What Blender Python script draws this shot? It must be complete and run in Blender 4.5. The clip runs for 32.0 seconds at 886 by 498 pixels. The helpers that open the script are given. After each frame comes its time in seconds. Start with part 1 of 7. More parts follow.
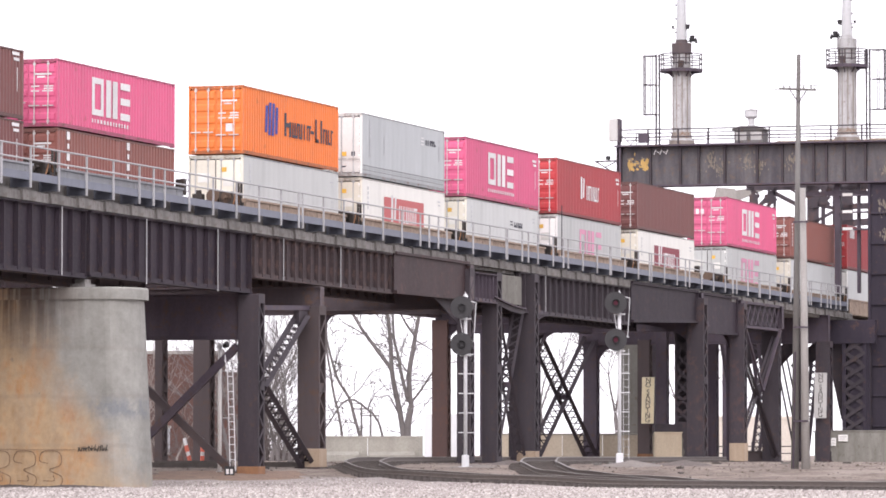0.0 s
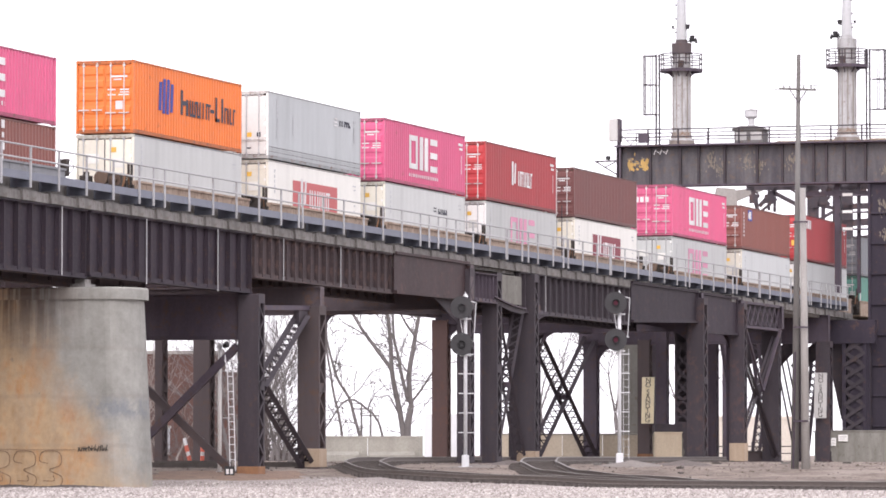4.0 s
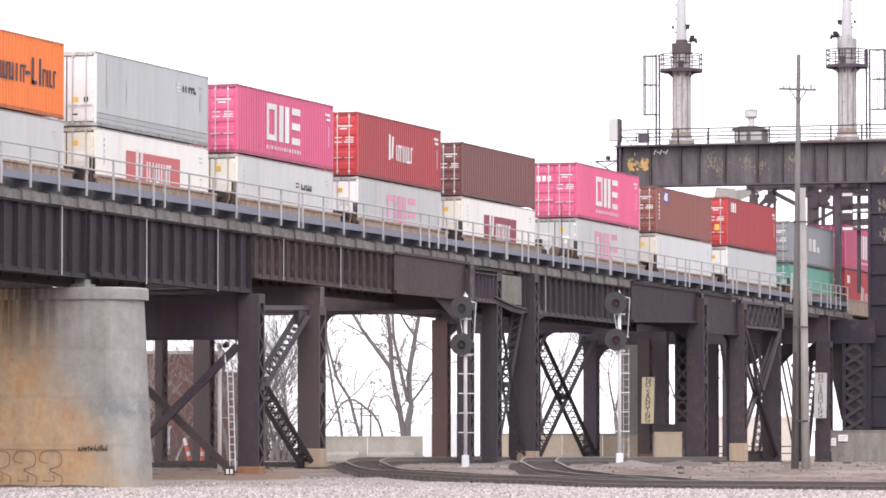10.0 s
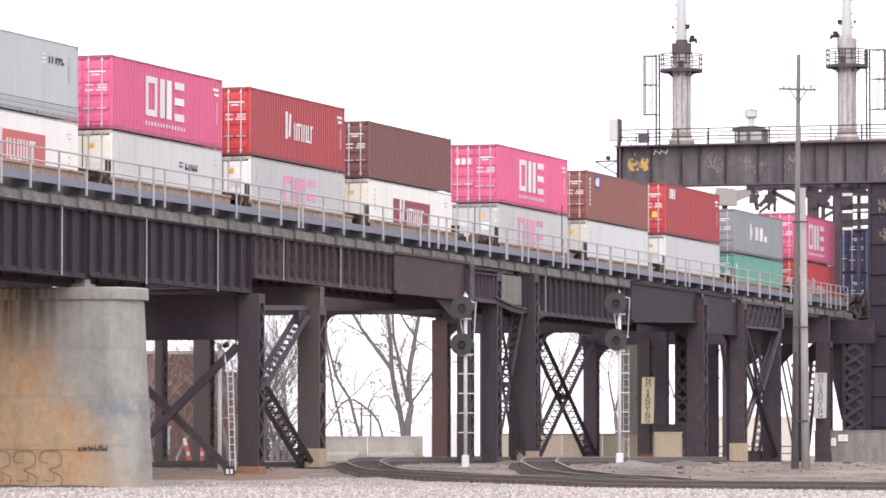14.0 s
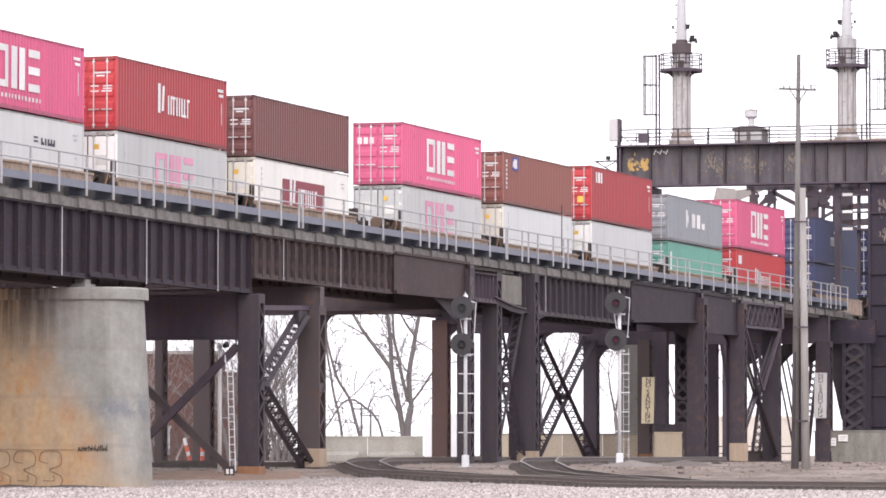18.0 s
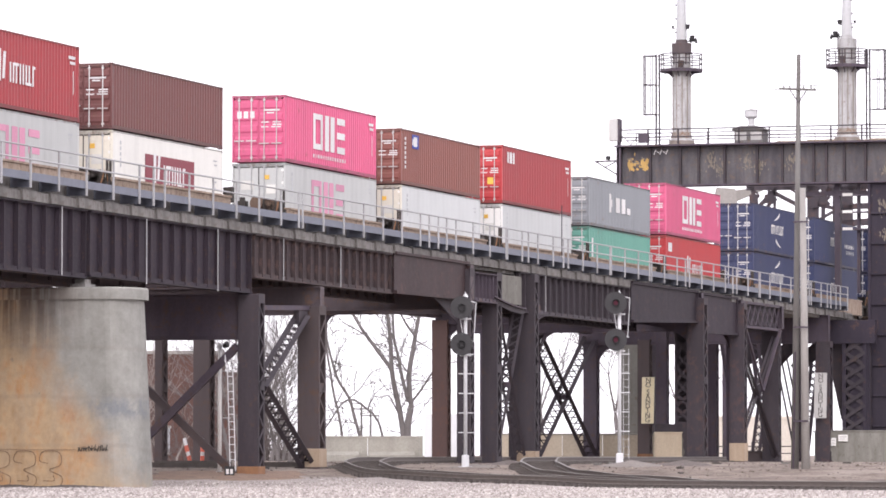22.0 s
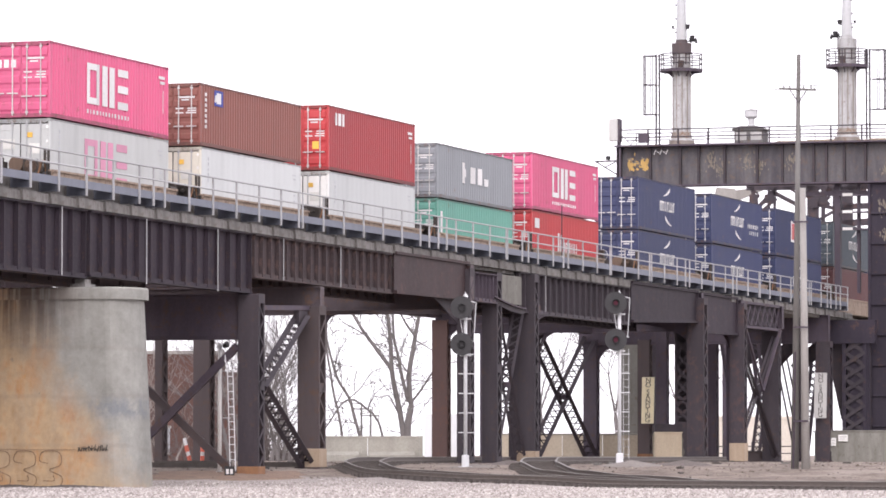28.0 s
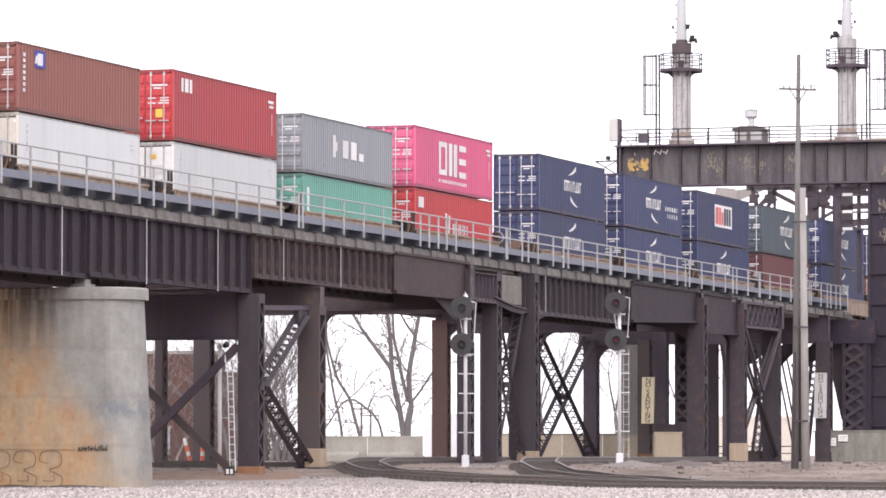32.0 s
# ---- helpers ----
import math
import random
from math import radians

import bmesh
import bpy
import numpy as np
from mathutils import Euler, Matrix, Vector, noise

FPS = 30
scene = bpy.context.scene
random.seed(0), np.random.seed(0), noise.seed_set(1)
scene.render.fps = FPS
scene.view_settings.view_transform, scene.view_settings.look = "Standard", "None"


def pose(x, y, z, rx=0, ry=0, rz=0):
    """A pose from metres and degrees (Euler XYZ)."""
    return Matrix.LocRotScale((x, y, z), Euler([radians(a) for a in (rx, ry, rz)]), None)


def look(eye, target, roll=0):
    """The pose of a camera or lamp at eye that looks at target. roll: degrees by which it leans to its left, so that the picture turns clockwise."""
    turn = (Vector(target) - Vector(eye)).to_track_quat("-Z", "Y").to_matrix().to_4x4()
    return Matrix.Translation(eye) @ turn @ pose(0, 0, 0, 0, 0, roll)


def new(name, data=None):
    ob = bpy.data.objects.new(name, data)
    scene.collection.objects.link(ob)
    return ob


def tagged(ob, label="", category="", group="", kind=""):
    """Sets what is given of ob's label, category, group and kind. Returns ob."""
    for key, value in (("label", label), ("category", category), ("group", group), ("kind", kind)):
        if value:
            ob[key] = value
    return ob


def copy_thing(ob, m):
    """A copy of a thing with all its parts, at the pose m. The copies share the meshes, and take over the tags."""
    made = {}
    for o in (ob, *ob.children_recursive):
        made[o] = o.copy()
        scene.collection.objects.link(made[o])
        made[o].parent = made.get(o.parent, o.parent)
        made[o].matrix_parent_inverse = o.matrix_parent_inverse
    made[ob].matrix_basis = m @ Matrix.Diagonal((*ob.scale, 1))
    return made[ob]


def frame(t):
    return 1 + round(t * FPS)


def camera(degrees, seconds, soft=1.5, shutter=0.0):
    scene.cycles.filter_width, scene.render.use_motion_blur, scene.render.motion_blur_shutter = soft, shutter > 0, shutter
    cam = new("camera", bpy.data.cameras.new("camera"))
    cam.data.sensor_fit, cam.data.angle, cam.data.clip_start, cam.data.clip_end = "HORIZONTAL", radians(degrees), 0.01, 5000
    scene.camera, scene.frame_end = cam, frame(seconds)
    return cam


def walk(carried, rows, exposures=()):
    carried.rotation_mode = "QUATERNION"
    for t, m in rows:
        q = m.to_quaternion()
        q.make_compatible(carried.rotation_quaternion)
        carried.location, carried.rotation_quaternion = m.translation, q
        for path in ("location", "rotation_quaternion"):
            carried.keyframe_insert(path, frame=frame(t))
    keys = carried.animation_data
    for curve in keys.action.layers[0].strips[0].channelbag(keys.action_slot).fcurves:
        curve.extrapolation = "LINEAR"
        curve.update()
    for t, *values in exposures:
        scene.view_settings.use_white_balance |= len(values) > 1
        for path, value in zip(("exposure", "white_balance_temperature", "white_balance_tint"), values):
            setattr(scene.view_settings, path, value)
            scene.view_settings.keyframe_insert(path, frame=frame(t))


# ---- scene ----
cam = camera(11.096, 32.0, 1.7)
EYE = Vector((-178.063, -68.276, 1.6))
AIM = look(EYE, (-83.040, -37.450, 6.105), 0.025)
walk(cam, [(0, AIM), (32, AIM)], exposures=[(0, 0.47, 6450, 18), (32, 0.47, 6450, 18)])

GRADE = -0.0038            # fall of the viaduct along x
RAIL_Z = 11.02             # top of rail at x = 0
FWD = Vector((0.951198, 0.308581))
SIDE = Vector((0.308581, -0.951198))
SEEN = (0.951198, 0.308581, 0)


def spot(l, d):
    """Plan position l metres across and d metres along the axis of view."""
    p = Vector((EYE.x, EYE.y)) + FWD * d + SIDE * l
    return p.x, p.y


# ---- world and sun ----
world = bpy.data.worlds.new("world")
scene.world = world
world.use_nodes = True
wn, wl = world.node_tree.nodes, world.node_tree.links
sky = wn.new("ShaderNodeTexSky")
sky.sky_type = 'NISHITA'
sky.sun_disc = False
sky.sun_elevation, sky.sun_rotation = radians(27), radians(263)
sky.dust_density, sky.ozone_density = 3.0, 1.0
hsv = wn.new("ShaderNodeHueSaturation")
hsv.inputs["Saturation"].default_value = 0.12
bg = wn["Background"]
bg.inputs["Strength"].default_value = 0.175
cloud = wn.new("ShaderNodeMix")          # even cloud cover over most of the sky's light
cloud.data_type = 'RGBA'
cloud.inputs["Factor"].default_value = 0.8
cloud.inputs["B"].default_value = (8.2, 8.2, 8.4, 1)
wl.new(sky.outputs["Color"], hsv.inputs["Color"])
wl.new(hsv.outputs["Color"], cloud.inputs["A"])
wl.new(cloud.outputs["Result"], bg.inputs["Color"])
sun_data = bpy.data.lights.new("sun", 'SUN')
sun_data.energy, sun_data.angle, sun_data.color = 1.0, radians(45), (1.0, 0.96, 0.91)
sun = new("sun", sun_data)
sun.matrix_world = look((-150, -40, 80), (0, 0, 0))


# ---- materials ----
def nodes_of(name):
    m = bpy.data.materials.new(name)
    m.use_nodes = True
    return m, m.node_tree.nodes, m.node_tree.links, m.node_tree.nodes["Principled BSDF"]


def coords(n, l, scale=(1, 1, 1), world_space=False):
    if world_space:
        src = n.new("ShaderNodeNewGeometry").outputs["Position"]
    else:
        src = n.new("ShaderNodeTexCoord").outputs["Object"]
    mp = n.new("ShaderNodeMapping")
    mp.inputs["Scale"].default_value = scale
    l.new(src, mp.inputs["Vector"])
    return mp.outputs["Vector"]


def noise_of(n, l, vec, scale, detail=4, rough=0.6):
    t = n.new("ShaderNodeTexNoise")
    t.inputs["Scale"].default_value, t.inputs["Detail"].default_value, t.inputs["Roughness"].default_value = scale, detail, rough
    l.new(vec, t.inputs["Vector"])
    return t.outputs["Fac"]


def ramp(n, l, fac, stops):
    r = n.new("ShaderNodeValToRGB")
    while len(r.color_ramp.elements) < len(stops):
        r.color_ramp.elements.new(0.5)
    for e, (p, c) in zip(r.color_ramp.elements, stops):
        e.position, e.color = p, (*c, 1) if len(c) == 3 else c
    l.new(fac, r.inputs["Fac"])
    return r.outputs["Color"]


def mix(n, l, fac, a, b, mode='MIX'):
    m = n.new("ShaderNodeMix")
    m.data_type, m.blend_type = 'RGBA', mode
    for sock, v in ((m.inputs["Factor"], fac), (m.inputs["A"], a), (m.inputs["B"], b)):
        if isinstance(v, (int, float)):
            sock.default_value = v
        elif isinstance(v, tuple):
            sock.default_value = (*v, 1)
        else:
            l.new(v, sock)
    return m.outputs["Result"]


def bump(n, l, b, height, strength, distance=0.02):
    k = n.new("ShaderNodeBump")
    k.inputs["Strength"].default_value, k.inputs["Distance"].default_value = strength, distance
    l.new(height, k.inputs["Height"])
    l.new(k.outputs["Normal"], b.inputs["Normal"])


def worn(name, base, dirt=None, grime=0.35, scale=1.0, rough=0.55, metal=0.0, streak=True, rust=None, rust_at=0.66, relief=0.25, grain=0.35, gloss=0.5):
    """Paint, steel or concrete with broad stains, vertical streaks, fine grain and spots of rust."""
    m, n, l, b = nodes_of(name)
    dirt = dirt or tuple(c * 0.6 + 0.02 for c in base)
    v = coords(n, l)
    vs = coords(n, l, (1.6, 1.6, 0.3)) if streak else v
    broad = noise_of(n, l, vs, 0.8 * scale, 5, 0.65)
    fine = noise_of(n, l, v, 9.0 * scale, 6, 0.7)
    c = mix(n, l, ramp(n, l, broad, [(0.35, (0, 0, 0)), (0.75, (grime,) * 3)]), base, dirt)
    c = mix(n, l, grain, c, ramp(n, l, fine, [(0.3, (0.55,) * 3), (0.7, (1.25,) * 3)]), 'MULTIPLY')
    if rust:
        spots = noise_of(n, l, v, 2.3 * scale, 8, 0.75)
        c = mix(n, l, ramp(n, l, spots, [(rust_at - 0.08, (0, 0, 0)), (rust_at + 0.05, (0.85,) * 3)]), c, rust)
    info = n.new("ShaderNodeObjectInfo")
    tone = ramp(n, l, info.outputs["Random"], [(0.0, (0.86,) * 3), (1.0, (1.1,) * 3)])
    c = mix(n, l, 1.0, c, tone, 'MULTIPLY')
    l.new(c, b.inputs["Base Color"])
    b.inputs["Metallic"].default_value = metal
    b.inputs["Specular IOR Level"].default_value = gloss
    l.new(ramp(n, l, fine, [(0.2, (rough - 0.12,) * 3), (0.8, (min(1, rough + 0.2),) * 3)]), b.inputs["Roughness"])
    bump(n, l, b, fine, relief, 0.01)
    return m


def plain(name, base, rough=0.5, metal=0.0):
    return worn(name, base, grime=0.2, rough=rough, metal=metal, streak=False, relief=0.1)


# steel bases lifted towards violet in place of haze; near girders kept darker
STEEL = worn("dark bridge steel", (0.066, 0.051, 0.072), (0.102, 0.080, 0.096), 0.8, 0.9, 0.65, rust=(0.10, 0.058, 0.040), rust_at=0.62, grain=0.5, gloss=0.42)
STEEL_DARK = worn("darker bridge steel", (0.041, 0.033, 0.042), (0.068, 0.055, 0.063), 0.8, 0.9, 0.65, rust=(0.075, 0.046, 0.038), rust_at=0.63, grain=0.5, gloss=0.42)
STEEL_MID = worn("haze-violet bridge steel", (0.046, 0.037, 0.047), (0.070, 0.055, 0.062), 0.8, 0.7, 0.65, rust=(0.100, 0.056, 0.050), rust_at=0.595, grain=0.5, gloss=0.42)
GIRD = worn("darkened brown-black girder steel", (0.027, 0.020, 0.029), (0.050, 0.037, 0.048), 0.9, 0.8, 0.65, rust=(0.07, 0.042, 0.036), rust_at=0.62, grain=0.5, gloss=0.28)
# base raised to stand in for haze and bounced light below the deck
INNER = worn("lightened rusty inner steel", (0.120, 0.095, 0.106), (0.07, 0.055, 0.060), 0.8, 0.7, 0.8, rust=(0.15, 0.085, 0.055), rust_at=0.60)
RUST_GIRDER = worn("rust-streaked girder steel", (0.040, 0.028, 0.032), (0.072, 0.048, 0.048), 0.9, 1.2, 0.7, rust=(0.12, 0.072, 0.062), rust_at=0.60, grain=0.5)
STEEL_BROWN = worn("rusted bridge steel", (0.088, 0.067, 0.068), (0.054, 0.042, 0.047), 0.8, 0.6, 0.75, rust=(0.10, 0.055, 0.036), rust_at=0.62)
MAROON = worn("maroon-brown side plate steel", (0.046, 0.029, 0.032), (0.074, 0.046, 0.048), 0.9, 0.6, 0.6, rust=(0.10, 0.055, 0.05), rust_at=0.62, grain=0.5, gloss=0.28)
REDCOL = worn("red-oxide column steel", (0.125, 0.074, 0.066), (0.080, 0.052, 0.050), 0.8, 0.6, 0.75, rust=(0.16, 0.075, 0.05), rust_at=0.62)
RUST = worn("rusty column foot", (0.30, 0.155, 0.08), (0.17, 0.085, 0.05), 0.7, 1.5, 0.85)
CONCRETE = worn("grey concrete", (0.36, 0.34, 0.32), (0.22, 0.20, 0.185), 0.7, 0.7, 0.9, rust=(0.26, 0.20, 0.14), rust_at=0.68)
BLOCKC = worn("stained infill concrete", (0.245, 0.238, 0.215), (0.13, 0.12, 0.10), 0.9, 1.6, 0.9, rust=(0.10, 0.085, 0.07), rust_at=0.62)
FASCIA = worn("weathered fascia concrete", (0.29, 0.277, 0.268), (0.10, 0.095, 0.09), 0.95, 1.9, 0.9, rust=(0.13, 0.105, 0.085), rust_at=0.60)
# PLINTH tone raised: the light on the pedestal is in this colour
PEDM = worn("lit yellowed pedestal concrete", (0.62, 0.52, 0.385), (0.42, 0.31, 0.21), 0.6, 1.1, 0.9)
PLINTH = worn("yellowed concrete plinth", (0.45, 0.355, 0.265), (0.28, 0.18, 0.11), 0.6, 1.3, 0.9)
GALV = worn("galvanised steel", (0.46, 0.46, 0.47), (0.30, 0.30, 0.31), 0.5, 3.0, 0.45, 0.4)
WALKWAY = worn("walkway steel", (0.195, 0.21, 0.262), (0.13, 0.14, 0.175), 0.6, 2.0, 0.5, 0.2)
BRKT = worn("dark bracket steel", (0.085, 0.092, 0.118), (0.055, 0.06, 0.078), 0.6, 2.0, 0.6)
TIMBER = worn("weathered timber", (0.155, 0.148, 0.142), (0.09, 0.08, 0.074), 0.7, 2.0, 0.9)
POLE_GREY = worn("silvered pole timber", (0.36, 0.345, 0.33), (0.20, 0.18, 0.17), 0.7, 2.0, 0.9)
SILVER = worn("silver signal paint", (0.62, 0.63, 0.65), (0.45, 0.44, 0.43), 0.4, 2.0, 0.45)
BLACK = worn("black signal paint", (0.022, 0.021, 0.024), (0.04, 0.038, 0.04), 0.5, 2.0, 0.6)
WHITE = worn("white paint", (0.72, 0.71, 0.69), (0.45, 0.42, 0.38), 0.5, 1.2, 0.55)
STACKM = worn("flaking white tower paint", (0.46, 0.46, 0.465), (0.17, 0.15, 0.14), 0.95, 1.6, 0.6, rust=(0.17, 0.11, 0.08), rust_at=0.635)
RAILR = worn("rust-brown rail steel", (0.14, 0.118, 0.107), (0.085, 0.07, 0.062), 0.5, 3.0, 0.7)
RAILM = worn("worn rail steel", (0.33, 0.31, 0.295), (0.16, 0.13, 0.115), 0.5, 3.0, 0.5, 0.3)
TIE = worn("old timber tie", (0.105, 0.091, 0.085), (0.06, 0.051, 0.048), 0.6, 2.0, 0.9)
BRICK = worn("red brickwork", (0.115, 0.058, 0.048), (0.062, 0.04, 0.037), 0.7, 1.0, 0.9)
# bark lightened so its colour carries the haze over distant trees
BARK = worn("haze-pale grey bark", (0.165, 0.15, 0.148), (0.10, 0.09, 0.088), 0.7, 1.5, 0.95)
SIGNW = worn("cream sign paint", (0.88, 0.79, 0.55), (0.62, 0.50, 0.32), 0.4, 2.0, 0.7)
SIGNG = worn("grey sign paint", (0.52, 0.51, 0.50), (0.36, 0.35, 0.33), 0.4, 2.0, 0.7)
INK = plain("dark lettering", (0.05, 0.045, 0.04), 0.8)
GREYLEG = worn("grey-green tower paint", (0.24, 0.235, 0.21), (0.13, 0.12, 0.105), 0.8, 0.7, 0.7, rust=(0.12, 0.06, 0.035))
TAN = worn("faded tan car paint", (0.40, 0.31, 0.24), (0.22, 0.155, 0.115), 0.9, 2.2, 0.75, rust=(0.15, 0.08, 0.05), rust_at=0.60)
CARGREY = worn("grey car paint", (0.30, 0.31, 0.33), (0.18, 0.18, 0.19), 0.7, 1.0, 0.65, rust=(0.14, 0.07, 0.04))
BOGIE = worn("greasy bogie iron", (0.035, 0.029, 0.027), (0.06, 0.045, 0.035), 0.7, 3.0, 0.7)
LENS = plain("dark red signal lens", (0.11, 0.006, 0.028), 0.65)


# ---- mesh building ----
class Form:
    """Vertices and faces gathered for one mesh."""

    def __init__(self):
        self.v, self.f = [], []

    def hexa(self, pts):
        k = len(self.v)
        self.v += [tuple(p) for p in pts]
        self.f += [tuple(k + i for i in q) for q in ((0, 3, 2, 1), (4, 5, 6, 7), (0, 1, 5, 4), (1, 2, 6, 5), (2, 3, 7, 6), (3, 0, 4, 7))]
        return self

    def box(self, x0, x1, y0, y1, z0, z1, shear=0.0):
        a, b = shear * x0, shear * x1
        return self.hexa([(x0, y0, z0 + a), (x1, y0, z0 + b), (x1, y1, z0 + b), (x0, y1, z0 + a),
                          (x0, y0, z1 + a), (x1, y0, z1 + b), (x1, y1, z1 + b), (x0, y1, z1 + a)])

    def beam(self, p, q, w, h, up=(0, 0, 1)):
        p, q = Vector(p), Vector(q)
        t = (q - p).normalized()
        s = t.cross(Vector(up))
        if s.length < 1e-3:
            s = t.cross(Vector((1, 0, 0)))
        s.normalize()
        u = s.cross(t)
        s, u = s * w / 2, u * h / 2
        return self.hexa([p - s - u, p + s - u, p + s + u, p - s + u, q - s - u, q + s - u, q + s + u, q - s + u])

    def tube(self, p, q, r0, r1, sides=8, caps=True):
        p, q = Vector(p), Vector(q)
        t = (q - p).normalized()
        s = t.cross(Vector((0, 0, 1)))
        if s.length < 1e-3:
            s = Vector((1, 0, 0))
        s.normalize()
        u = s.cross(t)
        k = len(self.v)
        for c, r in ((p, r0), (q, r1)):
            for i in range(sides):
                a = 2 * math.pi * i / sides
                self.v.append(tuple(c + s * r * math.cos(a) + u * r * math.sin(a)))
        for i in range(sides):
            j = (i + 1) % sides
            self.f.append((k + i, k + j, k + sides + j, k + sides + i))
        if caps:
            self.f.append(tuple(k + sides - 1 - i for i in range(sides)))
            self.f.append(tuple(k + sides + i for i in range(sides)))
        return self

    def lathe(self, c, prof, sides=16):
        """Turned about a vertical axis through c; prof is (radius, height)."""
        for (r0, z0), (r1, z1) in zip(prof, prof[1:]):
            self.tube((c[0], c[1], c[2] + z0), (c[0], c[1], c[2] + z1), max(r0, 1e-3), max(r1, 1e-3), sides, False)
        self.tube((c[0], c[1], c[2] + prof[-1][1]), (c[0], c[1], c[2] + prof[-1][1] + 0.004), max(prof[-1][0], 1e-3), max(prof[-1][0] * 0.9, 1e-3), sides)
        return self

    def prism(self, outline, axis, a, b):
        """Outline of (u, w) pairs pushed from a to b along axis 'x', 'y' or 'z'."""
        k, n = len(self.v), len(outline)
        put = {'x': lambda s, u, w: (s, u, w), 'y': lambda s, u, w: (u, s, w), 'z': lambda s, u, w: (u, w, s)}[axis]
        for s in (a, b):
            self.v += [put(s, u, w) for u, w in outline]
        for i in range(n):
            j = (i + 1) % n
            self.f.append((k + i, k + j, k + n + j, k + n + i))
        self.f.append(tuple(k + i for i in reversed(range(n))))
        self.f.append(tuple(k + n + i for i in range(n)))
        return self

    def mesh(self, name, smooth=False):
        me = bpy.data.meshes.new(name)
        me.from_pydata(self.v, [], self.f)
        me.validate()
        bm = bmesh.new()
        bm.from_mesh(me)
        bmesh.ops.recalc_face_normals(bm, faces=bm.faces)
        bm.to_mesh(me)
        bm.free()
        if smooth:
            me.polygons.foreach_set("use_smooth", [True] * len(me.polygons))
        return me


def part(name, form, material, parent=None, label="", smooth=False, soft=0.0, at=None):
    """One mesh object, under a thing or a part where one is given."""
    me = form.mesh(name, smooth) if isinstance(form, Form) else form
    ob = new(name, me)
    if not me.materials:
        me.materials.append(material)
    elif me.materials[0] is not material:
        ob.material_slots[0].link = 'OBJECT'
        ob.material_slots[0].material = material
    if parent:
        ob.parent = parent
    if at:
        ob.location = at
    if soft:
        k = ob.modifiers.new("bevel", 'BEVEL')
        k.width, k.segments, k.limit_method = soft, 2, 'ANGLE'
    if label:
        ob["label"] = label
    return ob


def thing(name, x=0, y=0, z=0, label="", category="", group="", kind="", rz=0):
    ob = new(name)
    ob.empty_display_size = 0.3
    ob.matrix_world = pose(x, y, z, 0, 0, rz)
    return tagged(ob, label, category, group, kind)


# ---- ground ----
DROP = [(-400, 1.6), (40, 1.55), (105, 1.18), (150, 1.20), (170, 1.24), (180, 1.10), (187, 0.93), (195, 0.60), (205, 0.42), (260, 0.42), (330, 0.46), (6000, 0.9)]


def ground_z(x, y):
    d = (x - EYE.x) * FWD.x + (y - EYE.y) * FWD.y
    for (d0, h0), (d1, h1) in zip(DROP, DROP[1:]):
        if d <= d1:
            k = (d - d0) / (d1 - d0)
            k = k * k * (3 - 2 * k) if d1 < 300 else k
            return EYE.z - (h0 + (h1 - h0) * k)
    return EYE.z - 0.9


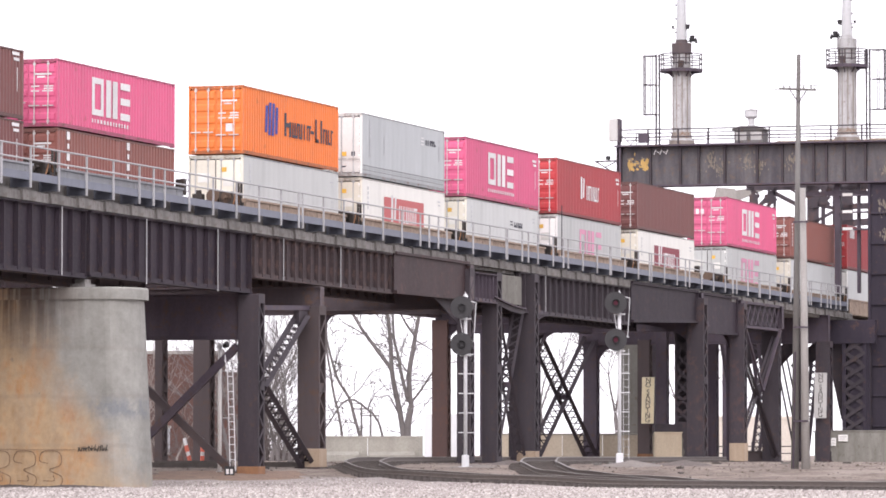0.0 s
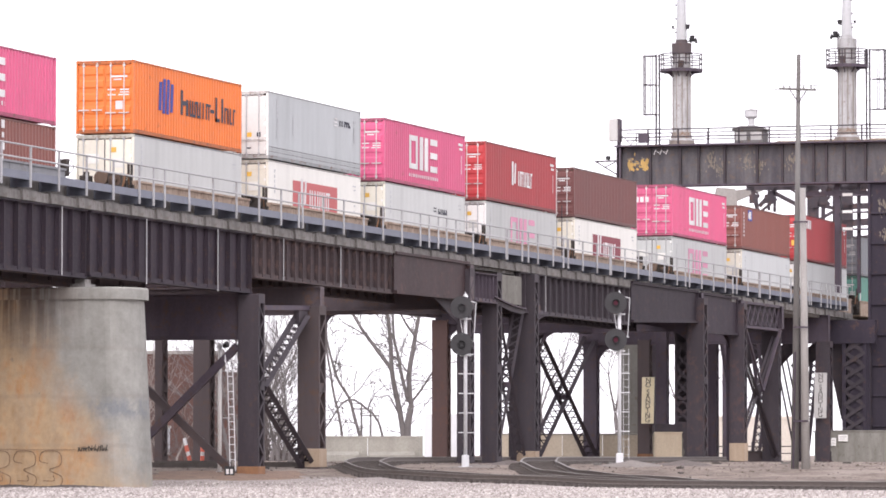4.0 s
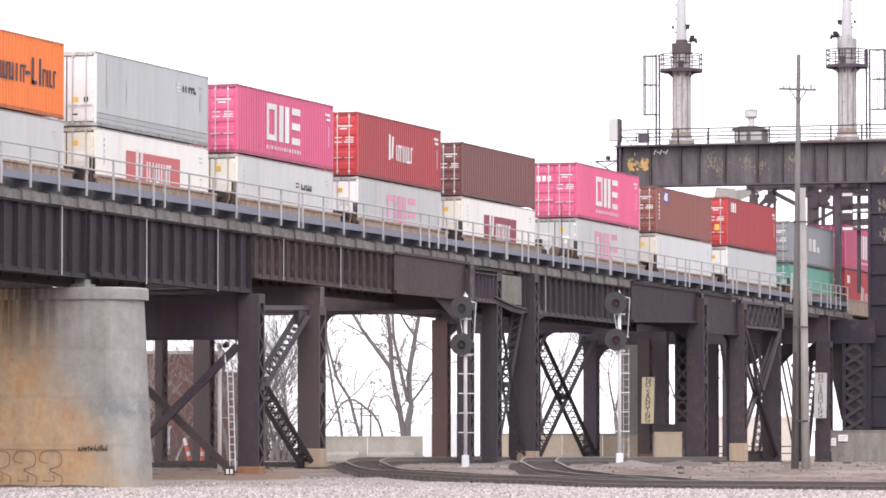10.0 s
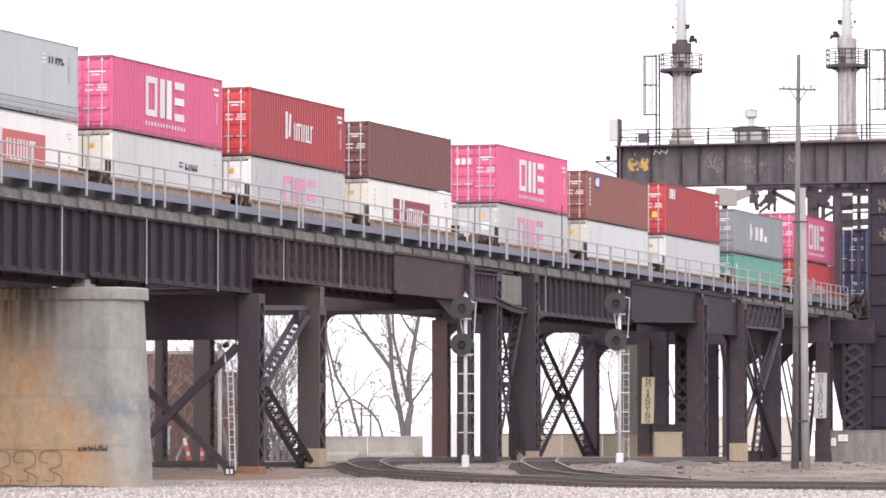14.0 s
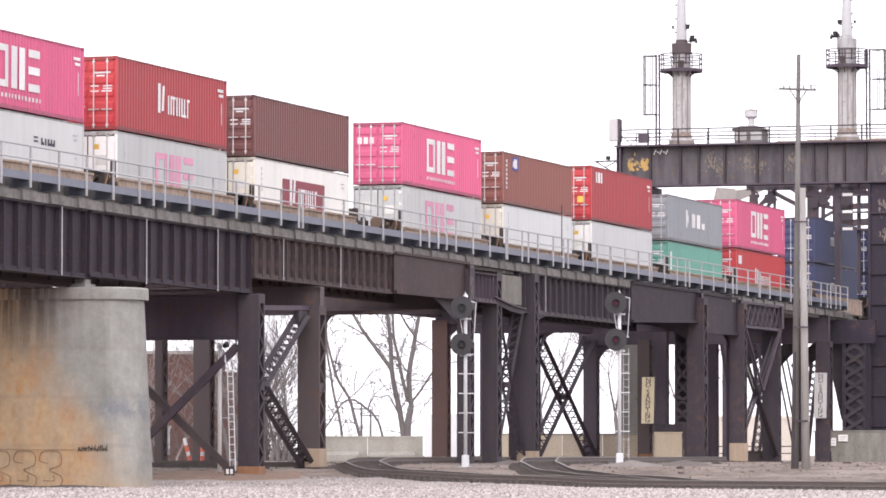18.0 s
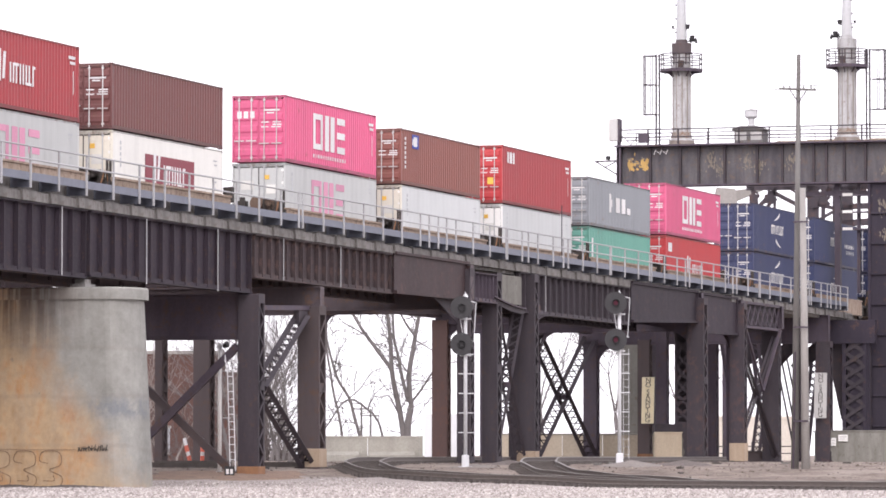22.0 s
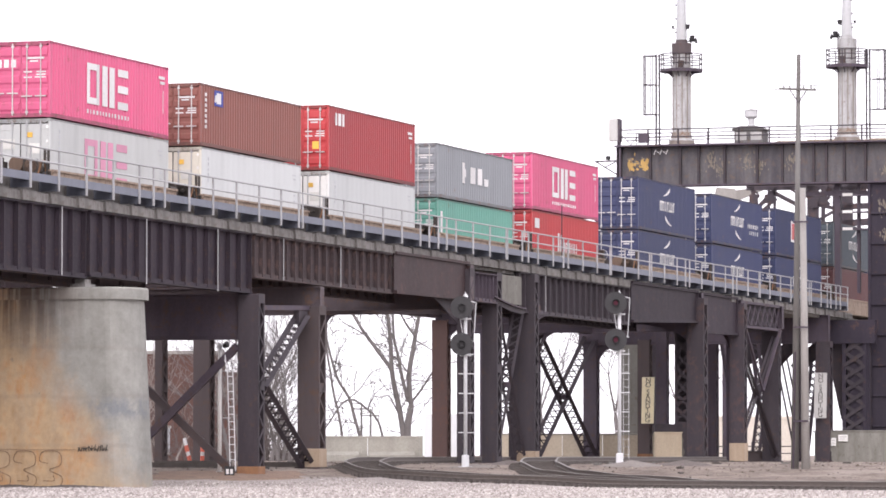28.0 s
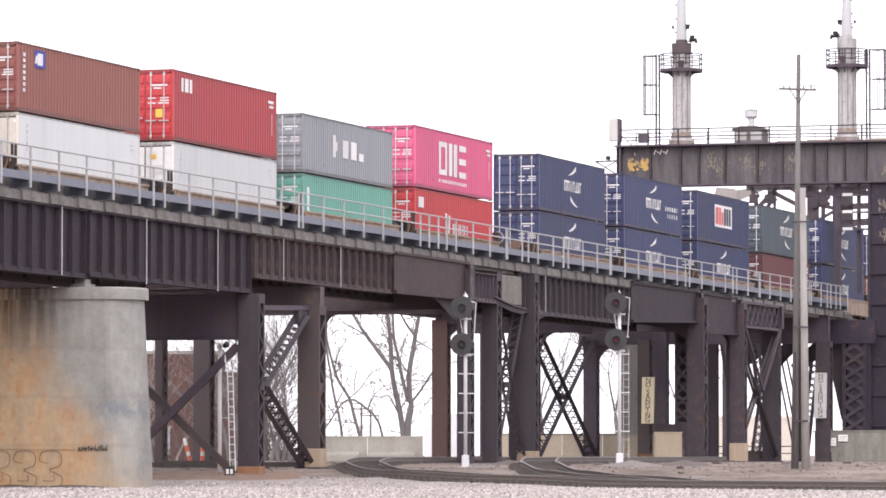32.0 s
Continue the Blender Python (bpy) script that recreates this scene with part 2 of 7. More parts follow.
def ground_material():
    m, n, l, b = nodes_of("gravel and dirt")
    pos = n.new("ShaderNodeNewGeometry").outputs["Position"]
    mp = n.new("ShaderNodeVectorMath")
    mp.operation = 'DOT_PRODUCT'
    l.new(pos, mp.inputs[0])
    mp.inputs[1].default_value = (FWD.x, FWD.y, 0)
    d0 = EYE.x * FWD.x + EYE.y * FWD.y
    v = coords(n, l)
    wob = noise_of(n, l, v, 0.35, 5, 0.7)
    add = n.new("ShaderNodeMath")
    add.operation = 'MULTIPLY_ADD'
    l.new(wob, add.inputs[0])
    add.inputs[1].default_value = 14.0
    l.new(mp.outputs["Value"], add.inputs[2])
    rng = n.new("ShaderNodeMapRange")
    rng.inputs["From Min"].default_value, rng.inputs["From Max"].default_value = d0 + 185.5 + 7, d0 + 189 + 7
    l.new(add.outputs[0], rng.inputs["Value"])
    obl = n.new("ShaderNodeVectorMath")
    obl.operation = 'DOT_PRODUCT'
    l.new(pos, obl.inputs[0])
    obl.inputs[1].default_value = (FWD.x + 2.05 * SIDE.x, FWD.y + 2.05 * SIDE.y, 0)
    add2 = n.new("ShaderNodeMath")
    add2.operation = 'MULTIPLY_ADD'
    l.new(wob, add2.inputs[0])
    add2.inputs[1].default_value = 4.0
    l.new(obl.outputs["Value"], add2.inputs[2])
    d1 = d0 + 2.05 * (EYE.x * SIDE.x + EYE.y * SIDE.y)
    rng2 = n.new("ShaderNodeMapRange")
    rng2.inputs["From Min"].default_value, rng2.inputs["From Max"].default_value = d1 + 182 + 2, d1 + 186 + 2
    l.new(add2.outputs[0], rng2.inputs["Value"])
    both = n.new("ShaderNodeMath")
    both.operation = 'MAXIMUM'
    l.new(rng.outputs["Result"], both.inputs[0])
    l.new(rng2.outputs["Result"], both.inputs[1])
    st = noise_of(n, l, v, 11.0, 8, 0.8)
    gravel = ramp(n, l, st, [(0.3, (0.17, 0.148, 0.138)), (0.5, (0.335, 0.298, 0.28)), (0.72, (0.50, 0.458, 0.433))])
    soil = noise_of(n, l, v, 1.6, 9, 0.8)
    dirt = ramp(n, l, soil, [(0.30, (0.085, 0.064, 0.053)), (0.5, (0.19, 0.15, 0.125)), (0.70, (0.35, 0.29, 0.245))])
    bare = noise_of(n, l, coords(n, l, (0.35, 0.35, 0.35)), 0.6, 6, 0.65)
    dirt = mix(n, l, ramp(n, l, bare, [(0.50, (0, 0, 0)), (0.60, (0.65,) * 3)]), dirt, (0.315, 0.265, 0.23))
    dirt = mix(n, l, ramp(n, l, bare, [(0.36, (0.7,) * 3), (0.44, (0, 0, 0))]), dirt, (0.10, 0.076, 0.066))
    l.new(mix(n, l, both.outputs[0], gravel, dirt), b.inputs["Base Color"])
    b.inputs["Roughness"].default_value = 0.95
    bump(n, l, b, st, 0.8, 0.06)
    return m


GROUND = ground_material()


def build_ground():
    f = Form()
    ds = [-400, -100, 0, 60] + list(range(90, 262, 2)) + [270, 285, 300, 330, 380, 450, 600, 900, 1500, 3000, 4800]
    us = [math.copysign(abs(i / 80 - 1) ** 1.6, i / 80 - 1) for i in range(161)]
    for d in ds:
        for u in us:
            half = 60 + max(d, 0) * 0.6
            x, y = spot(u * half, d)
            f.v.append((x, y, ground_z(x, y) + (0.045 * noise.noise((x * 0.5, y * 0.5, 0)) + 0.03 * noise.noise((x * 1.7, y * 1.7, 3)) if d < 400 else 0)))
    w = len(us)
    for i in range(len(ds) - 1):
        for j in range(w - 1):
            f.f.append((i * w + j, i * w + j + 1, (i + 1) * w + j + 1, (i + 1) * w + j))
    ob = part("ground", f, GROUND, smooth=True)
    tagged(ob, "pale gravel giving way to brown dirt under the viaduct", "ground", kind="structure")


build_ground()


# ---- viaduct ----
def zd(x):
    return GRADE * x


def laced_column(name, x, y, z0, z1, wy=0.62, wx=0.7, material=STEEL, foot=0.0, lace=True, label="", plinth=None):
    """Built-up column: two solid plates facing along the track, laced on the open sides."""
    col = thing(name, x, y, 0, label or "riveted dark steel viaduct column with laced sides", "column", "viaduct columns")
    for s in (-1, 1):
        part("web_plate", Form().box(s * wx / 2 - 0.02, s * wx / 2 + 0.02, -wy / 2, wy / 2, z0, z1), material, col)
    for sy in (-1, 1):
        for s in (-1, 1):
            part("corner_angle", Form().box(s * wx / 2 - (0.13 if s > 0 else 0), s * wx / 2 + (0.13 if s < 0 else 0),
                                            sy * wy / 2 - 0.012 + sy * 0.012, sy * wy / 2 + 0.012 + sy * 0.012, z0, z1), material, col)
        if lace:
            f, step, z, k = Form(), wx * 0.75, z0 + 0.3, 1
            while z + step < z1 - 0.2:
                f.beam((-k * wx / 2 * 0.8, sy * (wy / 2 + 0.01), z), (k * wx / 2 * 0.8, sy * (wy / 2 + 0.01), z + step), 0.10, 0.04, (0, sy, 0))
                z, k = z + step, -k
            part("lacing", f, material, col)
            for zz in (z0 + 0.15, (z0 + z1) / 2, z1 - 0.15):
                part("batten_plate", Form().box(-wx / 2, wx / 2, sy * (wy / 2 + 0.02) - 0.01, sy * (wy / 2 + 0.02) + 0.01, zz - 0.2, zz + 0.2), material, col)
        else:
            part("side_plate", Form().box(-wx / 2 + 0.03, wx / 2 - 0.03, sy * (wy / 2 - 0.03) - 0.01, sy * (wy / 2 - 0.03) + 0.01, z0, z1), material, col)
    if foot:
        part("foot_casing", Form().box(-wx / 2 - 0.05, wx / 2 + 0.05, -wy / 2 - 0.05, wy / 2 + (0.05 if foot < 0.8 or foot > 1 else -0.32), z0 - 0.3, z0 + foot), plinth or RUST, col, soft=0.02)
    part("base_plate", Form().box(-wx / 2 - 0.12, wx / 2 + 0.12, -wy / 2 - 0.12, wy / 2 + 0.12, z0 - 0.25, z0 + 0.06), material, col)
    return col


def lattice_strut(parent, p, q, wide=0.45, material=STEEL, face=(1, 0, 0), name="brace", flange=0.13):
    """Two flanges joined by zigzag lacing, from p to q, lying across the direction face."""
    p, q, fc = Vector(p), Vector(q), Vector(face)
    t = (q - p).normalized()
    s = t.cross(fc).normalized() * wide / 2
    part(name, Form().beam(p + s, q + s, flange, 0.3, fc).beam(p - s, q - s, flange, 0.3, fc), material, parent)
    n = max(4, int((q - p).length / wide))
    for i in range(n):
        a, b = p.lerp(q, i / n), p.lerp(q, (i + 1) / n)
        part("lace_bar", Form().beam(a + s, b - s, 0.07, 0.02, fc), material, parent)
        part("lace_bar", Form().beam(a - s + fc * 0.026, b + s + fc * 0.026, 0.07, 0.02, fc), material, parent)


def plate_girder(name, x0, x1, y, z0, z1, step=1.1, material=STEEL, label="", bright=()):
    """Deck girder along the track with flanges and vertical stiffeners."""
    g = thing(name, x0, y, 0, label or "riveted dark steel plate girder with vertical stiffeners", "girder", "viaduct girders")
    ln = x1 - x0
    a, b = zd(x0), GRADE

    def bx(u0, u1, v0, v1, w0, w1):
        return Form().box(u0, u1, v0, v1, w0 + a, w1 + a, b)
    part("web", bx(0, ln, -0.02, 0.02, z0, z1), material, g)
    part("top_flange", bx(0, ln, -0.25, 0.25, z1 - 0.05, z1), material, g)
    part("bottom_flange", bx(0, ln, -0.25, 0.25, z0, z0 + 0.06), material, g)
    part("bottom_angle", bx(0, ln, -0.16, -0.02, z0 + 0.06, z0 + 0.2), material, g)
    n = max(1, round(ln / step))
    sh = bx(-0.02, 0.02, -0.2, -0.02, z0 + 0.06, z1 - 0.05).mesh("stiffener")
    for i in range(n + 1):
        o = part("stiffener", sh, material, g, at=(ln * i / n, 0, b * ln * i / n))
    return g


def cross_girder(name, x, z0, z1, y0=-2.8, y1=13.6, material=STEEL, thick=0.5):
    """Transverse plate girder of a bent."""
    g = thing(name, x, 0, zd(x), "plain dark steel cross girder carrying the deck between columns", "girder", "viaduct cross girders")
    part("web", Form().box(-0.02, 0.02, y0, y1, z0, z1), material, g)
    part("top_flange", Form().box(-thick / 2, thick / 2, y0, y1, z1 - 0.05, z1), material, g)
    part("bottom_flange", Form().box(-thick / 2, thick / 2, y0, y1, z0, z0 + 0.05), material, g)
    part("end_plate", Form().box(-thick / 2, thick / 2, y0 - 0.02, y0 + 0.01, z0, z1), material, g)
    part("flange_angle", Form().box(-0.14, -0.02, y0, y1, z0 + 0.05, z0 + 0.17), material, g)
    return g


def knee(x, y, z, wide, drop, axis='x'):
    """Arched knee plate with a flange round its curve; wide runs across the axis that it is square to."""
    k = thing("knee_bracket", x, y, z, "dark steel arched knee bracket between column and girder", "bracket", "knee brackets")
    arc = [(wide * (1 - math.sin(a)), -drop * (1 - math.cos(a))) for a in [math.pi / 2 * i / 8 for i in range(9)]]
    part("plate", Form().prism([(0, 0.25), (wide, 0.25)] + arc, axis, -0.03, 0.03), STEEL, k)
    f = Form()
    for (u0, w0), (u1, w1) in zip(arc, arc[1:]):
        a, b = ((0, u0, w0), (0, u1, w1)) if axis == 'x' else ((u0, 0, w0), (u1, 0, w1))
        f.beam(a, b, 0.035, 0.26, (1, 0, 0) if axis == 'x' else (0, 1, 0))
    part("flange", f, STEEL, k)


def faced_column(l, d, top, wide):
    """Laced column whose open side, with its crossed bars, is turned along the line of sight."""
    x, y = spot(l, d)
    z = ground_z(x, y)
    c = thing("viaduct_column", x, y, z, "dark steel column with crossed lacing on its open face", "column", "viaduct columns", rz=math.degrees(math.atan2(SIDE.y, SIDE.x)))
    h = top - z
    for u in (-1, 1):
        part("corner_angle", Form().box(u * wide / 2 - 0.07, u * wide / 2 + 0.07, -0.25, 0.25, 0, h), STEEL_MID, c)
    # dark sheet added behind the bars so the gaps read as shaded
    part("rear_plate", Form().box(-wide / 2 + 0.07, wide / 2 - 0.07, 0.2, 0.25, 0, h), STEEL_DARK, c)
    k = 0
    while 2.4 + (k + 1) * 0.78 < h:
        for i, (a, b) in enumerate(((-1, 1), (1, -1))):
            part("lace_bar", Form().beam((a * wide / 2, -0.27 - 0.03 * i, 2.4 + k * 0.78), (b * wide / 2, -0.27 - 0.03 * i, 3.18 + k * 0.78), 0.17, 0.025, (0, 1, 0)), STEEL_MID, c)
        k += 1
    part("foot_plate", Form().box(-wide / 2 - 0.02, wide / 2 + 0.02, -0.3, -0.26, 0, 2.35), STEEL_MID, c)


def build_viaduct():
    # concrete pier
    pier = thing("bridge_pier", -18.6, 4.85, 0, "battered grey concrete pier with orange rust stains and spray-paint marks", "pier")
    pier["kind"] = "structure"

    def ring(half, grow, z, f, n=14):
        r = half
        ys = []
        for i in range(n + 1):
            a = -math.pi * i / n
            ys.append((r * math.cos(a), -9.43 - grow + r * math.sin(a) * 0.6 + r * 0.6))
        for i in range(n + 1):
            a = math.pi - math.pi * i / n
            ys.append((r * math.cos(a), 11 + grow + r * math.sin(a) * 0.6))
        k = len(f.v)
        f.v += [(u, w, z) for u, w in ys]
        return k, len(ys)

    def drum(levels):
        f = Form()
        ks = [ring(h, g, z, f) for h, g, z in levels]
        for (k0, m), (k1, _) in zip(ks, ks[1:]):
            for i in range(m):
                j = (i + 1) % m
                f.f.append((k0 + i, k0 + j, k1 + j, k1 + i))
        f.f.append(tuple(ks[-1][0] + i for i in range(ks[-1][1])))
        return f
    part("shaft", drum([(1.60, 0.40, -0.5), (1.45, 0.0, 7.4)]), PIERM, pier, smooth=False)
    part("cap", drum([(1.56, 0.16, 7.4), (1.56, 0.16, 7.80), (1.50, 0.10, 7.86)]), PIERM, pier)
    for y in (-7.1, -2.5, 2, 6):
        part("bearing", Form().box(-0.5, 0.5, y - 0.3, y + 0.3, 7.86, 8.02).box(-0.3, 0.3, y - 0.2, y + 0.2, 8.02, 8.2), FASCIA, pier)
    for k in range(4):
        copy_thing(pier, pose(-60 - 42 * k, 4.85, 0))
    # bents: x, underside, top of cross girder
    for x, z0, z1 in ((-1.0, 6.35, 8.25), (6.9, 7.95, 8.85), (28.2, 8.60, 10.72), (39.2, 8.80, 9.2), (50.5, 9.25, 10.3), (71.2, 9.35, 11.0), (80.3, 9.1, 10.95), (90.3, 9.55, 10.9), (102.5, 9.0, 10.8)):
        cross_girder("cross_girder", x, z0, z1, 1.0 if x == 50.5 else -2.8, {28.2: 13.15, 71.2: 13.05}.get(x, 13.6), material=INNER if 0 < x < 45 else STEEL)
    # near columns
    for x, y, top, wy, wx, fo, mat in ((-1.0, -2.5, 8.2, 0.85, 0.75, 0.40, STEEL_DARK), (6.9, -2.34, 7.95, 0.93, 0.9, 0.85, STEEL_BROWN),
                                       (28.2, -2.5, 10.4, 0.6, 0.75, 0, STEEL_DARK), (32.7, -2.4, 10.35, 0.72, 0.8, 0, STEEL_DARK), (38.7, -2.4, 10.5, 0.85, 0.7, 0.6, STEEL_DARK),
                                       (71.2, -2.5, 10.4, 0.95, 0.9, 0, STEEL_MID), (80.3, -2.58, 10.4, 0.8, 0.8, 1.1, STEEL_MID), (90.3, -2.1, 9.0, 1.0, 0.6, 0, STEEL_DARK), (102.5, -2.5, 8.7, 0.85, 0.9, 0, STEEL_MID)):
        z0 = ground_z(x, y)
        laced_column("viaduct_column", x, y, z0, top, wy, wx, mat, fo, plinth=PLINTH if fo > 0.5 else RUST)
    # far columns
    for x, y, top, wy, mat in ((-1.0, 12.8, 6.35, 0.8, STEEL), (7.4, 12.8, 7.6, 0.8, STEEL), (28.2, 13.0, 8.5, 0.35, STEEL_BROWN), (39.2, 15.0, 8.85, 0.86, STEEL_BROWN), (50.5, 13.1, 8.5, 0.6, STEEL),
                               (71.2, 12.68, 9.3, 0.88, REDCOL), (80.3, 12.8, 9.0, 0.6, STEEL), (90.3, 12.9, 9.3, 0.6, STEEL), (102.5, 12.75, 8.9, 0.85, STEEL), (102.5, 9.2, 8.9, 0.75, STEEL_BROWN)):
        laced_column("viaduct_column", x, y, ground_z(x, y), top, wy, 0.7, mat, 0.5 if mat is STEEL_BROWN and x > 60 else 0)
    for x, y, z, w, h, ax in ((71.2, -2.0, 9.32, 3.8, 1.3, 'x'), (80.3, -2.0, 9.3, 1.5, 1.1, 'x'), (28.2, -2.15, 8.6, 1.0, 0.9, 'x'), (102.5, 12.3, 8.9, -1.3, 1.2, 'x'), (71.2, 12.4, 9.3, -1.6, 1.3, 'x'),
                              (39.05, -2.45, 8.72, 2.6, 1.0, 'y'), (50.5, 12.45, 9.25, -0.75, 0.75, 'x'), (90.3, 12.45, 9.5, -1.2, 1.2, 'x'), (71.7, -2.7, 9.2, 1.2, 0.8, 'y')):
        knee(x, y, z + zd(x), w, h, ax)
    # bracing of the bents and towers
    br = thing("bent_bracing", -1.0, 0, 0, "crossed dark steel diagonals between bent columns", "bracing", "viaduct bracing")
    lo = ground_z(-1, -2)
    part("brace", Form().beam((0, -1.9, 6.1), (0, 5.1, -1.2 + lo), 0.33, 0.16, (1, 0, 0)), STEEL, br)
    part("brace", Form().beam((0.25, -2.2, lo - 0.4), (0.25, 4.4, 6.3), 0.32, 0.16, (1, 0, 0)), STEEL_BROWN, br)
    half = thing("tower_bracing", 0.2, -2.3, 0, "laced steel diagonals meeting at the first column", "bracing", "viaduct bracing")
    lattice_strut(half, (0.3, 0, 4.45), (5.6, 0, 7.55), 0.46, STEEL_DARK, face=SEEN, flange=0.2)
    lattice_strut(half, (0.5, 0.05, 4.45), (6.25, 0.05, 1.22), 0.5, STEEL_DARK, face=SEEN, flange=0.2)
    part("end_plate", Form().box(4.9, 6.0, -0.1, 0.14, 7.2, 7.75), STEEL_DARK, half)
    part("gusset", Form().box(-0.5, 0.5, -0.06, 0.12, 3.9, 4.7), STEEL, half)
    part("strut", Form().beam((0, 0, 7.72), (6.4, 0, 7.9), 0.2, 0.2), STEEL, half)
    for x0, x1, y, z1, w in ((33.4, 37.6, -2.3, 8.5, 0.46), (90.0, 102.0, 12.7, 8.9, 0.68), (80.7, 90, -2.4, 8.6, 0.2)):
        br = thing("tower_bracing", x0, y, 0, "crossed laced steel diagonals of a viaduct tower", "bracing", "viaduct bracing")
        lo = ground_z(x0, y) + 0.4
        lattice_strut(br, (0, 0, z1), (x1 - x0, 0, lo), w, STEEL_DARK, face=SEEN, flange=0.24 if x0 == 90.0 else 0.13)
        lattice_strut(br, (0, 0.1, lo), (x1 - x0, 0.1, z1), w, STEEL_DARK, face=SEEN, flange=0.24 if x0 == 90.0 else 0.13)
        part("gusset", Form().box((x1 - x0) / 2 - 0.1, (x1 - x0) / 2 + 0.1, -0.17, 0.27, (lo + z1) / 2 - 0.13, (lo + z1) / 2 + 0.13), STEEL, br)
    for x, y, wy in ((93.5, 1.2, 0.5), (86, 3.55, 0.62)):
        laced_column("viaduct_column", x, y, ground_z(x, y), 9.3, wy, 0.6, STEEL)
    for l, wy in ((17.75, 0.6), (19.45, 0.4), (23.4, 0.35)):
        x, y = spot(l, 300)
        laced_column("viaduct_column", x, y, ground_z(x, y), 9.6, wy, 0.7, STEEL)
    for l0, l1, z0, z1, w in ((18.3, 19.5, 9.1, 1.1, 0.42), (20.3, 21.3, 8.8, 1.3, 0.45), (21.3, 20.3, 8.8, 1.3, 0.45), (24.2, 23.5, 7.6, 1.3, 0.4)):
        x, y = spot(l0, 297)
        x1, y1 = spot(l1, 297)
        rear = thing("tower_bracing", x, y, 0, "laced steel diagonal among the rear columns", "bracing", "viaduct bracing")
        lattice_strut(rear, (0, 0, z0), (x1 - x, y1 - y, z1), w, face=SEEN, flange=0.2)
    rods = thing("tie_rods", *spot(21.8, 297), 0, "slanting dark steel tie rods between columns", "bracing", "viaduct bracing", rz=math.degrees(math.atan2(SIDE.y, SIDE.x)))
    for u0, z0, u1, z1 in ((0, 7.3, 0.95, 2.4), (0.2, 8.0, 1.05, 3.7), (0.5, 8.3, 1.15, 5.2)):
        part("tie_rod", Form().beam((u0, 0, z0), (u1, 0, z1), 0.11, 0.14, (0, 1, 0)), STEEL_DARK, rods)
    # solid pieces placed to fit the camera's view, closing gaps of sky
    part("brace", Form().beam((-0.3, 0.6, 7.45), (1.6, 0.6, 9.45), 0.9, 0.3, (0, 1, 0)), STEEL_MID, rods)
    part("brace", Form().beam((1.2, 0.6, 7.1), (3.2, 0.6, 9.1), 0.9, 0.3, (0, 1, 0)), STEEL_MID, rods)
    part("gusset", Form().prism([(-2.2, 9.6), (-0.4, 9.6), (-0.4, 8.3), (-1.1, 8.0), (-1.5, 7.6), (-2.2, 7.3)], 'y', 1.0, 1.1), STEEL_DARK, rods)
    faced_column(13.95, 266, 9.0, 0.72)
    laced_column("viaduct_column", *spot(3.84, 235), ground_z(*spot(3.84, 235)), 9.2, 0.72, 0.6, STEEL_DARK, lace=False)
    ped = thing("column_pedestal", *spot(13.12, 264.4), ground_z(*spot(13.12, 264.4)), "yellowed concrete pedestal under the laced columns", "pedestal", rz=math.degrees(math.atan2(SIDE.y, SIDE.x)))
    part("block", Form().box(-0.82, 0.72, 0, 1.1, -0.3, 1.66), PEDM, ped, soft=0.03)
    part("cap", Form().box(-0.86, 0.76, -0.04, 1.1, 1.66, 1.74), PEDM, ped)
    part("bearing_beam", Form().box(-0.85, 0.75, 0.2, 0.8, 1.74, 2.2), STEEL_DARK, ped)
    part("chipped_edge", Form().prism([(0.72, -0.2), (0.86, -0.2), (0.80, 0.3), (0.9, 0.6), (0.78, 0.9), (0.84, 1.3), (0.72, 1.5)], 'y', 0.1, 0.9), BLOCKC, ped)
    # plate outline cut to fit the gap as the camera sees it
    gp = thing("gusset_plate", *spot(24.8, 293), 0, "dark steel gusset plate beside the portal leg", "plate", rz=math.degrees(math.atan2(SIDE.y, SIDE.x)))
    part("plate", Form().prism([(0.0, 10.2), (1.4, 10.2), (1.4, 3.0), (0.78, 3.9), (0.25, 6.42), (0.0, 6.7)], 'y', 0, 0.06), STEEL_MID, gp)
    sill = thing("sill_beam", *spot(19.0, 276), ground_z(*spot(19.0, 276)), "low dark steel sill beam between column feet", "beam", rz=math.degrees(math.atan2(SIDE.y, SIDE.x)))
    part("web", Form().box(-0.75, 1.1, -0.03, 0.03, 0, 0.62), STEEL_BROWN, sill)
    part("flange", Form().box(-0.75, 1.1, -0.15, 0.15, 0.62, 0.68).box(-0.75, 1.1, -0.15, 0.15, -0.05, 0.03), STEEL_MID, sill)
    part("end_post", Form().box(1.1, 1.32, -0.1, 0.1, -0.1, 1.1), CONCRETE, sill)
    conc = thing("concrete_block", 35.2, -2.2, 0, "pale concrete infill block at a girder end", "block")
    part("block", Form().box(-1.9, 1.7, -0.42, 0.5, 8.95, 10.36), BLOCKC, conc, soft=0.03)
    # girders along the track
    spans = ((-205, -18.9, 8.15, 10.74), (-18.5, -1.0, 8.25, 10.74), (-0.6, 28.0, 8.9, 10.62), (28.3, 37.0, 8.9, 10.6), (37.0, 71.0, 8.85, 10.75), (71.5, 80.0, 9.6, 10.8), (80.6, 90, 9.9, 10.85), (90.6, 102, 9.7, 10.85), (102.8, 112, 9.3, 10.9))
    for k, (x0, x1, z0, z1) in enumerate(spans):
        plate_girder("deck_girder", x0, x1, -2.3 if k < 2 else 1.2, z0, z1, 1.28, GIRD if k < 2 or k > 3 else INNER)
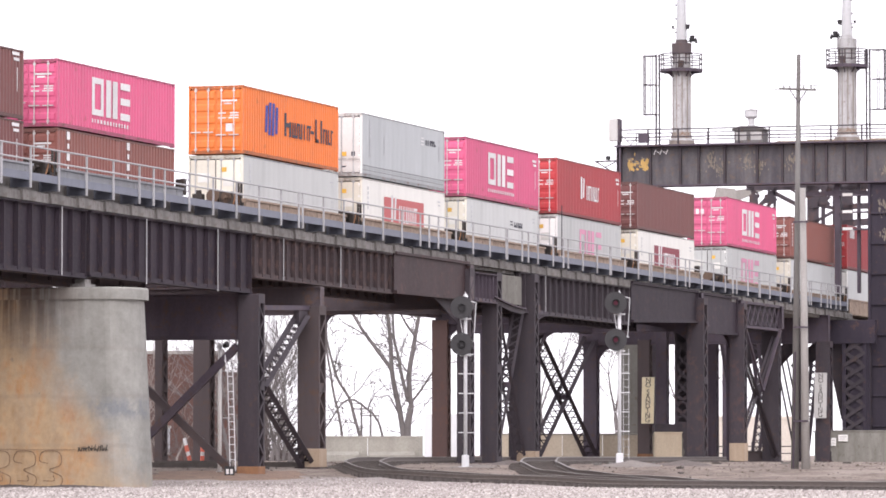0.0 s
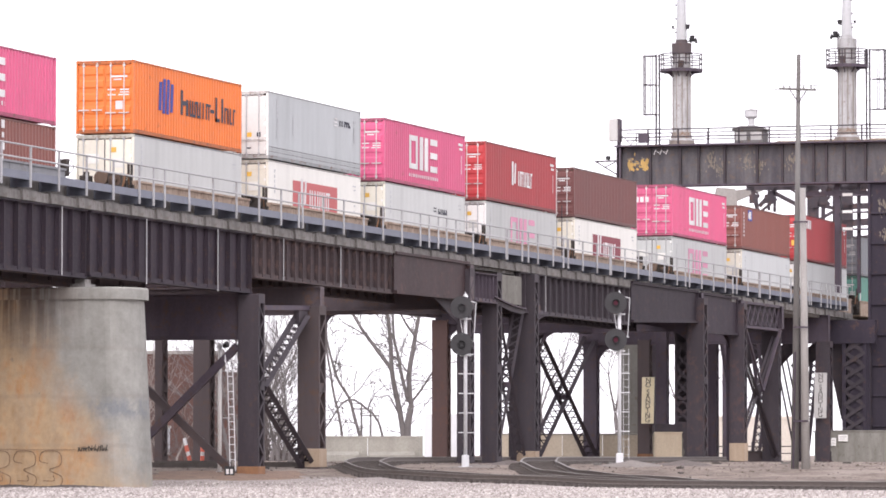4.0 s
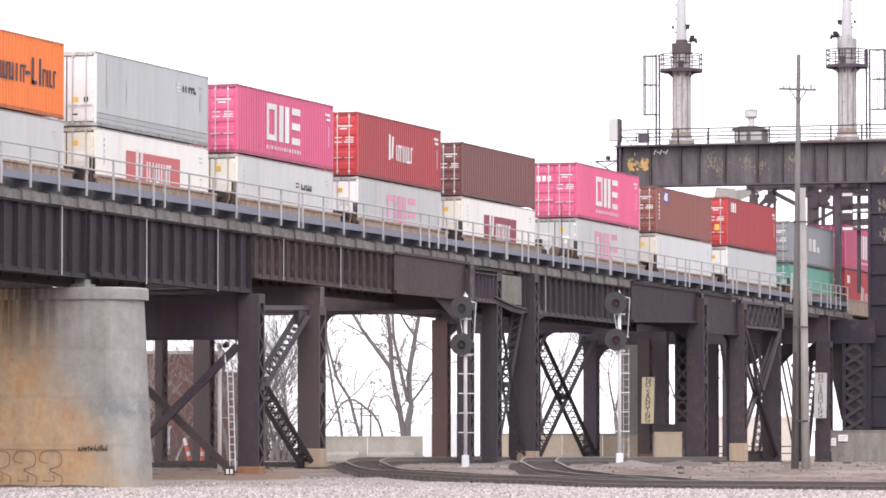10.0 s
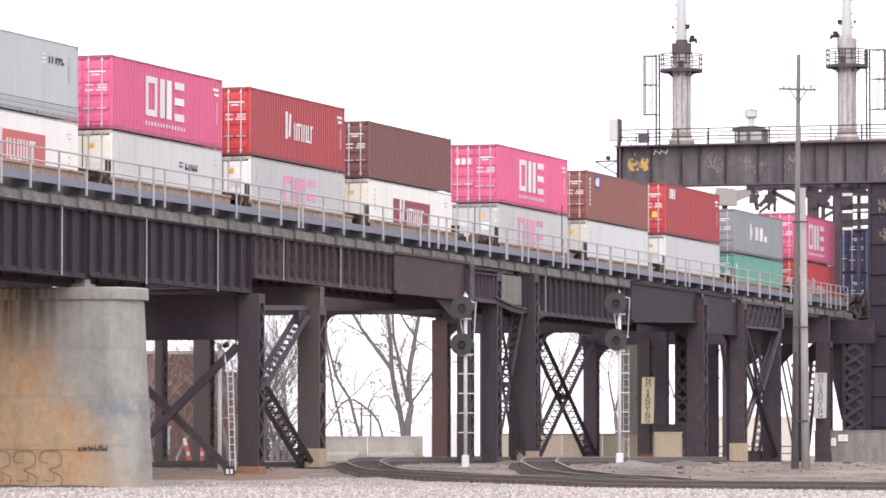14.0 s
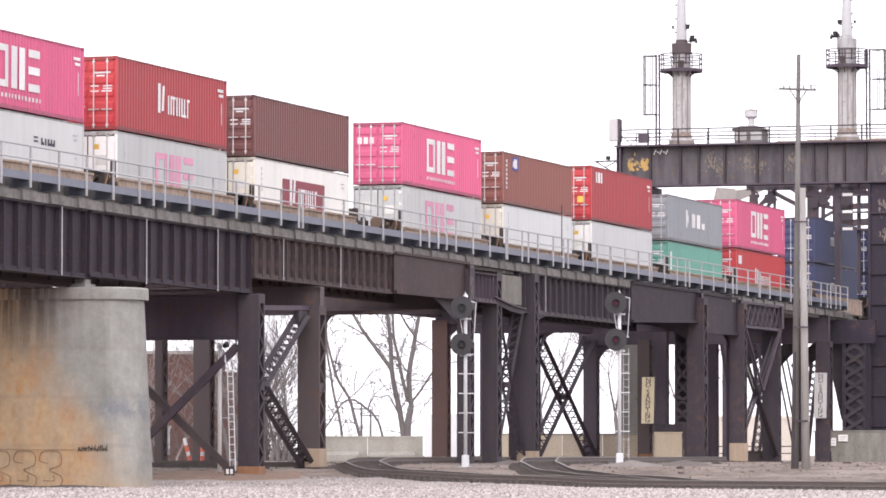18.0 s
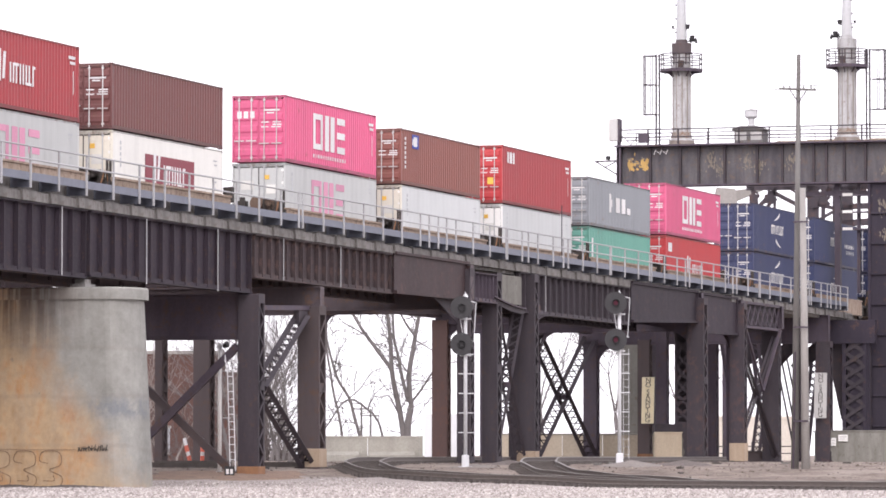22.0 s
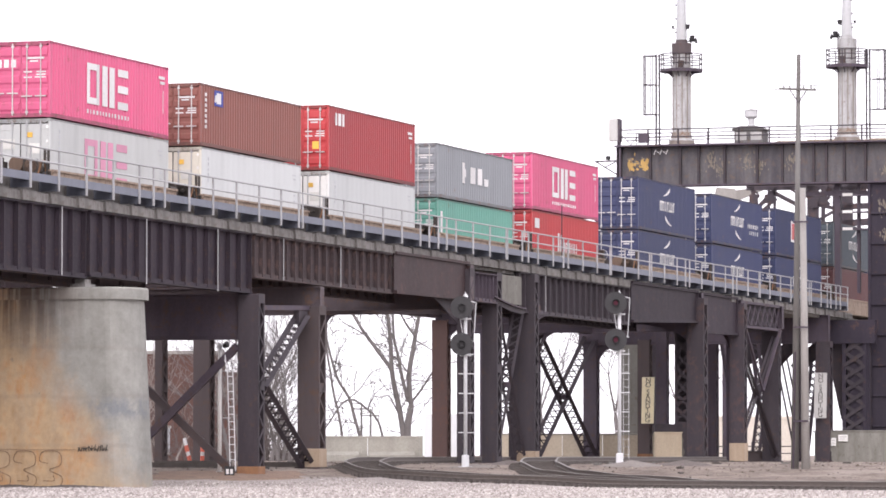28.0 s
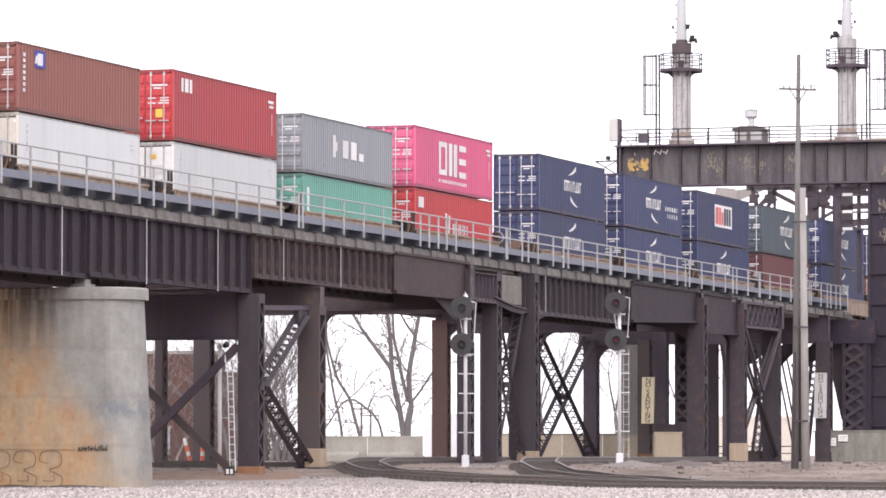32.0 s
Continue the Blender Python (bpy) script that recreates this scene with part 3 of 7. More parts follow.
        for y in (6.6, 12.8) if k > 1 else (2.4, 6.6, 12.8):
            plate_girder("deck_girder", x0, x1, y, max(z0, 9.7) if k > 1 else z0, z1, 2.4, INNER if k < 4 else STEEL_MID)
    plate_girder("deck_girder", -0.6, 17.2, -2.3, 8.93, 10.74, 0.98, RUST_GIRDER)
    plate_girder("deck_girder", 36.9, 57.0, -2.3, 8.75, 10.75, 1.05, STEEL_DARK)
    plate_girder("deck_girder", 28.7, 32.2, -2.62, 9.0, 10.4, 0.55)
    # stand-ins for cross girder faces, laid along the track to fit the camera's view
    for x0, x1, a0, a1, top in ((17.3, 28.3, 8.95, 9.02, 10.86), (57.1, 70.9, 8.9, 9.3, 11.1), (71.7, 79.9, 8.75, 8.85, 11.06)):
        hp = thing("haunch_plate", x0, -2.55, 0, "plain riveted dark steel plate standing in for a cross girder", "plate", "haunch plates")
        part("web", Form().prism([(0, a0 + zd(x0)), (x1 - x0, a1 + zd(x1)), (x1 - x0, top + zd(x1)), (0, top + zd(x0))], 'y', -0.03, 0.03), MAROON if x0 < 20 else GIRD, hp)
        part("bottom_angle", Form().prism([(0, a0 + zd(x0)), (x1 - x0, a1 + zd(x1)), (x1 - x0, a1 + 0.14 + zd(x1)), (0, a0 + 0.14 + zd(x0))], 'y', -0.16, -0.03), MAROON if x0 < 20 else GIRD, hp)
        part("top_angle", Form().prism([(0, top - 0.12 + zd(x0)), (x1 - x0, top - 0.12 + zd(x1)), (x1 - x0, top + zd(x1)), (0, top + zd(x0))], 'y', -0.14, -0.03), MAROON if x0 < 20 else GIRD, hp)
        part("end_angle", Form().box(x1 - x0 - 0.15, x1 - x0, -0.12, -0.03, a1 + zd(x1), top + zd(x1)), MAROON if x0 < 20 else GIRD, hp)
    hp = thing("haunch_plate", 24.0, -2.2, 0, "dark steel gusset below the girder end", "plate", "haunch plates")
    part("web", Form().prism([(0, 8.95), (4.2, 8.95), (4.2, 7.7), (2.4, 8.25), (1.0, 8.7)], 'y', -0.03, 0.03), STEEL_DARK, hp)
    arch = thing("haunch_plate", 31.6, -2.75, 0, "curved dark steel flange below the concrete block", "plate", "haunch plates")
    f = Form()
    pts = [(5.2 * k / 8, 9.22 - 0.42 * math.sin(math.pi / 2 * k / 8)) for k in range(9)]
    for (u0, w0), (u1, w1) in zip(pts, pts[1:]):
        f.beam((u0, 0, w0), (u1, 0, w1), 0.07, 0.3, (0, 1, 0))
    part("flange", f, STEEL, arch)
    part("web", Form().prism(pts + [(5.2, 8.5), (3.0, 8.6), (0.0, 8.95)], 'y', -0.02, 0.02), STEEL_DARK, arch)
    lat = thing("lattice_girder", 80.7, -2.6, 0, "short laced steel girder between two bents", "girder")
    part("chord", Form().box(0, 9.5, -0.1, 0.1, 10.45, 10.6), STEEL, lat)
    part("chord", Form().box(0, 9.5, -0.1, 0.1, 9.05, 9.2), STEEL, lat)
    for k in range(8):
        for i, (a, b) in enumerate(((9.2, 10.45), (10.45, 9.2))):
            part("lace_bar", Form().beam((k * 1.18, -0.03 + i * 0.06, a), (k * 1.18 + 1.18, -0.03 + i * 0.06, b), 0.13, 0.04, (0, 1, 0)), STEEL, lat)
    part("backing_plate", Form().box(0, 9.5, 0.14, 0.18, 9.05, 10.6), STEEL_DARK, lat)
    part("hanger_rod", Form().beam((0.4, -0.2, 9.1), (4.6, -0.2, 5.4), 0.12, 0.1).beam((9.0, -0.2, 9.1), (4.6, -0.2, 5.4), 0.16, 0.12), STEEL, lat)
    for x in (-21.4, -12.9, -5.1, 2.7, 10.0, 41.2):
        p = thing("drain_pipe", x, -2.570, zd(x), "thin pale drain pipe down the girder face", "pipe", "girder drain pipes")
        part("pipe", Form().tube((0, 0, 8.18 if x < 0 else 8.95), (0, 0, 10.72), 0.022, 0.022, 6), GALV, p)
    # deck
    deck = thing("deck_slab", 0, 0, 0, "grey concrete viaduct deck with stepped edge panels", "deck", kind="structure")
    part("slab", Form().box(-205, 112, -2.2, 2.9, 10.62, 10.9, GRADE), FASCIA, deck)
    # slab stops short and sparse ties are added, letting light reach underneath
    sleepers = Form()
    x = -60
    while x < 112:
        sleepers.box(x, x + 0.25, 5.6, 13.4, 10.78 + zd(x), 11.0 + zd(x))
        x += 1.1
    tagged(part("open_deck_ties", sleepers, TIE, deck), kind="stuff")
    edge = Form().hexa([(0, -2.64, 10.77), (2.65, -2.54, 10.76), (2.65, -2.2, 10.76), (0, -2.2, 10.77),
                        (0, -2.64, 11.16), (2.65, -2.54, 11.10), (2.65, -2.2, 11.10), (0, -2.2, 11.16)]).mesh("edge_panel")
    x = -59.85
    while x < 108:
        if not 56 < x < 77.5:
            part("edge_panel", edge, FASCIA, deck, at=(x, 0, zd(x)))
        x += 2.66
    far = thing("approach_deck", 112, 0, 0, "plain concrete deck carrying the track beyond the portal", "deck", kind="structure")
    part("slab", Form().box(0.2, 190, -2.2, 2.6, 10.2 + zd(112), 10.84 + zd(112), GRADE), FASCIA, far)
    for k in range(4):
        part("support", Form().box(46 + k * 42, 48 + k * 42, -1.5, 1.5, 0, 10.2 + zd(155)), CONCRETE, far)
    part("ballast_wall", Form().box(-205, 107.4, -2.16, -2.02, 10.9, 11.6, GRADE), FASCIA, deck)
    # walkway and railing
    wk = thing("walkway", 0, 0, 0, "blue-grey steel walkway along the deck edge on brackets", "walkway", kind="structure")
    part("grating", Form().box(-205, 107.2, -2.9, -2.3, 11.66, 11.70, GRADE), WALKWAY, wk)
    part("edge_channel", Form().box(-205, 107.2, -2.94, -2.9, 11.47, 11.76, GRADE), WALKWAY, wk)
    rail = thing("railing", 0, 0, 0, "grey galvanised pipe railing with posts on the walkway", "railing", kind="structure")
    for z in (12.70, 12.22):
        part("rail", Form().tube((-205, -2.98, z + zd(-205)), (107.2, -2.98, z + zd(107.2)), 0.035, 0.035, 6), GALV, rail)
    post = Form().box(-0.045, 0.045, -3.0, -2.94, 11.2, 12.72).mesh("post")
    brk = Form().box(-0.02, 0.02, -2.93, -2.17, 11.24, 11.66).box(-0.06, 0.06, -2.93, -2.17, 11.21, 11.235).mesh("bracket")
    xs, x = [], -59.9
    while x < 107.2:
        xs.append(x)
        x += 2.66
    xs += [-13.2, 3.47, 21.2, 23.8, 33.4, 36.9, 43.0, 51.6, 59.4, 66.9, 77.5, 84.0, 96.5, 101.4, 103.8, 107.1]
    for x in xs:
        part("post", post, GALV, rail, at=(x, 0, zd(x)))
        part("bracket", brk, BRKT, wk, at=(x, 0, zd(x)))
    thin = thing("thin_pole", 42.64, -2.99, zd(42.64), "slim dark steel pole fixed to the walkway edge", "pole")
    part("tube", Form().tube((0, 0, 11.7), (0, 0, 14.35), 0.03, 0.025, 6), STEEL_DARK, thin)
    part("clamp", Form().box(-0.06, 0.06, -0.05, 0.06, 11.72, 11.8).box(-0.06, 0.06, -0.05, 0.06, 12.65, 12.73), GALV, thin)
    # rails and ties on the deck
    trk = thing("deck_track", 0, 0, 0, "railway track on ties over the viaduct", "track", kind="structure")
    for y in (-0.7525, 0.7525):
        part("rail", Form().box(-205, 300, y - 0.036, y + 0.036, RAIL_Z - 0.17, RAIL_Z, GRADE).box(-205, 300, y - 0.07, y + 0.07, RAIL_Z - 0.18, RAIL_Z - 0.15, GRADE), RAILM, trk)
    f = Form()
    x = -205
    while x < 112:
        f.box(x, x + 0.23, -1.3, 1.3, 10.91 + zd(x), 11.0 - 0.17 + 0.03 + zd(x))
        x += 0.55
    tagged(part("tie_bed", f, TIE, trk), kind="stuff")


SMUDGE = (-9.2, 3.35)         # blue-grey scrubbed patch on the pier, across and up


def pier_material():
    m, n, l, b = nodes_of("rust stained pier concrete")
    v = coords(n, l)
    vs = coords(n, l, (0.8, 0.8, 0.42))
    sep = n.new("ShaderNodeSeparateXYZ")
    l.new(v, sep.inputs[0])
    wob = noise_of(n, l, v, 0.55, 6, 0.65)
    add = n.new("ShaderNodeMath")
    add.operation = 'MULTIPLY_ADD'
    l.new(wob, add.inputs[0])
    add.inputs[1].default_value = 3.4
    l.new(sep.outputs["Y"], add.inputs[2])
    low = n.new("ShaderNodeMath")
    low.operation = 'MULTIPLY_ADD'
    l.new(sep.outputs["Z"], low.inputs[0])
    low.inputs[1].default_value = -0.60
    l.new(add.outputs[0], low.inputs[2])
    rng = n.new("ShaderNodeMapRange")
    rng.inputs["From Min"].default_value, rng.inputs["From Max"].default_value = -8.9, -6.6
    l.new(low.outputs[0], rng.inputs["Value"])
    drip = n.new("ShaderNodeMapRange")
    drip.inputs["From Min"].default_value, drip.inputs["From Max"].default_value = 4.9, 7.6
    l.new(sep.outputs["Z"], drip.inputs["Value"])
    far = n.new("ShaderNodeMapRange")
    far.inputs["From Min"].default_value, far.inputs["From Max"].default_value = -8.3, -6.0
    l.new(sep.outputs["Y"], far.inputs["Value"])
    runs = ramp(n, l, noise_of(n, l, coords(n, l, (2.2, 2.2, 0.12)), 1.0, 4, 0.6), [(0.34, (0, 0, 0)), (0.52, (0.92,) * 3)])
    stain = mix(n, l, 1.0, mix(n, l, 1.0, runs, drip.outputs["Result"], 'MULTIPLY'), far.outputs["Result"], 'MULTIPLY')
    fine = noise_of(n, l, v, 4.0, 8, 0.7)
    grey = ramp(n, l, noise_of(n, l, v, 0.9, 7, 0.7), [(0.3, (0.215, 0.213, 0.195)), (0.7, (0.345, 0.34, 0.315))])
    rust = ramp(n, l, noise_of(n, l, vs, 0.9, 7, 0.75), [(0.30, (0.36, 0.225, 0.118)), (0.48, (0.47, 0.335, 0.20)), (0.60, (0.47, 0.262, 0.122)), (0.74, (0.41, 0.165, 0.058))])
    patch = mix(n, l, 0.5, rng.outputs["Result"], ramp(n, l, noise_of(n, l, vs, 2.2, 6, 0.7), [(0.3, (0.45,) * 3), (0.6, (1, 1, 1))]), 'MULTIPLY')
    c = mix(n, l, patch, grey, rust)
    c = mix(n, l, stain, c, (0.085, 0.055, 0.045))

    def hill(sock, mid, half):
        sub = n.new("ShaderNodeMath")
        sub.operation = 'SUBTRACT'
        l.new(sock, sub.inputs[0])
        sub.inputs[1].default_value = mid
        ab = n.new("ShaderNodeMath")
        ab.operation = 'ABSOLUTE'
        l.new(sub.outputs[0], ab.inputs[0])
        r = n.new("ShaderNodeMapRange")
        r.inputs["From Min"].default_value, r.inputs["From Max"].default_value = half, half * 0.3
        l.new(ab.outputs[0], r.inputs["Value"])
        return r.outputs["Result"]
    scrub = mix(n, l, 1.0, mix(n, l, 1.0, hill(sep.outputs["Z"], SMUDGE[1], 0.55), hill(sep.outputs["Y"], SMUDGE[0], 1.7), 'MULTIPLY'),
                ramp(n, l, noise_of(n, l, v, 1.7, 6, 0.7), [(0.42, (0, 0, 0)), (0.58, (0.9,) * 3)]), 'MULTIPLY')
    c = mix(n, l, scrub, c, (0.19, 0.20, 0.215))
    spots = noise_of(n, l, v, 3.2, 5, 0.6)
    c = mix(n, l, ramp(n, l, spots, [(0.66, (0, 0, 0)), (0.72, (0.5,) * 3)]), c, (0.17, 0.155, 0.14))
    lift = n.new("ShaderNodeTexWave")
    lift.bands_direction = 'Z'
    lift.inputs["Scale"].default_value, lift.inputs["Distortion"].default_value = 0.17, 1.6
    l.new(v, lift.inputs["Vector"])
    c = mix(n, l, ramp(n, l, lift.outputs["Fac"], [(0.0, (0.16,) * 3), (0.03, (0, 0, 0))]), c, (0.20, 0.17, 0.15))
    c = mix(n, l, 0.4, c, ramp(n, l, fine, [(0.3, (0.7,) * 3), (0.7, (1.15,) * 3)]), 'MULTIPLY')
    l.new(c, b.inputs["Base Color"])
    b.inputs["Roughness"].default_value = 0.9
    bump(n, l, b, fine, 0.35, 0.03)
    return m


PIERM = pier_material()
build_viaduct()

# ---- train ----
CL, CW, CH = 12.192, 2.438, 2.896
TRAIN = []          # (thing, offset along the train, height above rail, side offset)


FRAME = {}          # grimier paint of the corner posts and rails, by body paint


def paint(name, base, **k):
    m = worn(name, base, tuple(c * 0.70 + 0.02 for c in base), k.pop("grime", 0.6), 0.5, 0.5, rust=k.pop("rust", (0.17, 0.085, 0.05)), rust_at=k.pop("rust_at", 0.675), relief=0.06, grain=k.pop("grain", 0.16))
    FRAME[m] = worn(name + " on frames", tuple(c * 0.62 + 0.008 for c in base), tuple(c * 0.35 + 0.02 for c in base), 0.9, 1.2, 0.6, rust=(0.13, 0.065, 0.045), rust_at=0.58, relief=0.2)
    return m


PINK = paint("magenta container paint", (0.66, 0.112, 0.235))
ORANGE = paint("orange container paint", (0.80, 0.20, 0.035))
BROWN = paint("brown container paint", (0.165, 0.060, 0.056))
BROWN2 = paint("red-brown container paint", (0.245, 0.085, 0.068))
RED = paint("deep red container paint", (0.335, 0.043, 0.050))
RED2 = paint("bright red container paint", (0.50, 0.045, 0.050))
GREYR = paint("light grey reefer paint", (0.43, 0.455, 0.465), grime=0.8, rust_at=0.8)
WHITER = paint("off-white reefer paint", (0.71, 0.70, 0.655), grime=0.55, rust_at=0.75, grain=0.12)
PALEB = paint("bluish white reefer paint", (0.57, 0.588, 0.585), grime=0.5, rust_at=0.74, grain=0.14)
# door whites set above the side paints, carrying the stronger light on the ends
DOORW = paint("end-lit white door paint", (0.82, 0.81, 0.78), grime=0.35, rust=(0.35, 0.2, 0.1), rust_at=0.70)
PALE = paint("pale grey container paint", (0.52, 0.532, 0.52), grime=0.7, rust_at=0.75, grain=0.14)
CREAM = paint("yellowed end-lit door paint", (0.78, 0.74, 0.63), grime=0.5, rust=(0.35, 0.2, 0.1), rust_at=0.66)
MIDGREY = paint("mid grey container paint", (0.25, 0.265, 0.285))
GREEN = paint("sea green container paint", (0.125, 0.335, 0.27))
BLUE = paint("navy blue container paint", (0.029, 0.038, 0.104))
MAROONP = paint("dark maroon container paint", (0.115, 0.036, 0.038))
DGREEN = paint("dark grey-green container paint", (0.065, 0.085, 0.105))
MARK_W = plain("white marking", (0.70, 0.69, 0.69), 0.6)
MARK_P = plain("faded pink marking", (0.64, 0.28, 0.40), 0.6)
MARK_M = plain("maroon marking", (0.26, 0.045, 0.065), 0.6)
MARK_R = plain("faded red marking", (0.55, 0.13, 0.13), 0.6)
MARK_B = plain("blue marking", (0.03, 0.05, 0.30), 0.6)
MARK_K = plain("black marking", (0.03, 0.03, 0.05), 0.6)
MARK_G = plain("faded grey marking", (0.46, 0.47, 0.49), 0.6)
MARK_Y = plain("yellow label", (0.78, 0.47, 0.08), 0.6)
ROD = plain("galvanised rod", (0.55, 0.54, 0.53), 0.4, 0.5)

CACHE = {}


def cached(key, make):
    if key not in CACHE:
        CACHE[key] = make()
    return CACHE[key]


def side_mesh(L, H, pitch, deep):
    f = Form()
    x0, x1, z0, z1 = 0.14, L - 0.14, 0.16, H - 0.07
    n = int((x1 - x0) / pitch)
    p = (x1 - x0) / n
    pts = []
    for i in range(n):
        a = x0 + i * p
        pts += [(a, 0), (a + p * 0.32, 0), (a + p * 0.5, deep), (a + p * 0.82, deep)]
    pts.append((x1, 0))
    for u, w in pts:
        f.v += [(u, w, z0), (u, w, z1)]
    for i in range(len(pts) - 1):
        f.f.append((2 * i, 2 * i + 2, 2 * i + 3, 2 * i + 1))
    me = bpy.data.meshes.new("side_panel")
    me.from_pydata(f.v, [], f.f)
    return me


def door_mesh(w, h):
    f = Form().box(-0.02, 0.02, 0, w, 0, h)
    n = 5
    for i in range(n):
        z = h * (i + 0.5) / n
        f.hexa(
            [(-0.02, 0.05, z - h * 0.07), (-0.055, 0.07, z - h * 0.04), (-0.055, w - 0.07, z - h * 0.04), (-0.02, w - 0.05, z - h * 0.07),
             (-0.02, 0.05, z + h * 0.07), (-0.055, 0.07, z + h * 0.04), (-0.055, w - 0.07, z + h * 0.04), (-0.02, w - 0.05, z + h * 0.07)])
    return f.mesh("door")


def container(off, level, body, label, L=CL, H=CH, door=None, reefer=False, zbase=0.29, marks=(), doormarks=True, placard=None):
    """Box on the train; the near lower corner of its door end is its origin, x runs along the train."""
    c = thing("shipping_container", 0, 0, 0, label, "container", "containers on the train")
    door = door or body
    y0, y1 = -CW / 2, CW / 2
    key = (round(L, 1), round(H, 2))
    if reefer:
        me = cached(("flat",) + key, lambda: side_mesh(L, H, 0.61, 0.008))
    else:
        me = cached(("corr",) + key, lambda: side_mesh(L, H, 0.29, 0.052))
    part("side_panel", me, body, c, at=(0, y0 + 0.008, 0))
    o = part("side_panel", me, body, c, at=(L, y1 - 0.012, 0))
    o.rotation_euler = (0, 0, math.pi)
    part("roof", cached(("roof",) + key, lambda: Form().box(0.06, L - 0.06, y0 + 0.05, y1 - 0.05, H - 0.05, H - 0.02).mesh("roof")), body, c)
    part("floor", cached(("floor",) + key, lambda: Form().box(0.05, L - 0.05, y0 + 0.05, y1 - 0.05, 0.1, 0.15).mesh("floor")), body, c)
    part("front_wall", cached(("front",) + key, lambda: Form().box(L - 0.06, L - 0.03, y0 + 0.06, y1 - 0.06, 0.1, H - 0.06).mesh("front_wall")), body, c)
    for y in (y0, y1 - 0.06):
        part("bottom_rail", cached(("brail",) + key, lambda: Form().box(0.1, L - 0.1, 0, 0.06, 0.015, 0.16).mesh("bottom_rail")), FRAME[body], c, at=(0, y, 0))
        part("top_rail", cached(("trail",) + key, lambda: Form().box(0.1, L - 0.1, 0, 0.06, H - 0.07, H - 0.012).mesh("top_rail")), FRAME[body], c, at=(0, y, 0))
        for x in (0, L - 0.14):
            part("corner_post", cached(("post",) + key, lambda: Form().box(0, 0.14, 0, 0.07, 0.118, H - 0.118).mesh("corner_post")), door if x == 0 else body, c, at=(x, y if y < 0 else y - 0.01, 0))
    cast = cached("cast", lambda: Form().box(-0.004, 0.174, -0.004, 0.158, 0, 0.118).mesh("corner_casting"))
    for x in (0, L - 0.17):
        for y in (y0, y1 - 0.154):
            for z in (0, H - 0.118):
                part("corner_casting", cast, FRAME[door if x == 0 else body], c, at=(x, y, z))
    part("door_header", cached(("hdr",) + key, lambda: Form().box(0, 0.1, y0 + 0.15, y1 - 0.15, H - 0.16, H - 0.01).mesh("door_header")), FRAME[door], c)
    part("door_sill", cached(("sill",) + key, lambda: Form().box(0, 0.1, y0 + 0.15, y1 - 0.15, 0.01, 0.15).mesh("door_sill")), FRAME[door], c)
    dw, dh = CW / 2 - 0.085, H - 0.33
    for k, y in enumerate((y0 + 0.075, 0.008)):
        if reefer:
            d = part("door", cached(("flatdoor", round(dh, 2)), lambda: Form().box(-0.03, 0.03, 0, dw, 0, dh).box(-0.045, -0.03, 0.06, dw - 0.06, dh * 0.04, dh * 0.1).box(-0.045, -0.03, 0.06, dw - 0.06, dh * 0.9, dh * 0.96).mesh("door")), door, c, at=(0.07, y, 0.16))
            up = level > 1
            near = ((0.30, 0.58, 0.20, 0.15, MARK_Y), (0.30, 0.22, 0.15, 0.15, MARK_K), (0.10, 0.60, 0.16, 0.05, MARK_K)) if up else ((0.79, 0.58, 0.22, 0.15, MARK_Y), (0.55, 0.30, 0.4, 0.3, WHITER))
            for zz, a, bw, hh, mm in near if k == 0 else ((0.62, 0.2, 0.5, 0.3, WHITER),):
                part("label_plate", cached(("plate", bw, hh), lambda: Form().box(-0.052, -0.03, 0, bw * dw, 0, hh * dh * 0.5).mesh("label_plate")), mm, d, at=(0, dw * a, dh * zz))
        else:
            d = part("door", cached(("door", round(dh, 2)), lambda: door_mesh(dw, dh)), door, c, at=(0.07, y, 0.16))
        if reefer:
            part("gasket", cached(("gasket", round(dh, 2)), lambda: Form().box(-0.036, 0.0, -0.016, 0.014, 0.02, dh - 0.02).box(-0.036, 0.0, dw - 0.014, dw + 0.006, 0.02, dh - 0.02).box(-0.036, 0.0, 0.014, dw - 0.014, 0.0, 0.025).box(-0.036, 0.0, 0.014, dw - 0.014, dh - 0.03, dh).mesh("gasket")), BOGIE, d)
        if reefer and k == 0:
            for q in range(5):
                part("hinge", cached("hinge", lambda: Form().box(-0.06, -0.03, -0.05, 0.09, 0, 0.10).mesh("hinge")), DOORW, d, at=(0, 0, dh * (0.08 + 0.21 * q)))
        for u in (0.28, 0.78):
            part("locking_rod", cached(("rod", round(dh, 2)), lambda: Form().tube((-0.075, 0, -0.08), (-0.075, 0, dh + 0.08), 0.024, 0.024, 6).box(-0.09, -0.03, -0.05, 0.05, 0.0, 0.08).box(-0.09, -0.03, -0.05, 0.05, dh - 0.08, dh).mesh("locking_rod")), ROD if not reefer else GALV, d, at=(0, dw * u, 0))
            part("door_handle", cached("handle", lambda: Form().box(-0.11, -0.08, -0.03, 0.42, 0, 0.045).mesh("door_handle")), ROD, d, at=(0, dw * u - 0.2, 0.62 + 0.12 * k))
        if body is PINK and k == 1:
            for a in (0.16, 0.42, 0.68):
                part("stencil_bar", cached("emblem_bar", lambda: Form().box(-0.066, -0.058, 0, 0.2, 0, 0.3).mesh("stencil_bar")), MARK_W, d, at=(0, dw * a, dh * 0.68))
        if placard and k == 0:
            part("placard", Form().box(-0.07, -0.056, 0.38, 0.68, 0.78, 1.12), placard, d)
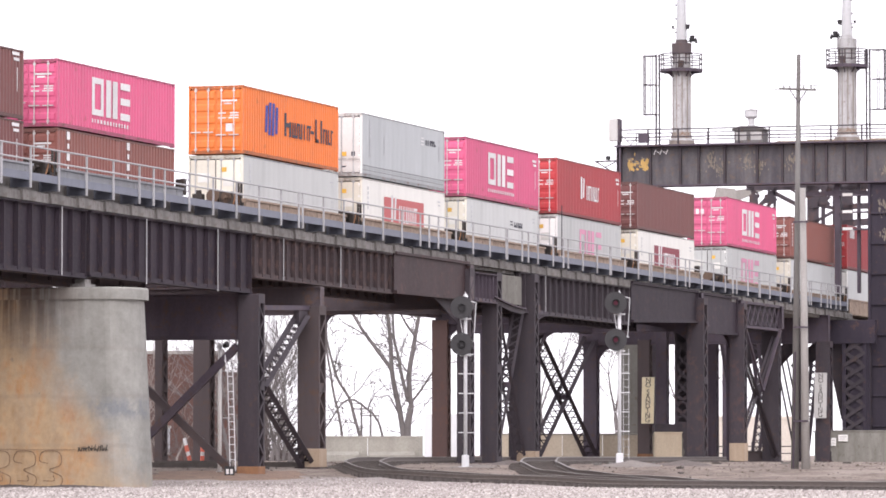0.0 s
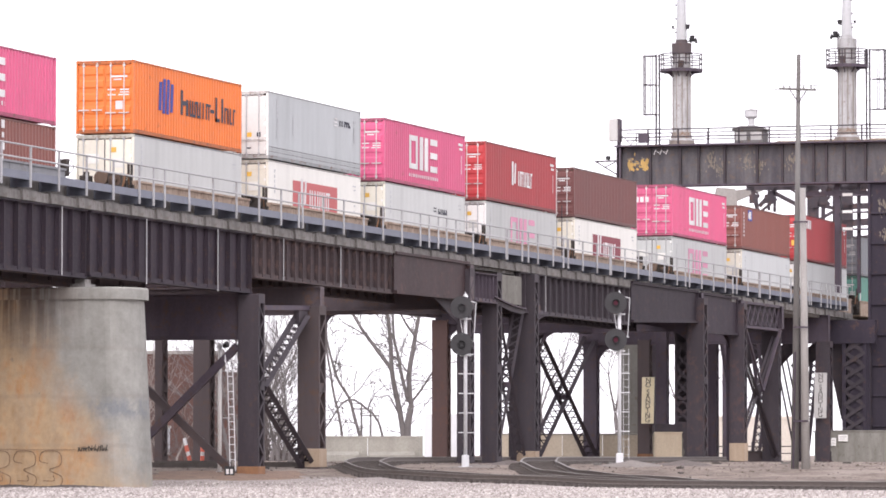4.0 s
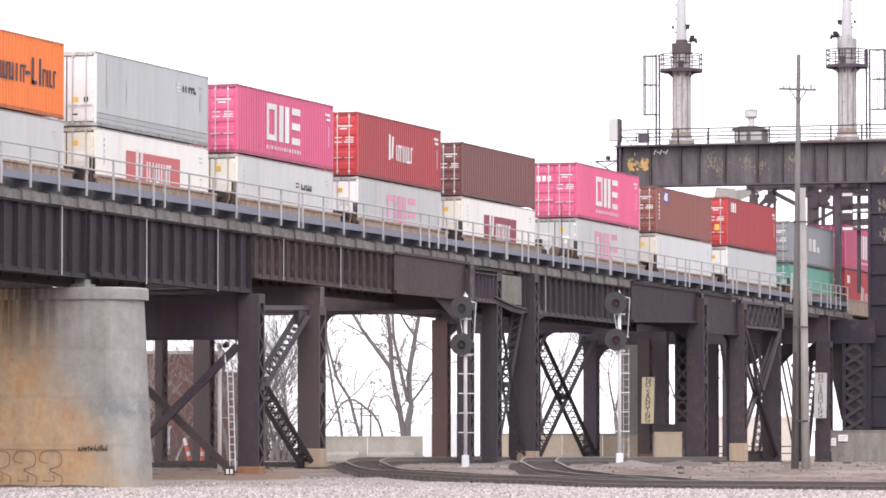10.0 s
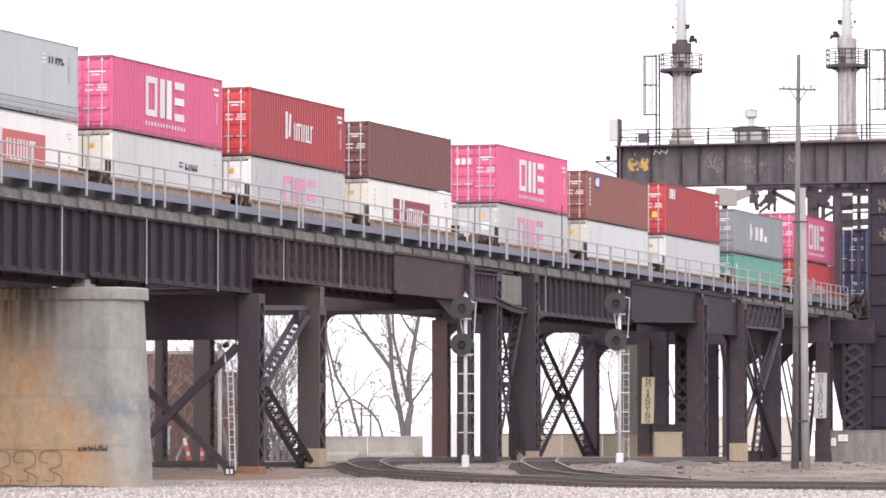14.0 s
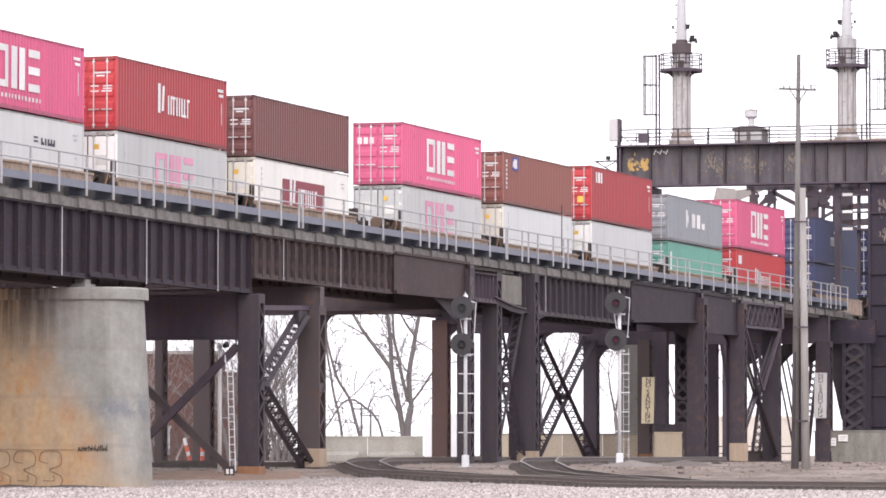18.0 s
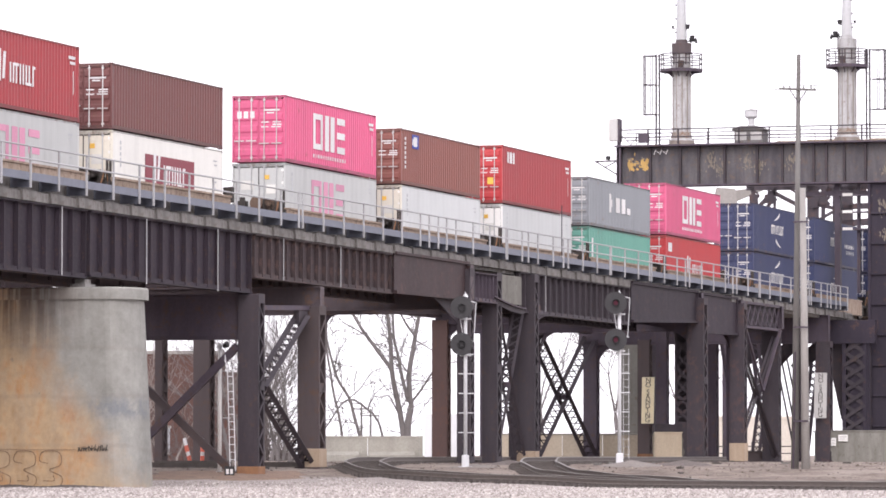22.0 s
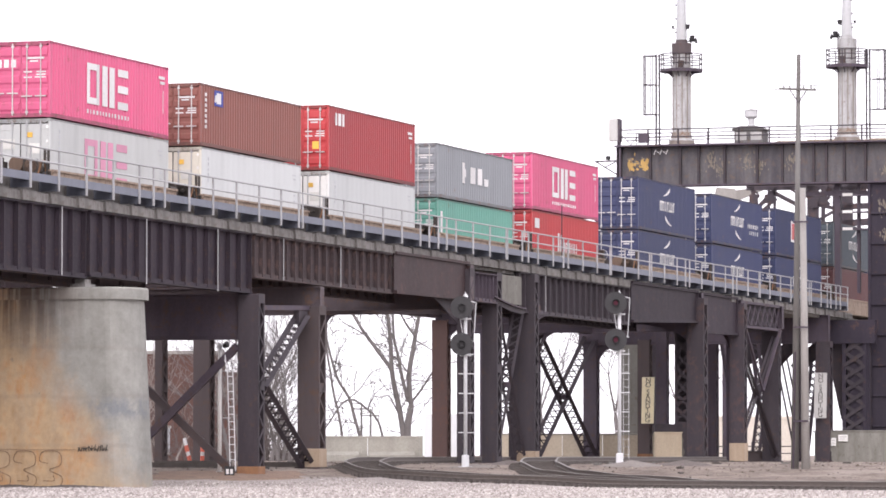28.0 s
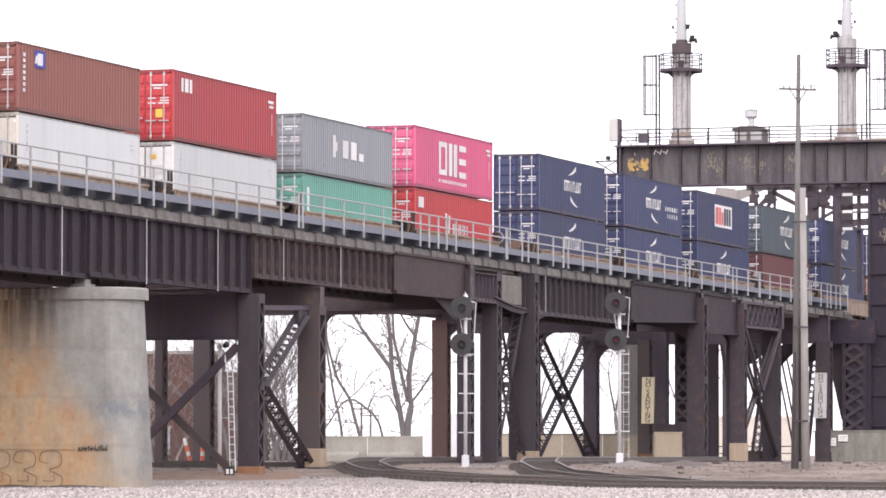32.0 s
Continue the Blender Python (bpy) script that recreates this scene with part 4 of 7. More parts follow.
        if doormarks and not reefer:
            for i, (zz, a, bw, hh) in enumerate(((0.80, 0.16, 0.6, 0.07), (0.755, 0.38, 0.3, 0.06), (0.60, 0.1, 0.34, 0.05), (0.56, 0.1, 0.34, 0.05), (0.52, 0.1, 0.4, 0.05), (0.60, 0.6, 0.3, 0.05), (0.52, 0.6, 0.3, 0.05))):
                if k == 0:
                    part("stencil_bar", cached(("bar", bw, hh), lambda: Form().box(-0.062, -0.058, 0, bw * dw, 0, hh).mesh("stencil_bar")), MARK_W, d, at=(0, dw * a, dh * zz))
    if reefer and level < 1:
        marks = tuple(marks) + ((small_stack(0.85, 1.5, 2.45, 0.12), MARK_G), (rects((11.1, 11.5, 2.37, 2.43), (11.2, 11.5, 2.2, 2.26), (11.25, 11.45, 1.5, 1.56), (11.25, 11.4, 1.25, 1.3)), MARK_G))
    if reefer and level > 1:
        marks = tuple(marks) + ((small_stack(1.15, 0.95, 2.5, 0.13), MARK_G), (rects((3.2, 3.28, 1.2, 2.0), (11.2, 11.5, 2.3, 2.4), (11.25, 11.45, 1.4, 2.1)), MARK_G))
        for k in range(4):
            part("side_bead", cached(("bead",) + key, lambda: Form().box(0.16, L - 0.16, -0.012, 0.0, 0, 0.035).mesh("side_bead")), FRAME[body] if k % 2 else body, c, at=(0, y0 + 0.008, 0.2 + 0.1 * k))
    for shape, mat in marks:
        n = len(shape.v) // 8
        if n > 12:
            tagged(part("marking", shape, mat, c, at=(0, y0 - 0.006 - (0.004 if mat is MARK_W else 0), 0)), kind="stuff")
            continue
        for i in range(n):
            one = Form()
            one.hexa(shape.v[8 * i:8 * i + 8])
            part("marking", one, mat, c, at=(0, y0 - 0.006 - (0.004 if mat is MARK_W and body is not BLUE else 0.008 if body is BLUE and mat is not MARK_W else 0), 0))
    TRAIN.append((c, off, zbase + level))
    return c


def rects(*rs):
    """Flat plain bars, given by their edges along and up the side."""
    f = Form()
    for x0, x1, z0, z1 in rs:
        f.box(x0, x1, -0.002, 0.003, z0, z1)
    return f


def slant(f, x0, x1, z0, z1, dx):
    f.hexa([(x0, -0.002, z0), (x1, -0.002, z0), (x1, 0.003, z0), (x0, 0.003, z0), (x0 + dx, -0.002, z1), (x1 + dx, -0.002, z1), (x1 + dx, 0.003, z1), (x0 + dx, 0.003, z1)])
    return f


def blocks_logo(x=3.4, z=0.75, s=1.0):
    """Large emblem of heavy plain blocks: an open square, a leaning slab between two, and a stack of bars."""
    f = rects((x, x + 0.3 * s, z, z + 1.62 * s), (x + 1.0 * s, x + 1.3 * s, z, z + 1.62 * s), (x + 0.3 * s, x + 1.0 * s, z, z + 0.26 * s), (x + 0.3 * s, x + 1.0 * s, z + 1.36 * s, z + 1.62 * s))
    slant(f, x + 1.6 * s, x + 2.15 * s, z, z + 1.62 * s, 0)
    slant(f, x + 2.35 * s, x + 2.9 * s, z, z + 1.62 * s, 0)
    for k in range(3):
        f.box(x + 3.25 * s, x + 4.35 * s, -0.002, 0.003, z + k * 0.66 * s, z + (k * 0.66 + 0.3) * s)
    return f


def small_bars(x, z, w, h, n, gap=0.3):
    f = Form()
    random.seed(int(x * 100 + z * 10))
    u = x
    while u < x + w:
        k = h * random.uniform(0.35, 0.8) * (1.0 if h > 0.25 else 1.5)
        f.box(u, min(u + k, x + w), -0.002, 0.003, z, z + h)
        u += k + h * (gap if h > 0.25 else 1.1)
    return f


PINK_MARKS = (blocks_logo(3.6, 0.8, 0.97), MARK_W), (small_bars(3.6, 0.42, 4.3, 0.16, 20), MARK_W)


def small_stack(x, z, top, w=0.2):
    """Column of small upright bars."""
    f = Form()
    while z < top:
        f.box(x, x + w, -0.002, 0.003, z, z + 0.14)
        z += 0.22
    return f


def id_marks(mat=None):
    return (rects((11.1, 11.75, 2.35, 2.47), (11.25, 11.75, 2.15, 2.26), (11.55, 11.6, 1.0, 1.9)), mat or MARK_W)


def slab_emblem(x, z, s, mat):
    """Emblem of one tall leaning slab and a row of small plain blocks."""
    f = stroke_bars(x + 0.95 * s, z, 2.1 * s, 0.66 * s)
    slant(f, x, x + 0.24 * s, z, z + 1.02 * s, 0)
    slant(f, x + 0.34 * s, x + 0.54 * s, z + 0.08 * s, z + 0.96 * s, 0.1 * s)
    return (f, mat)


def build_train():
    U = CH + 0.045

    def pink(off, lab="magenta-pink corrugated container with a white block emblem"):
        container(off, U, PINK, lab, marks=PINK_MARKS + (id_marks(),))
    container(-66.3, 2.636, BROWN, "brown corrugated steel container", H=2.591, marks=(id_marks(),))
    container(-66.3, 0, BROWN, "brown corrugated steel container in the well of a car", H=2.591, marks=(id_marks(),))
    container(-50.85, 2.636, PINK, "magenta-pink corrugated container with a white block emblem", H=2.591, marks=((blocks_logo(3.4, 0.7, 0.9), MARK_W), (small_bars(3.4, 0.4, 3.9, 0.15, 20), MARK_W)))
    for k in (0, 6.1):
        container(-50.85 + k, 0, BROWN2, "short red-brown corrugated container in a well car", L=6.058, H=2.591, marks=((rects((0.9, 1.2, 2.2, 2.5), (0.95, 1.15, 1.85, 2.05), (0.9, 1.2, 1.4, 1.7), (0.95, 1.1, 1.0, 1.2)), MARK_W),))
    f = Form()
    for k in range(4):
        slant(f, 2.7 + k * 0.42, 3.0 + k * 0.42, 1.0 + 0.1 * (k in (0, 3)), 2.4 - 0.15 * (k in (0, 3)), 0.1)
    container(-30.85, U, ORANGE, "orange corrugated container with a blue emblem and dark bars", placard=MARK_W, marks=(
        (f, MARK_B), (rects((5.15, 5.4, 1.1, 2.1), (5.4, 5.75, 1.5, 1.68), (5.75, 6.0, 1.1, 1.75)), MARK_K), (stroke_bars(6.15, 1.1, 2.25, 0.66), MARK_K), (rects((8.5, 8.95, 1.42, 1.56), (9.1, 9.3, 1.1, 2.1), (9.1, 9.6, 1.1, 1.25), (9.8, 10.0, 1.1, 2.1)), MARK_K), (stroke_bars(10.15, 1.1, 1.2, 0.66), MARK_K)))
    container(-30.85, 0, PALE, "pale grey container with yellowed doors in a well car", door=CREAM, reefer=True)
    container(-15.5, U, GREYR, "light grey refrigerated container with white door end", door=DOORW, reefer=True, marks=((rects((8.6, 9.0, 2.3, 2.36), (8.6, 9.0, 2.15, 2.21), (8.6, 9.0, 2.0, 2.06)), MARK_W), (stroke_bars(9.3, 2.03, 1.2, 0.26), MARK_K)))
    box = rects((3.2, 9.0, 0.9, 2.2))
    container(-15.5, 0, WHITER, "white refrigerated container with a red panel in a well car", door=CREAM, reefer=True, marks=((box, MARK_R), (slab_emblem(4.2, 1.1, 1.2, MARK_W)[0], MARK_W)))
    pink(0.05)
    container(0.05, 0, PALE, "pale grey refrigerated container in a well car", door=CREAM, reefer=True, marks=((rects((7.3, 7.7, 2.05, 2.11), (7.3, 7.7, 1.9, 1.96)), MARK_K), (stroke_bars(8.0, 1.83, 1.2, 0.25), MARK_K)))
    # brighter red on the door end has its light mixed into the paint
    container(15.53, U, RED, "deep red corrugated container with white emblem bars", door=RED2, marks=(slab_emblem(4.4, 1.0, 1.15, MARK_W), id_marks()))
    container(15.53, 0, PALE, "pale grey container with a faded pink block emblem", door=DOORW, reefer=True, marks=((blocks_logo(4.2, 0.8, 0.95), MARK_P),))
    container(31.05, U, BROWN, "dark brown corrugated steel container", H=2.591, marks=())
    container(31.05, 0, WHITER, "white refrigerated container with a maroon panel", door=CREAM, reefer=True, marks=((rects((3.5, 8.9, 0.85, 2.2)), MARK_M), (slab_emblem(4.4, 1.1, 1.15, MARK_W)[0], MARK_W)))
    pink(50.82)
    container(50.82, 0, PALE, "pale grey container with a faded pink block emblem", door=PALE, reefer=True, marks=((blocks_logo(3.4, 0.75, 1.0), MARK_P),))
    container(66.6, U, BROWN2, "red-brown corrugated container with a white and blue emblem", H=2.591, marks=((rects((1.6, 2.6, 1.75, 2.4)), MARK_B), (slant(rects((1.85, 2.35, 1.85, 2.3)), 1.6, 1.8, 1.9, 2.2, 0.1), MARK_W), (small_stack(0.5, 0.75, 2.2), MARK_W)))
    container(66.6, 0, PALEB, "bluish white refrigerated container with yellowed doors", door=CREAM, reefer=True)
    container(82.39, U, RED, "deep red corrugated container with end-lit red doors and yellow placard", door=RED2, placard=MARK_Y, marks=((rects((0.9, 1.15, 2.05, 2.6), (1.3, 1.7, 2.05, 2.6), (1.85, 2.1, 2.05, 2.6)), MARK_W), id_marks()))
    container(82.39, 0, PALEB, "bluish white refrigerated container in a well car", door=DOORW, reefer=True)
    S = 2.591
    container(97.95, S + 0.045, MIDGREY, "mid grey corrugated container with white emblem bars", H=S, marks=((rects((3.9, 4.3, 0.9, 1.9), (4.3, 4.5, 1.2, 1.6)), MARK_W), (rects((5.2, 6.0, 0.95, 1.75), (6.35, 7.1, 0.95, 1.75), (7.45, 8.1, 0.95, 1.3)), MARK_W)))
    container(97.95, 0, GREEN, "sea green corrugated container in a well car", H=S, marks=((rects((0.5, 0.8, 0.9, 2.0)), MARK_W),))
    pink(113.47)
    container(113.47, 0, RED2, "bright red corrugated container with white emblem bars", marks=(slab_emblem(4.6, 0.7, 1.2, MARK_W), (rects((0.5, 1.3, 2.0, 2.5)), MARK_W)))
    leaves = leaf_emblem(5.3, 2.1, 1.35, 0.3, 1), leaf_emblem(7.0, 0.5, -1.35, 0.3, 1)
    row = ((133.62, BLUE, BLUE), (149.6, BLUE, BLUE), (165.2, BLUE, BLUE), (180.8, DGREEN, MAROONP), (196.4, BLUE, BLUE), (216.4, BLUE, BROWN), (232, RED, BLUE))
    for i, (off, up, low) in enumerate(row):
        for lev, m in ((U, up), (0, low)):
            nm = {BLUE: "navy blue", DGREEN: "slate grey-green", MAROONP: "dark maroon", BROWN: "brown", RED: "deep red"}[m]
            bars = stroke_bars(4.5, 1.26, 3.1, 0.56), MARK_W
            marks, lab = (id_marks(),), nm + " corrugated container with small white markings"
            if m in (BLUE, DGREEN):
                marks, lab = ((leaves[0], MARK_W), (leaves[1], MARK_W), bars), nm + " corrugated container with white leaf emblems and bars"
            if i == 1 and lev:
                marks += ((small_bars(8.6, 1.3, 2.5, 0.24, 6), MARK_W), (small_bars(9.0, 0.9, 2.2, 0.24, 6), MARK_G))
            if i == 2 and lev:
                marks = ((rects((4.0, 8.0, 1.0, 2.3)), MARK_W), (rects((4.2, 4.85, 1.15, 2.15), (4.95, 5.45, 1.15, 2.15), (5.55, 6.0, 1.15, 1.9)), MARK_R), (rects((6.15, 6.6, 1.15, 2.15), (6.72, 7.15, 1.15, 2.15), (7.27, 7.7, 1.15, 2.15)), MARK_K))
                lab = "navy blue container with a white, red and dark panel"
            container(off, lev, m, lab, marks=marks)


def stroke_bars(x, z, w, h):
    """Row of slim plain bars, some joined by a short cap."""
    f = Form()
    rr = random.Random(int(x * 10))
    u = x
    while u < x + w:
        f.box(u, u + 0.13, -0.002, 0.003, z, z + h)
        if rr.random() < 0.6:
            a = z + h - 0.11 if rr.random() < 0.5 else z
            f.box(u + 0.13, u + 0.28, -0.002, 0.003, a, a + 0.11)
        u += rr.choice((0.28, 0.28, 0.36))
    return f


def leaf_emblem(x, z, w, h, turn):
    """Small curved leaf of a few flat pieces, thick at one end and pointed at the other."""
    f = Form()
    n = 6
    for k in range(n):
        a, b = k / n, (k + 1) / n
        pa, pb = (x + w * a, z + turn * h * a * a + (0 if turn > 0 else h)), (x + w * b, z + turn * h * b * b + (0 if turn > 0 else h))
        ta, tb = 0.03 + 0.2 * a, 0.03 + 0.2 * b
        f.hexa([(pa[0], -0.002, pa[1]), (pb[0], -0.002, pb[1]), (pb[0], 0.003, pb[1]), (pa[0], 0.003, pa[1]),
                (pa[0], -0.002, pa[1] + ta), (pb[0], -0.002, pb[1] + tb), (pb[0], 0.003, pb[1] + tb), (pa[0], 0.003, pa[1] + ta)])
    return f


def bogie(parent, x):
    """Three-piece truck at x on a car."""
    b = part("bogie", Form().prism([(-1.25, 0.42), (-0.95, 0.66), (0.95, 0.66), (1.25, 0.42), (0.8, 0.3), (0.45, 0.12), (-0.45, 0.12), (-0.8, 0.3)], 'y', -1.06, -0.94)
             .prism([(-1.25, 0.42), (-0.95, 0.66), (0.95, 0.66), (1.25, 0.42), (0.8, 0.3), (0.45, 0.12), (-0.45, 0.12), (-0.8, 0.3)], 'y', 0.94, 1.06)
             .box(-0.3, 0.3, -1.2, 1.2, 0.5, 0.8), BOGIE, parent, at=(x, 0, 0))
    out = []
    for u in (-0.89, 0.89):
        w = part("wheelset", cached("wheelset", lambda: wheelset_form().mesh("wheelset")), BOGIE, b, at=(u, 0, 0.42))
        out.append(w)
    return out


def wheelset_form():
    f = Form().tube((0, -0.95, 0), (0, 0.95, 0), 0.08, 0.08, 8)
    for y in (-0.82, 0.70):
        f.tube((0, y, 0), (0, y + 0.12, 0), 0.42, 0.42, 18)
        f.tube((0, y - 0.03, 0), (0, y + 0.15, 0), 0.14, 0.14, 8)
    return f


WHEELS = []
RUSTY = worn("rust-brown brake iron", (0.16, 0.105, 0.075), (0.08, 0.055, 0.042), 0.7, 3.0, 0.8)


def hose(pts, r):
    f = Form()
    for a, b in zip(pts, pts[1:]):
        f.tube(a, b, r, r, 6)
    return f


def well_car(offsets, paint_m, label, sill=1.24):
    """Articulated car: one well for each stack, bogies shared between neighbours."""
    car = thing("well_car", 0, 0, 0, label, "rail car", "cars of the train")
    base = offsets[0]
    for k, o in enumerate(offsets):
        x = o - base
        w = part("well", Form().box(x - 0.3, x + 12.5, -1.46, -1.30, 0.22, sill).box(x - 0.3, x + 12.5, 1.30, 1.46, 0.22, sill)
                 .box(x - 0.3, x + 12.5, -1.3, 1.3, 0.2, 0.28), paint_m, car)
        part("top_chord", Form().box(x - 0.3, x + 12.5, -1.52, -1.28, sill, sill + 0.08), paint_m, w)
        rib = cached(("rib", sill), lambda: Form().box(-0.04, 0.04, -1.475, -1.46, 0.25, sill).mesh("side_post"))
        for i in range(6):
            part("side_post", rib, paint_m, w, at=(x + 0.4 + i * 2.28, 0, 0))
        part("end_platform", Form().box(x - 1.7, x - 0.3, -1.2, 1.2, 0.85, 0.97).box(x - 0.45, x - 0.3, -1.4, 1.4, 0.3, 1.15), BOGIE, w)
        part("end_platform", Form().box(x + 12.5, x + 13.9, -1.2, 1.2, 0.85, 0.97).box(x + 12.5, x + 12.65, -1.4, 1.4, 0.3, 1.15), BOGIE, w)
        part("ladder", Form().box(x - 0.75, x - 0.7, -1.42, -1.38, 0.4, 1.45).box(x - 1.2, x - 1.15, -1.42, -1.38, 0.4, 1.45).box(x - 1.2, x - 0.7, -1.42, -1.38, 0.7, 0.75).box(x - 1.2, x - 0.7, -1.42, -1.38, 1.05, 1.1).box(x - 1.2, x - 0.7, -1.42, -1.38, 1.4, 1.45), BOGIE, w)
        for u in (-0.62, -0.28):
            part("end_post", Form().box(x + u, x + u + 0.09, -1.3, -1.22, 0.9, 2.0), BOGIE, w)
        part("air_hose", hose([(x - 1.75, -0.7, 1.0), (x - 1.6, -0.85, 0.72), (x - 1.3, -0.95, 0.66), (x - 1.0, -0.9, 0.85), (x - 0.85, -0.8, 1.15)], 0.045), RUST, w)
        part("air_pipe", hose([(x - 1.4, -1.32, 0.95), (x - 1.05, -1.34, 1.5), (x - 0.8, -1.34, 1.52), (x - 0.6, -1.3, 1.0)], 0.03), RUST, w)
        part("brake_cylinder", Form().tube((x - 1.3, -1.0, 1.3), (x - 0.72, -1.0, 1.3), 0.24, 0.24, 14).tube((x - 1.36, -1.0, 1.3), (x - 1.3, -1.0, 1.3), 0.28, 0.28, 14).tube((x - 1.6, -1.0, 1.3), (x - 1.36, -1.0, 1.3), 0.07, 0.07, 8), RUSTY if k == 0 else BOGIE, w, soft=0.02)
        part("reservoir", Form().tube((x - 1.25, -0.35, 1.38), (x - 0.55, -0.35, 1.38), 0.3, 0.3, 14).tube((x - 0.55, -0.35, 1.38), (x - 0.45, -0.35, 1.38), 0.24, 0.1, 14), RUSTY if k == 0 else BOGIE, w, soft=0.03)
        part("valve_block", Form().box(x - 1.1, x - 0.7, 0.2, 0.62, 1.0, 1.5).box(x - 1.0, x - 0.8, 0.3, 0.5, 1.5, 1.66).tube((x - 0.9, 0.0, 1.2), (x - 0.9, 0.9, 1.2), 0.06, 0.06, 8), BOGIE, w, soft=0.02)
        part("bracket", Form().box(x - 1.36, x - 1.3, -1.3, -0.7, 0.97, 1.55).box(x - 0.78, x - 0.72, -1.3, 0.0, 0.97, 1.3), BOGIE, w)
        part("reservoir", Form().tube((x + 12.8, -0.95, 1.2), (x + 13.45, -0.95, 1.2), 0.2, 0.2, 14).tube((x + 13.45, -0.95, 1.2), (x + 13.52, -0.95, 1.2), 0.17, 0.06, 14), BOGIE, w)
        if k == len(offsets) - 1:
            ring = [(x + 13.75, -1.0 + 0.29 * math.cos(a), 1.5 + 0.29 * math.sin(a)) for a in [2 * math.pi * i / 16 for i in range(17)]]
            hw = part("hand_wheel", hose(ring, 0.022), GALV, w)
            part("spokes", Form().beam(ring[0], ring[8], 0.025, 0.025).beam(ring[4], ring[12], 0.025, 0.025).tube((x + 13.4, -1.0, 1.5), (x + 13.78, -1.0, 1.5), 0.04, 0.04, 8), GALV, hw)
            part("gear_box", Form().box(x + 13.3, x + 13.6, -1.2, -0.8, 1.1, 1.75), BOGIE, w, soft=0.04)
    ends = [offsets[0] - 1.75] + [o + 13.85 for o in offsets]
    for e in ends:
        WHEELS.extend(bogie(car, e - base))
    part("coupler", Form().box(-3.6, -1.7, -0.12, 0.12, 0.72, 0.95), BOGIE, car)
    TRAIN.append((car, base, 0.0))


build_train()
well_car([-66.3 - 15.6, -66.3, -50.85], CARGREY, "grey articulated well car carrying stacked containers")
well_car([-30.85, -15.5, 0.05, 15.53, 31.05], TAN, "faded tan articulated well car carrying stacked containers")
well_car([50.82, 66.6, 82.39, 97.95, 113.47], TAN, "faded tan articulated well car with low sides under stacked containers", 1.14)
well_car([133.62, 149.6, 165.2, 180.8, 196.4], TAN, "faded tan articulated well car with low sides under stacked containers", 1.14)
well_car([216.4, 232], TAN, "faded tan articulated well car carrying stacked containers")


# ---- portal tower over the track ----
STIFF = (12.45, 10.45, 8.44, 7.19, 5.45, 3.29, 1.62, -0.46, -1.29, -2.47, -3.87, -5.6)
LEGM = worn("violet-black portal leg steel", (0.032, 0.026, 0.040), (0.052, 0.042, 0.058), 0.8, 0.7, 0.65, rust=(0.10, 0.055, 0.045), rust_at=0.64, grain=0.5, gloss=0.28)
GIRDERM = worn("mottled portal steel", (0.054, 0.048, 0.058), (0.14, 0.130, 0.133), 0.95, 0.9, 0.7, rust=(0.12, 0.082, 0.062), rust_at=0.615, grain=0.6)


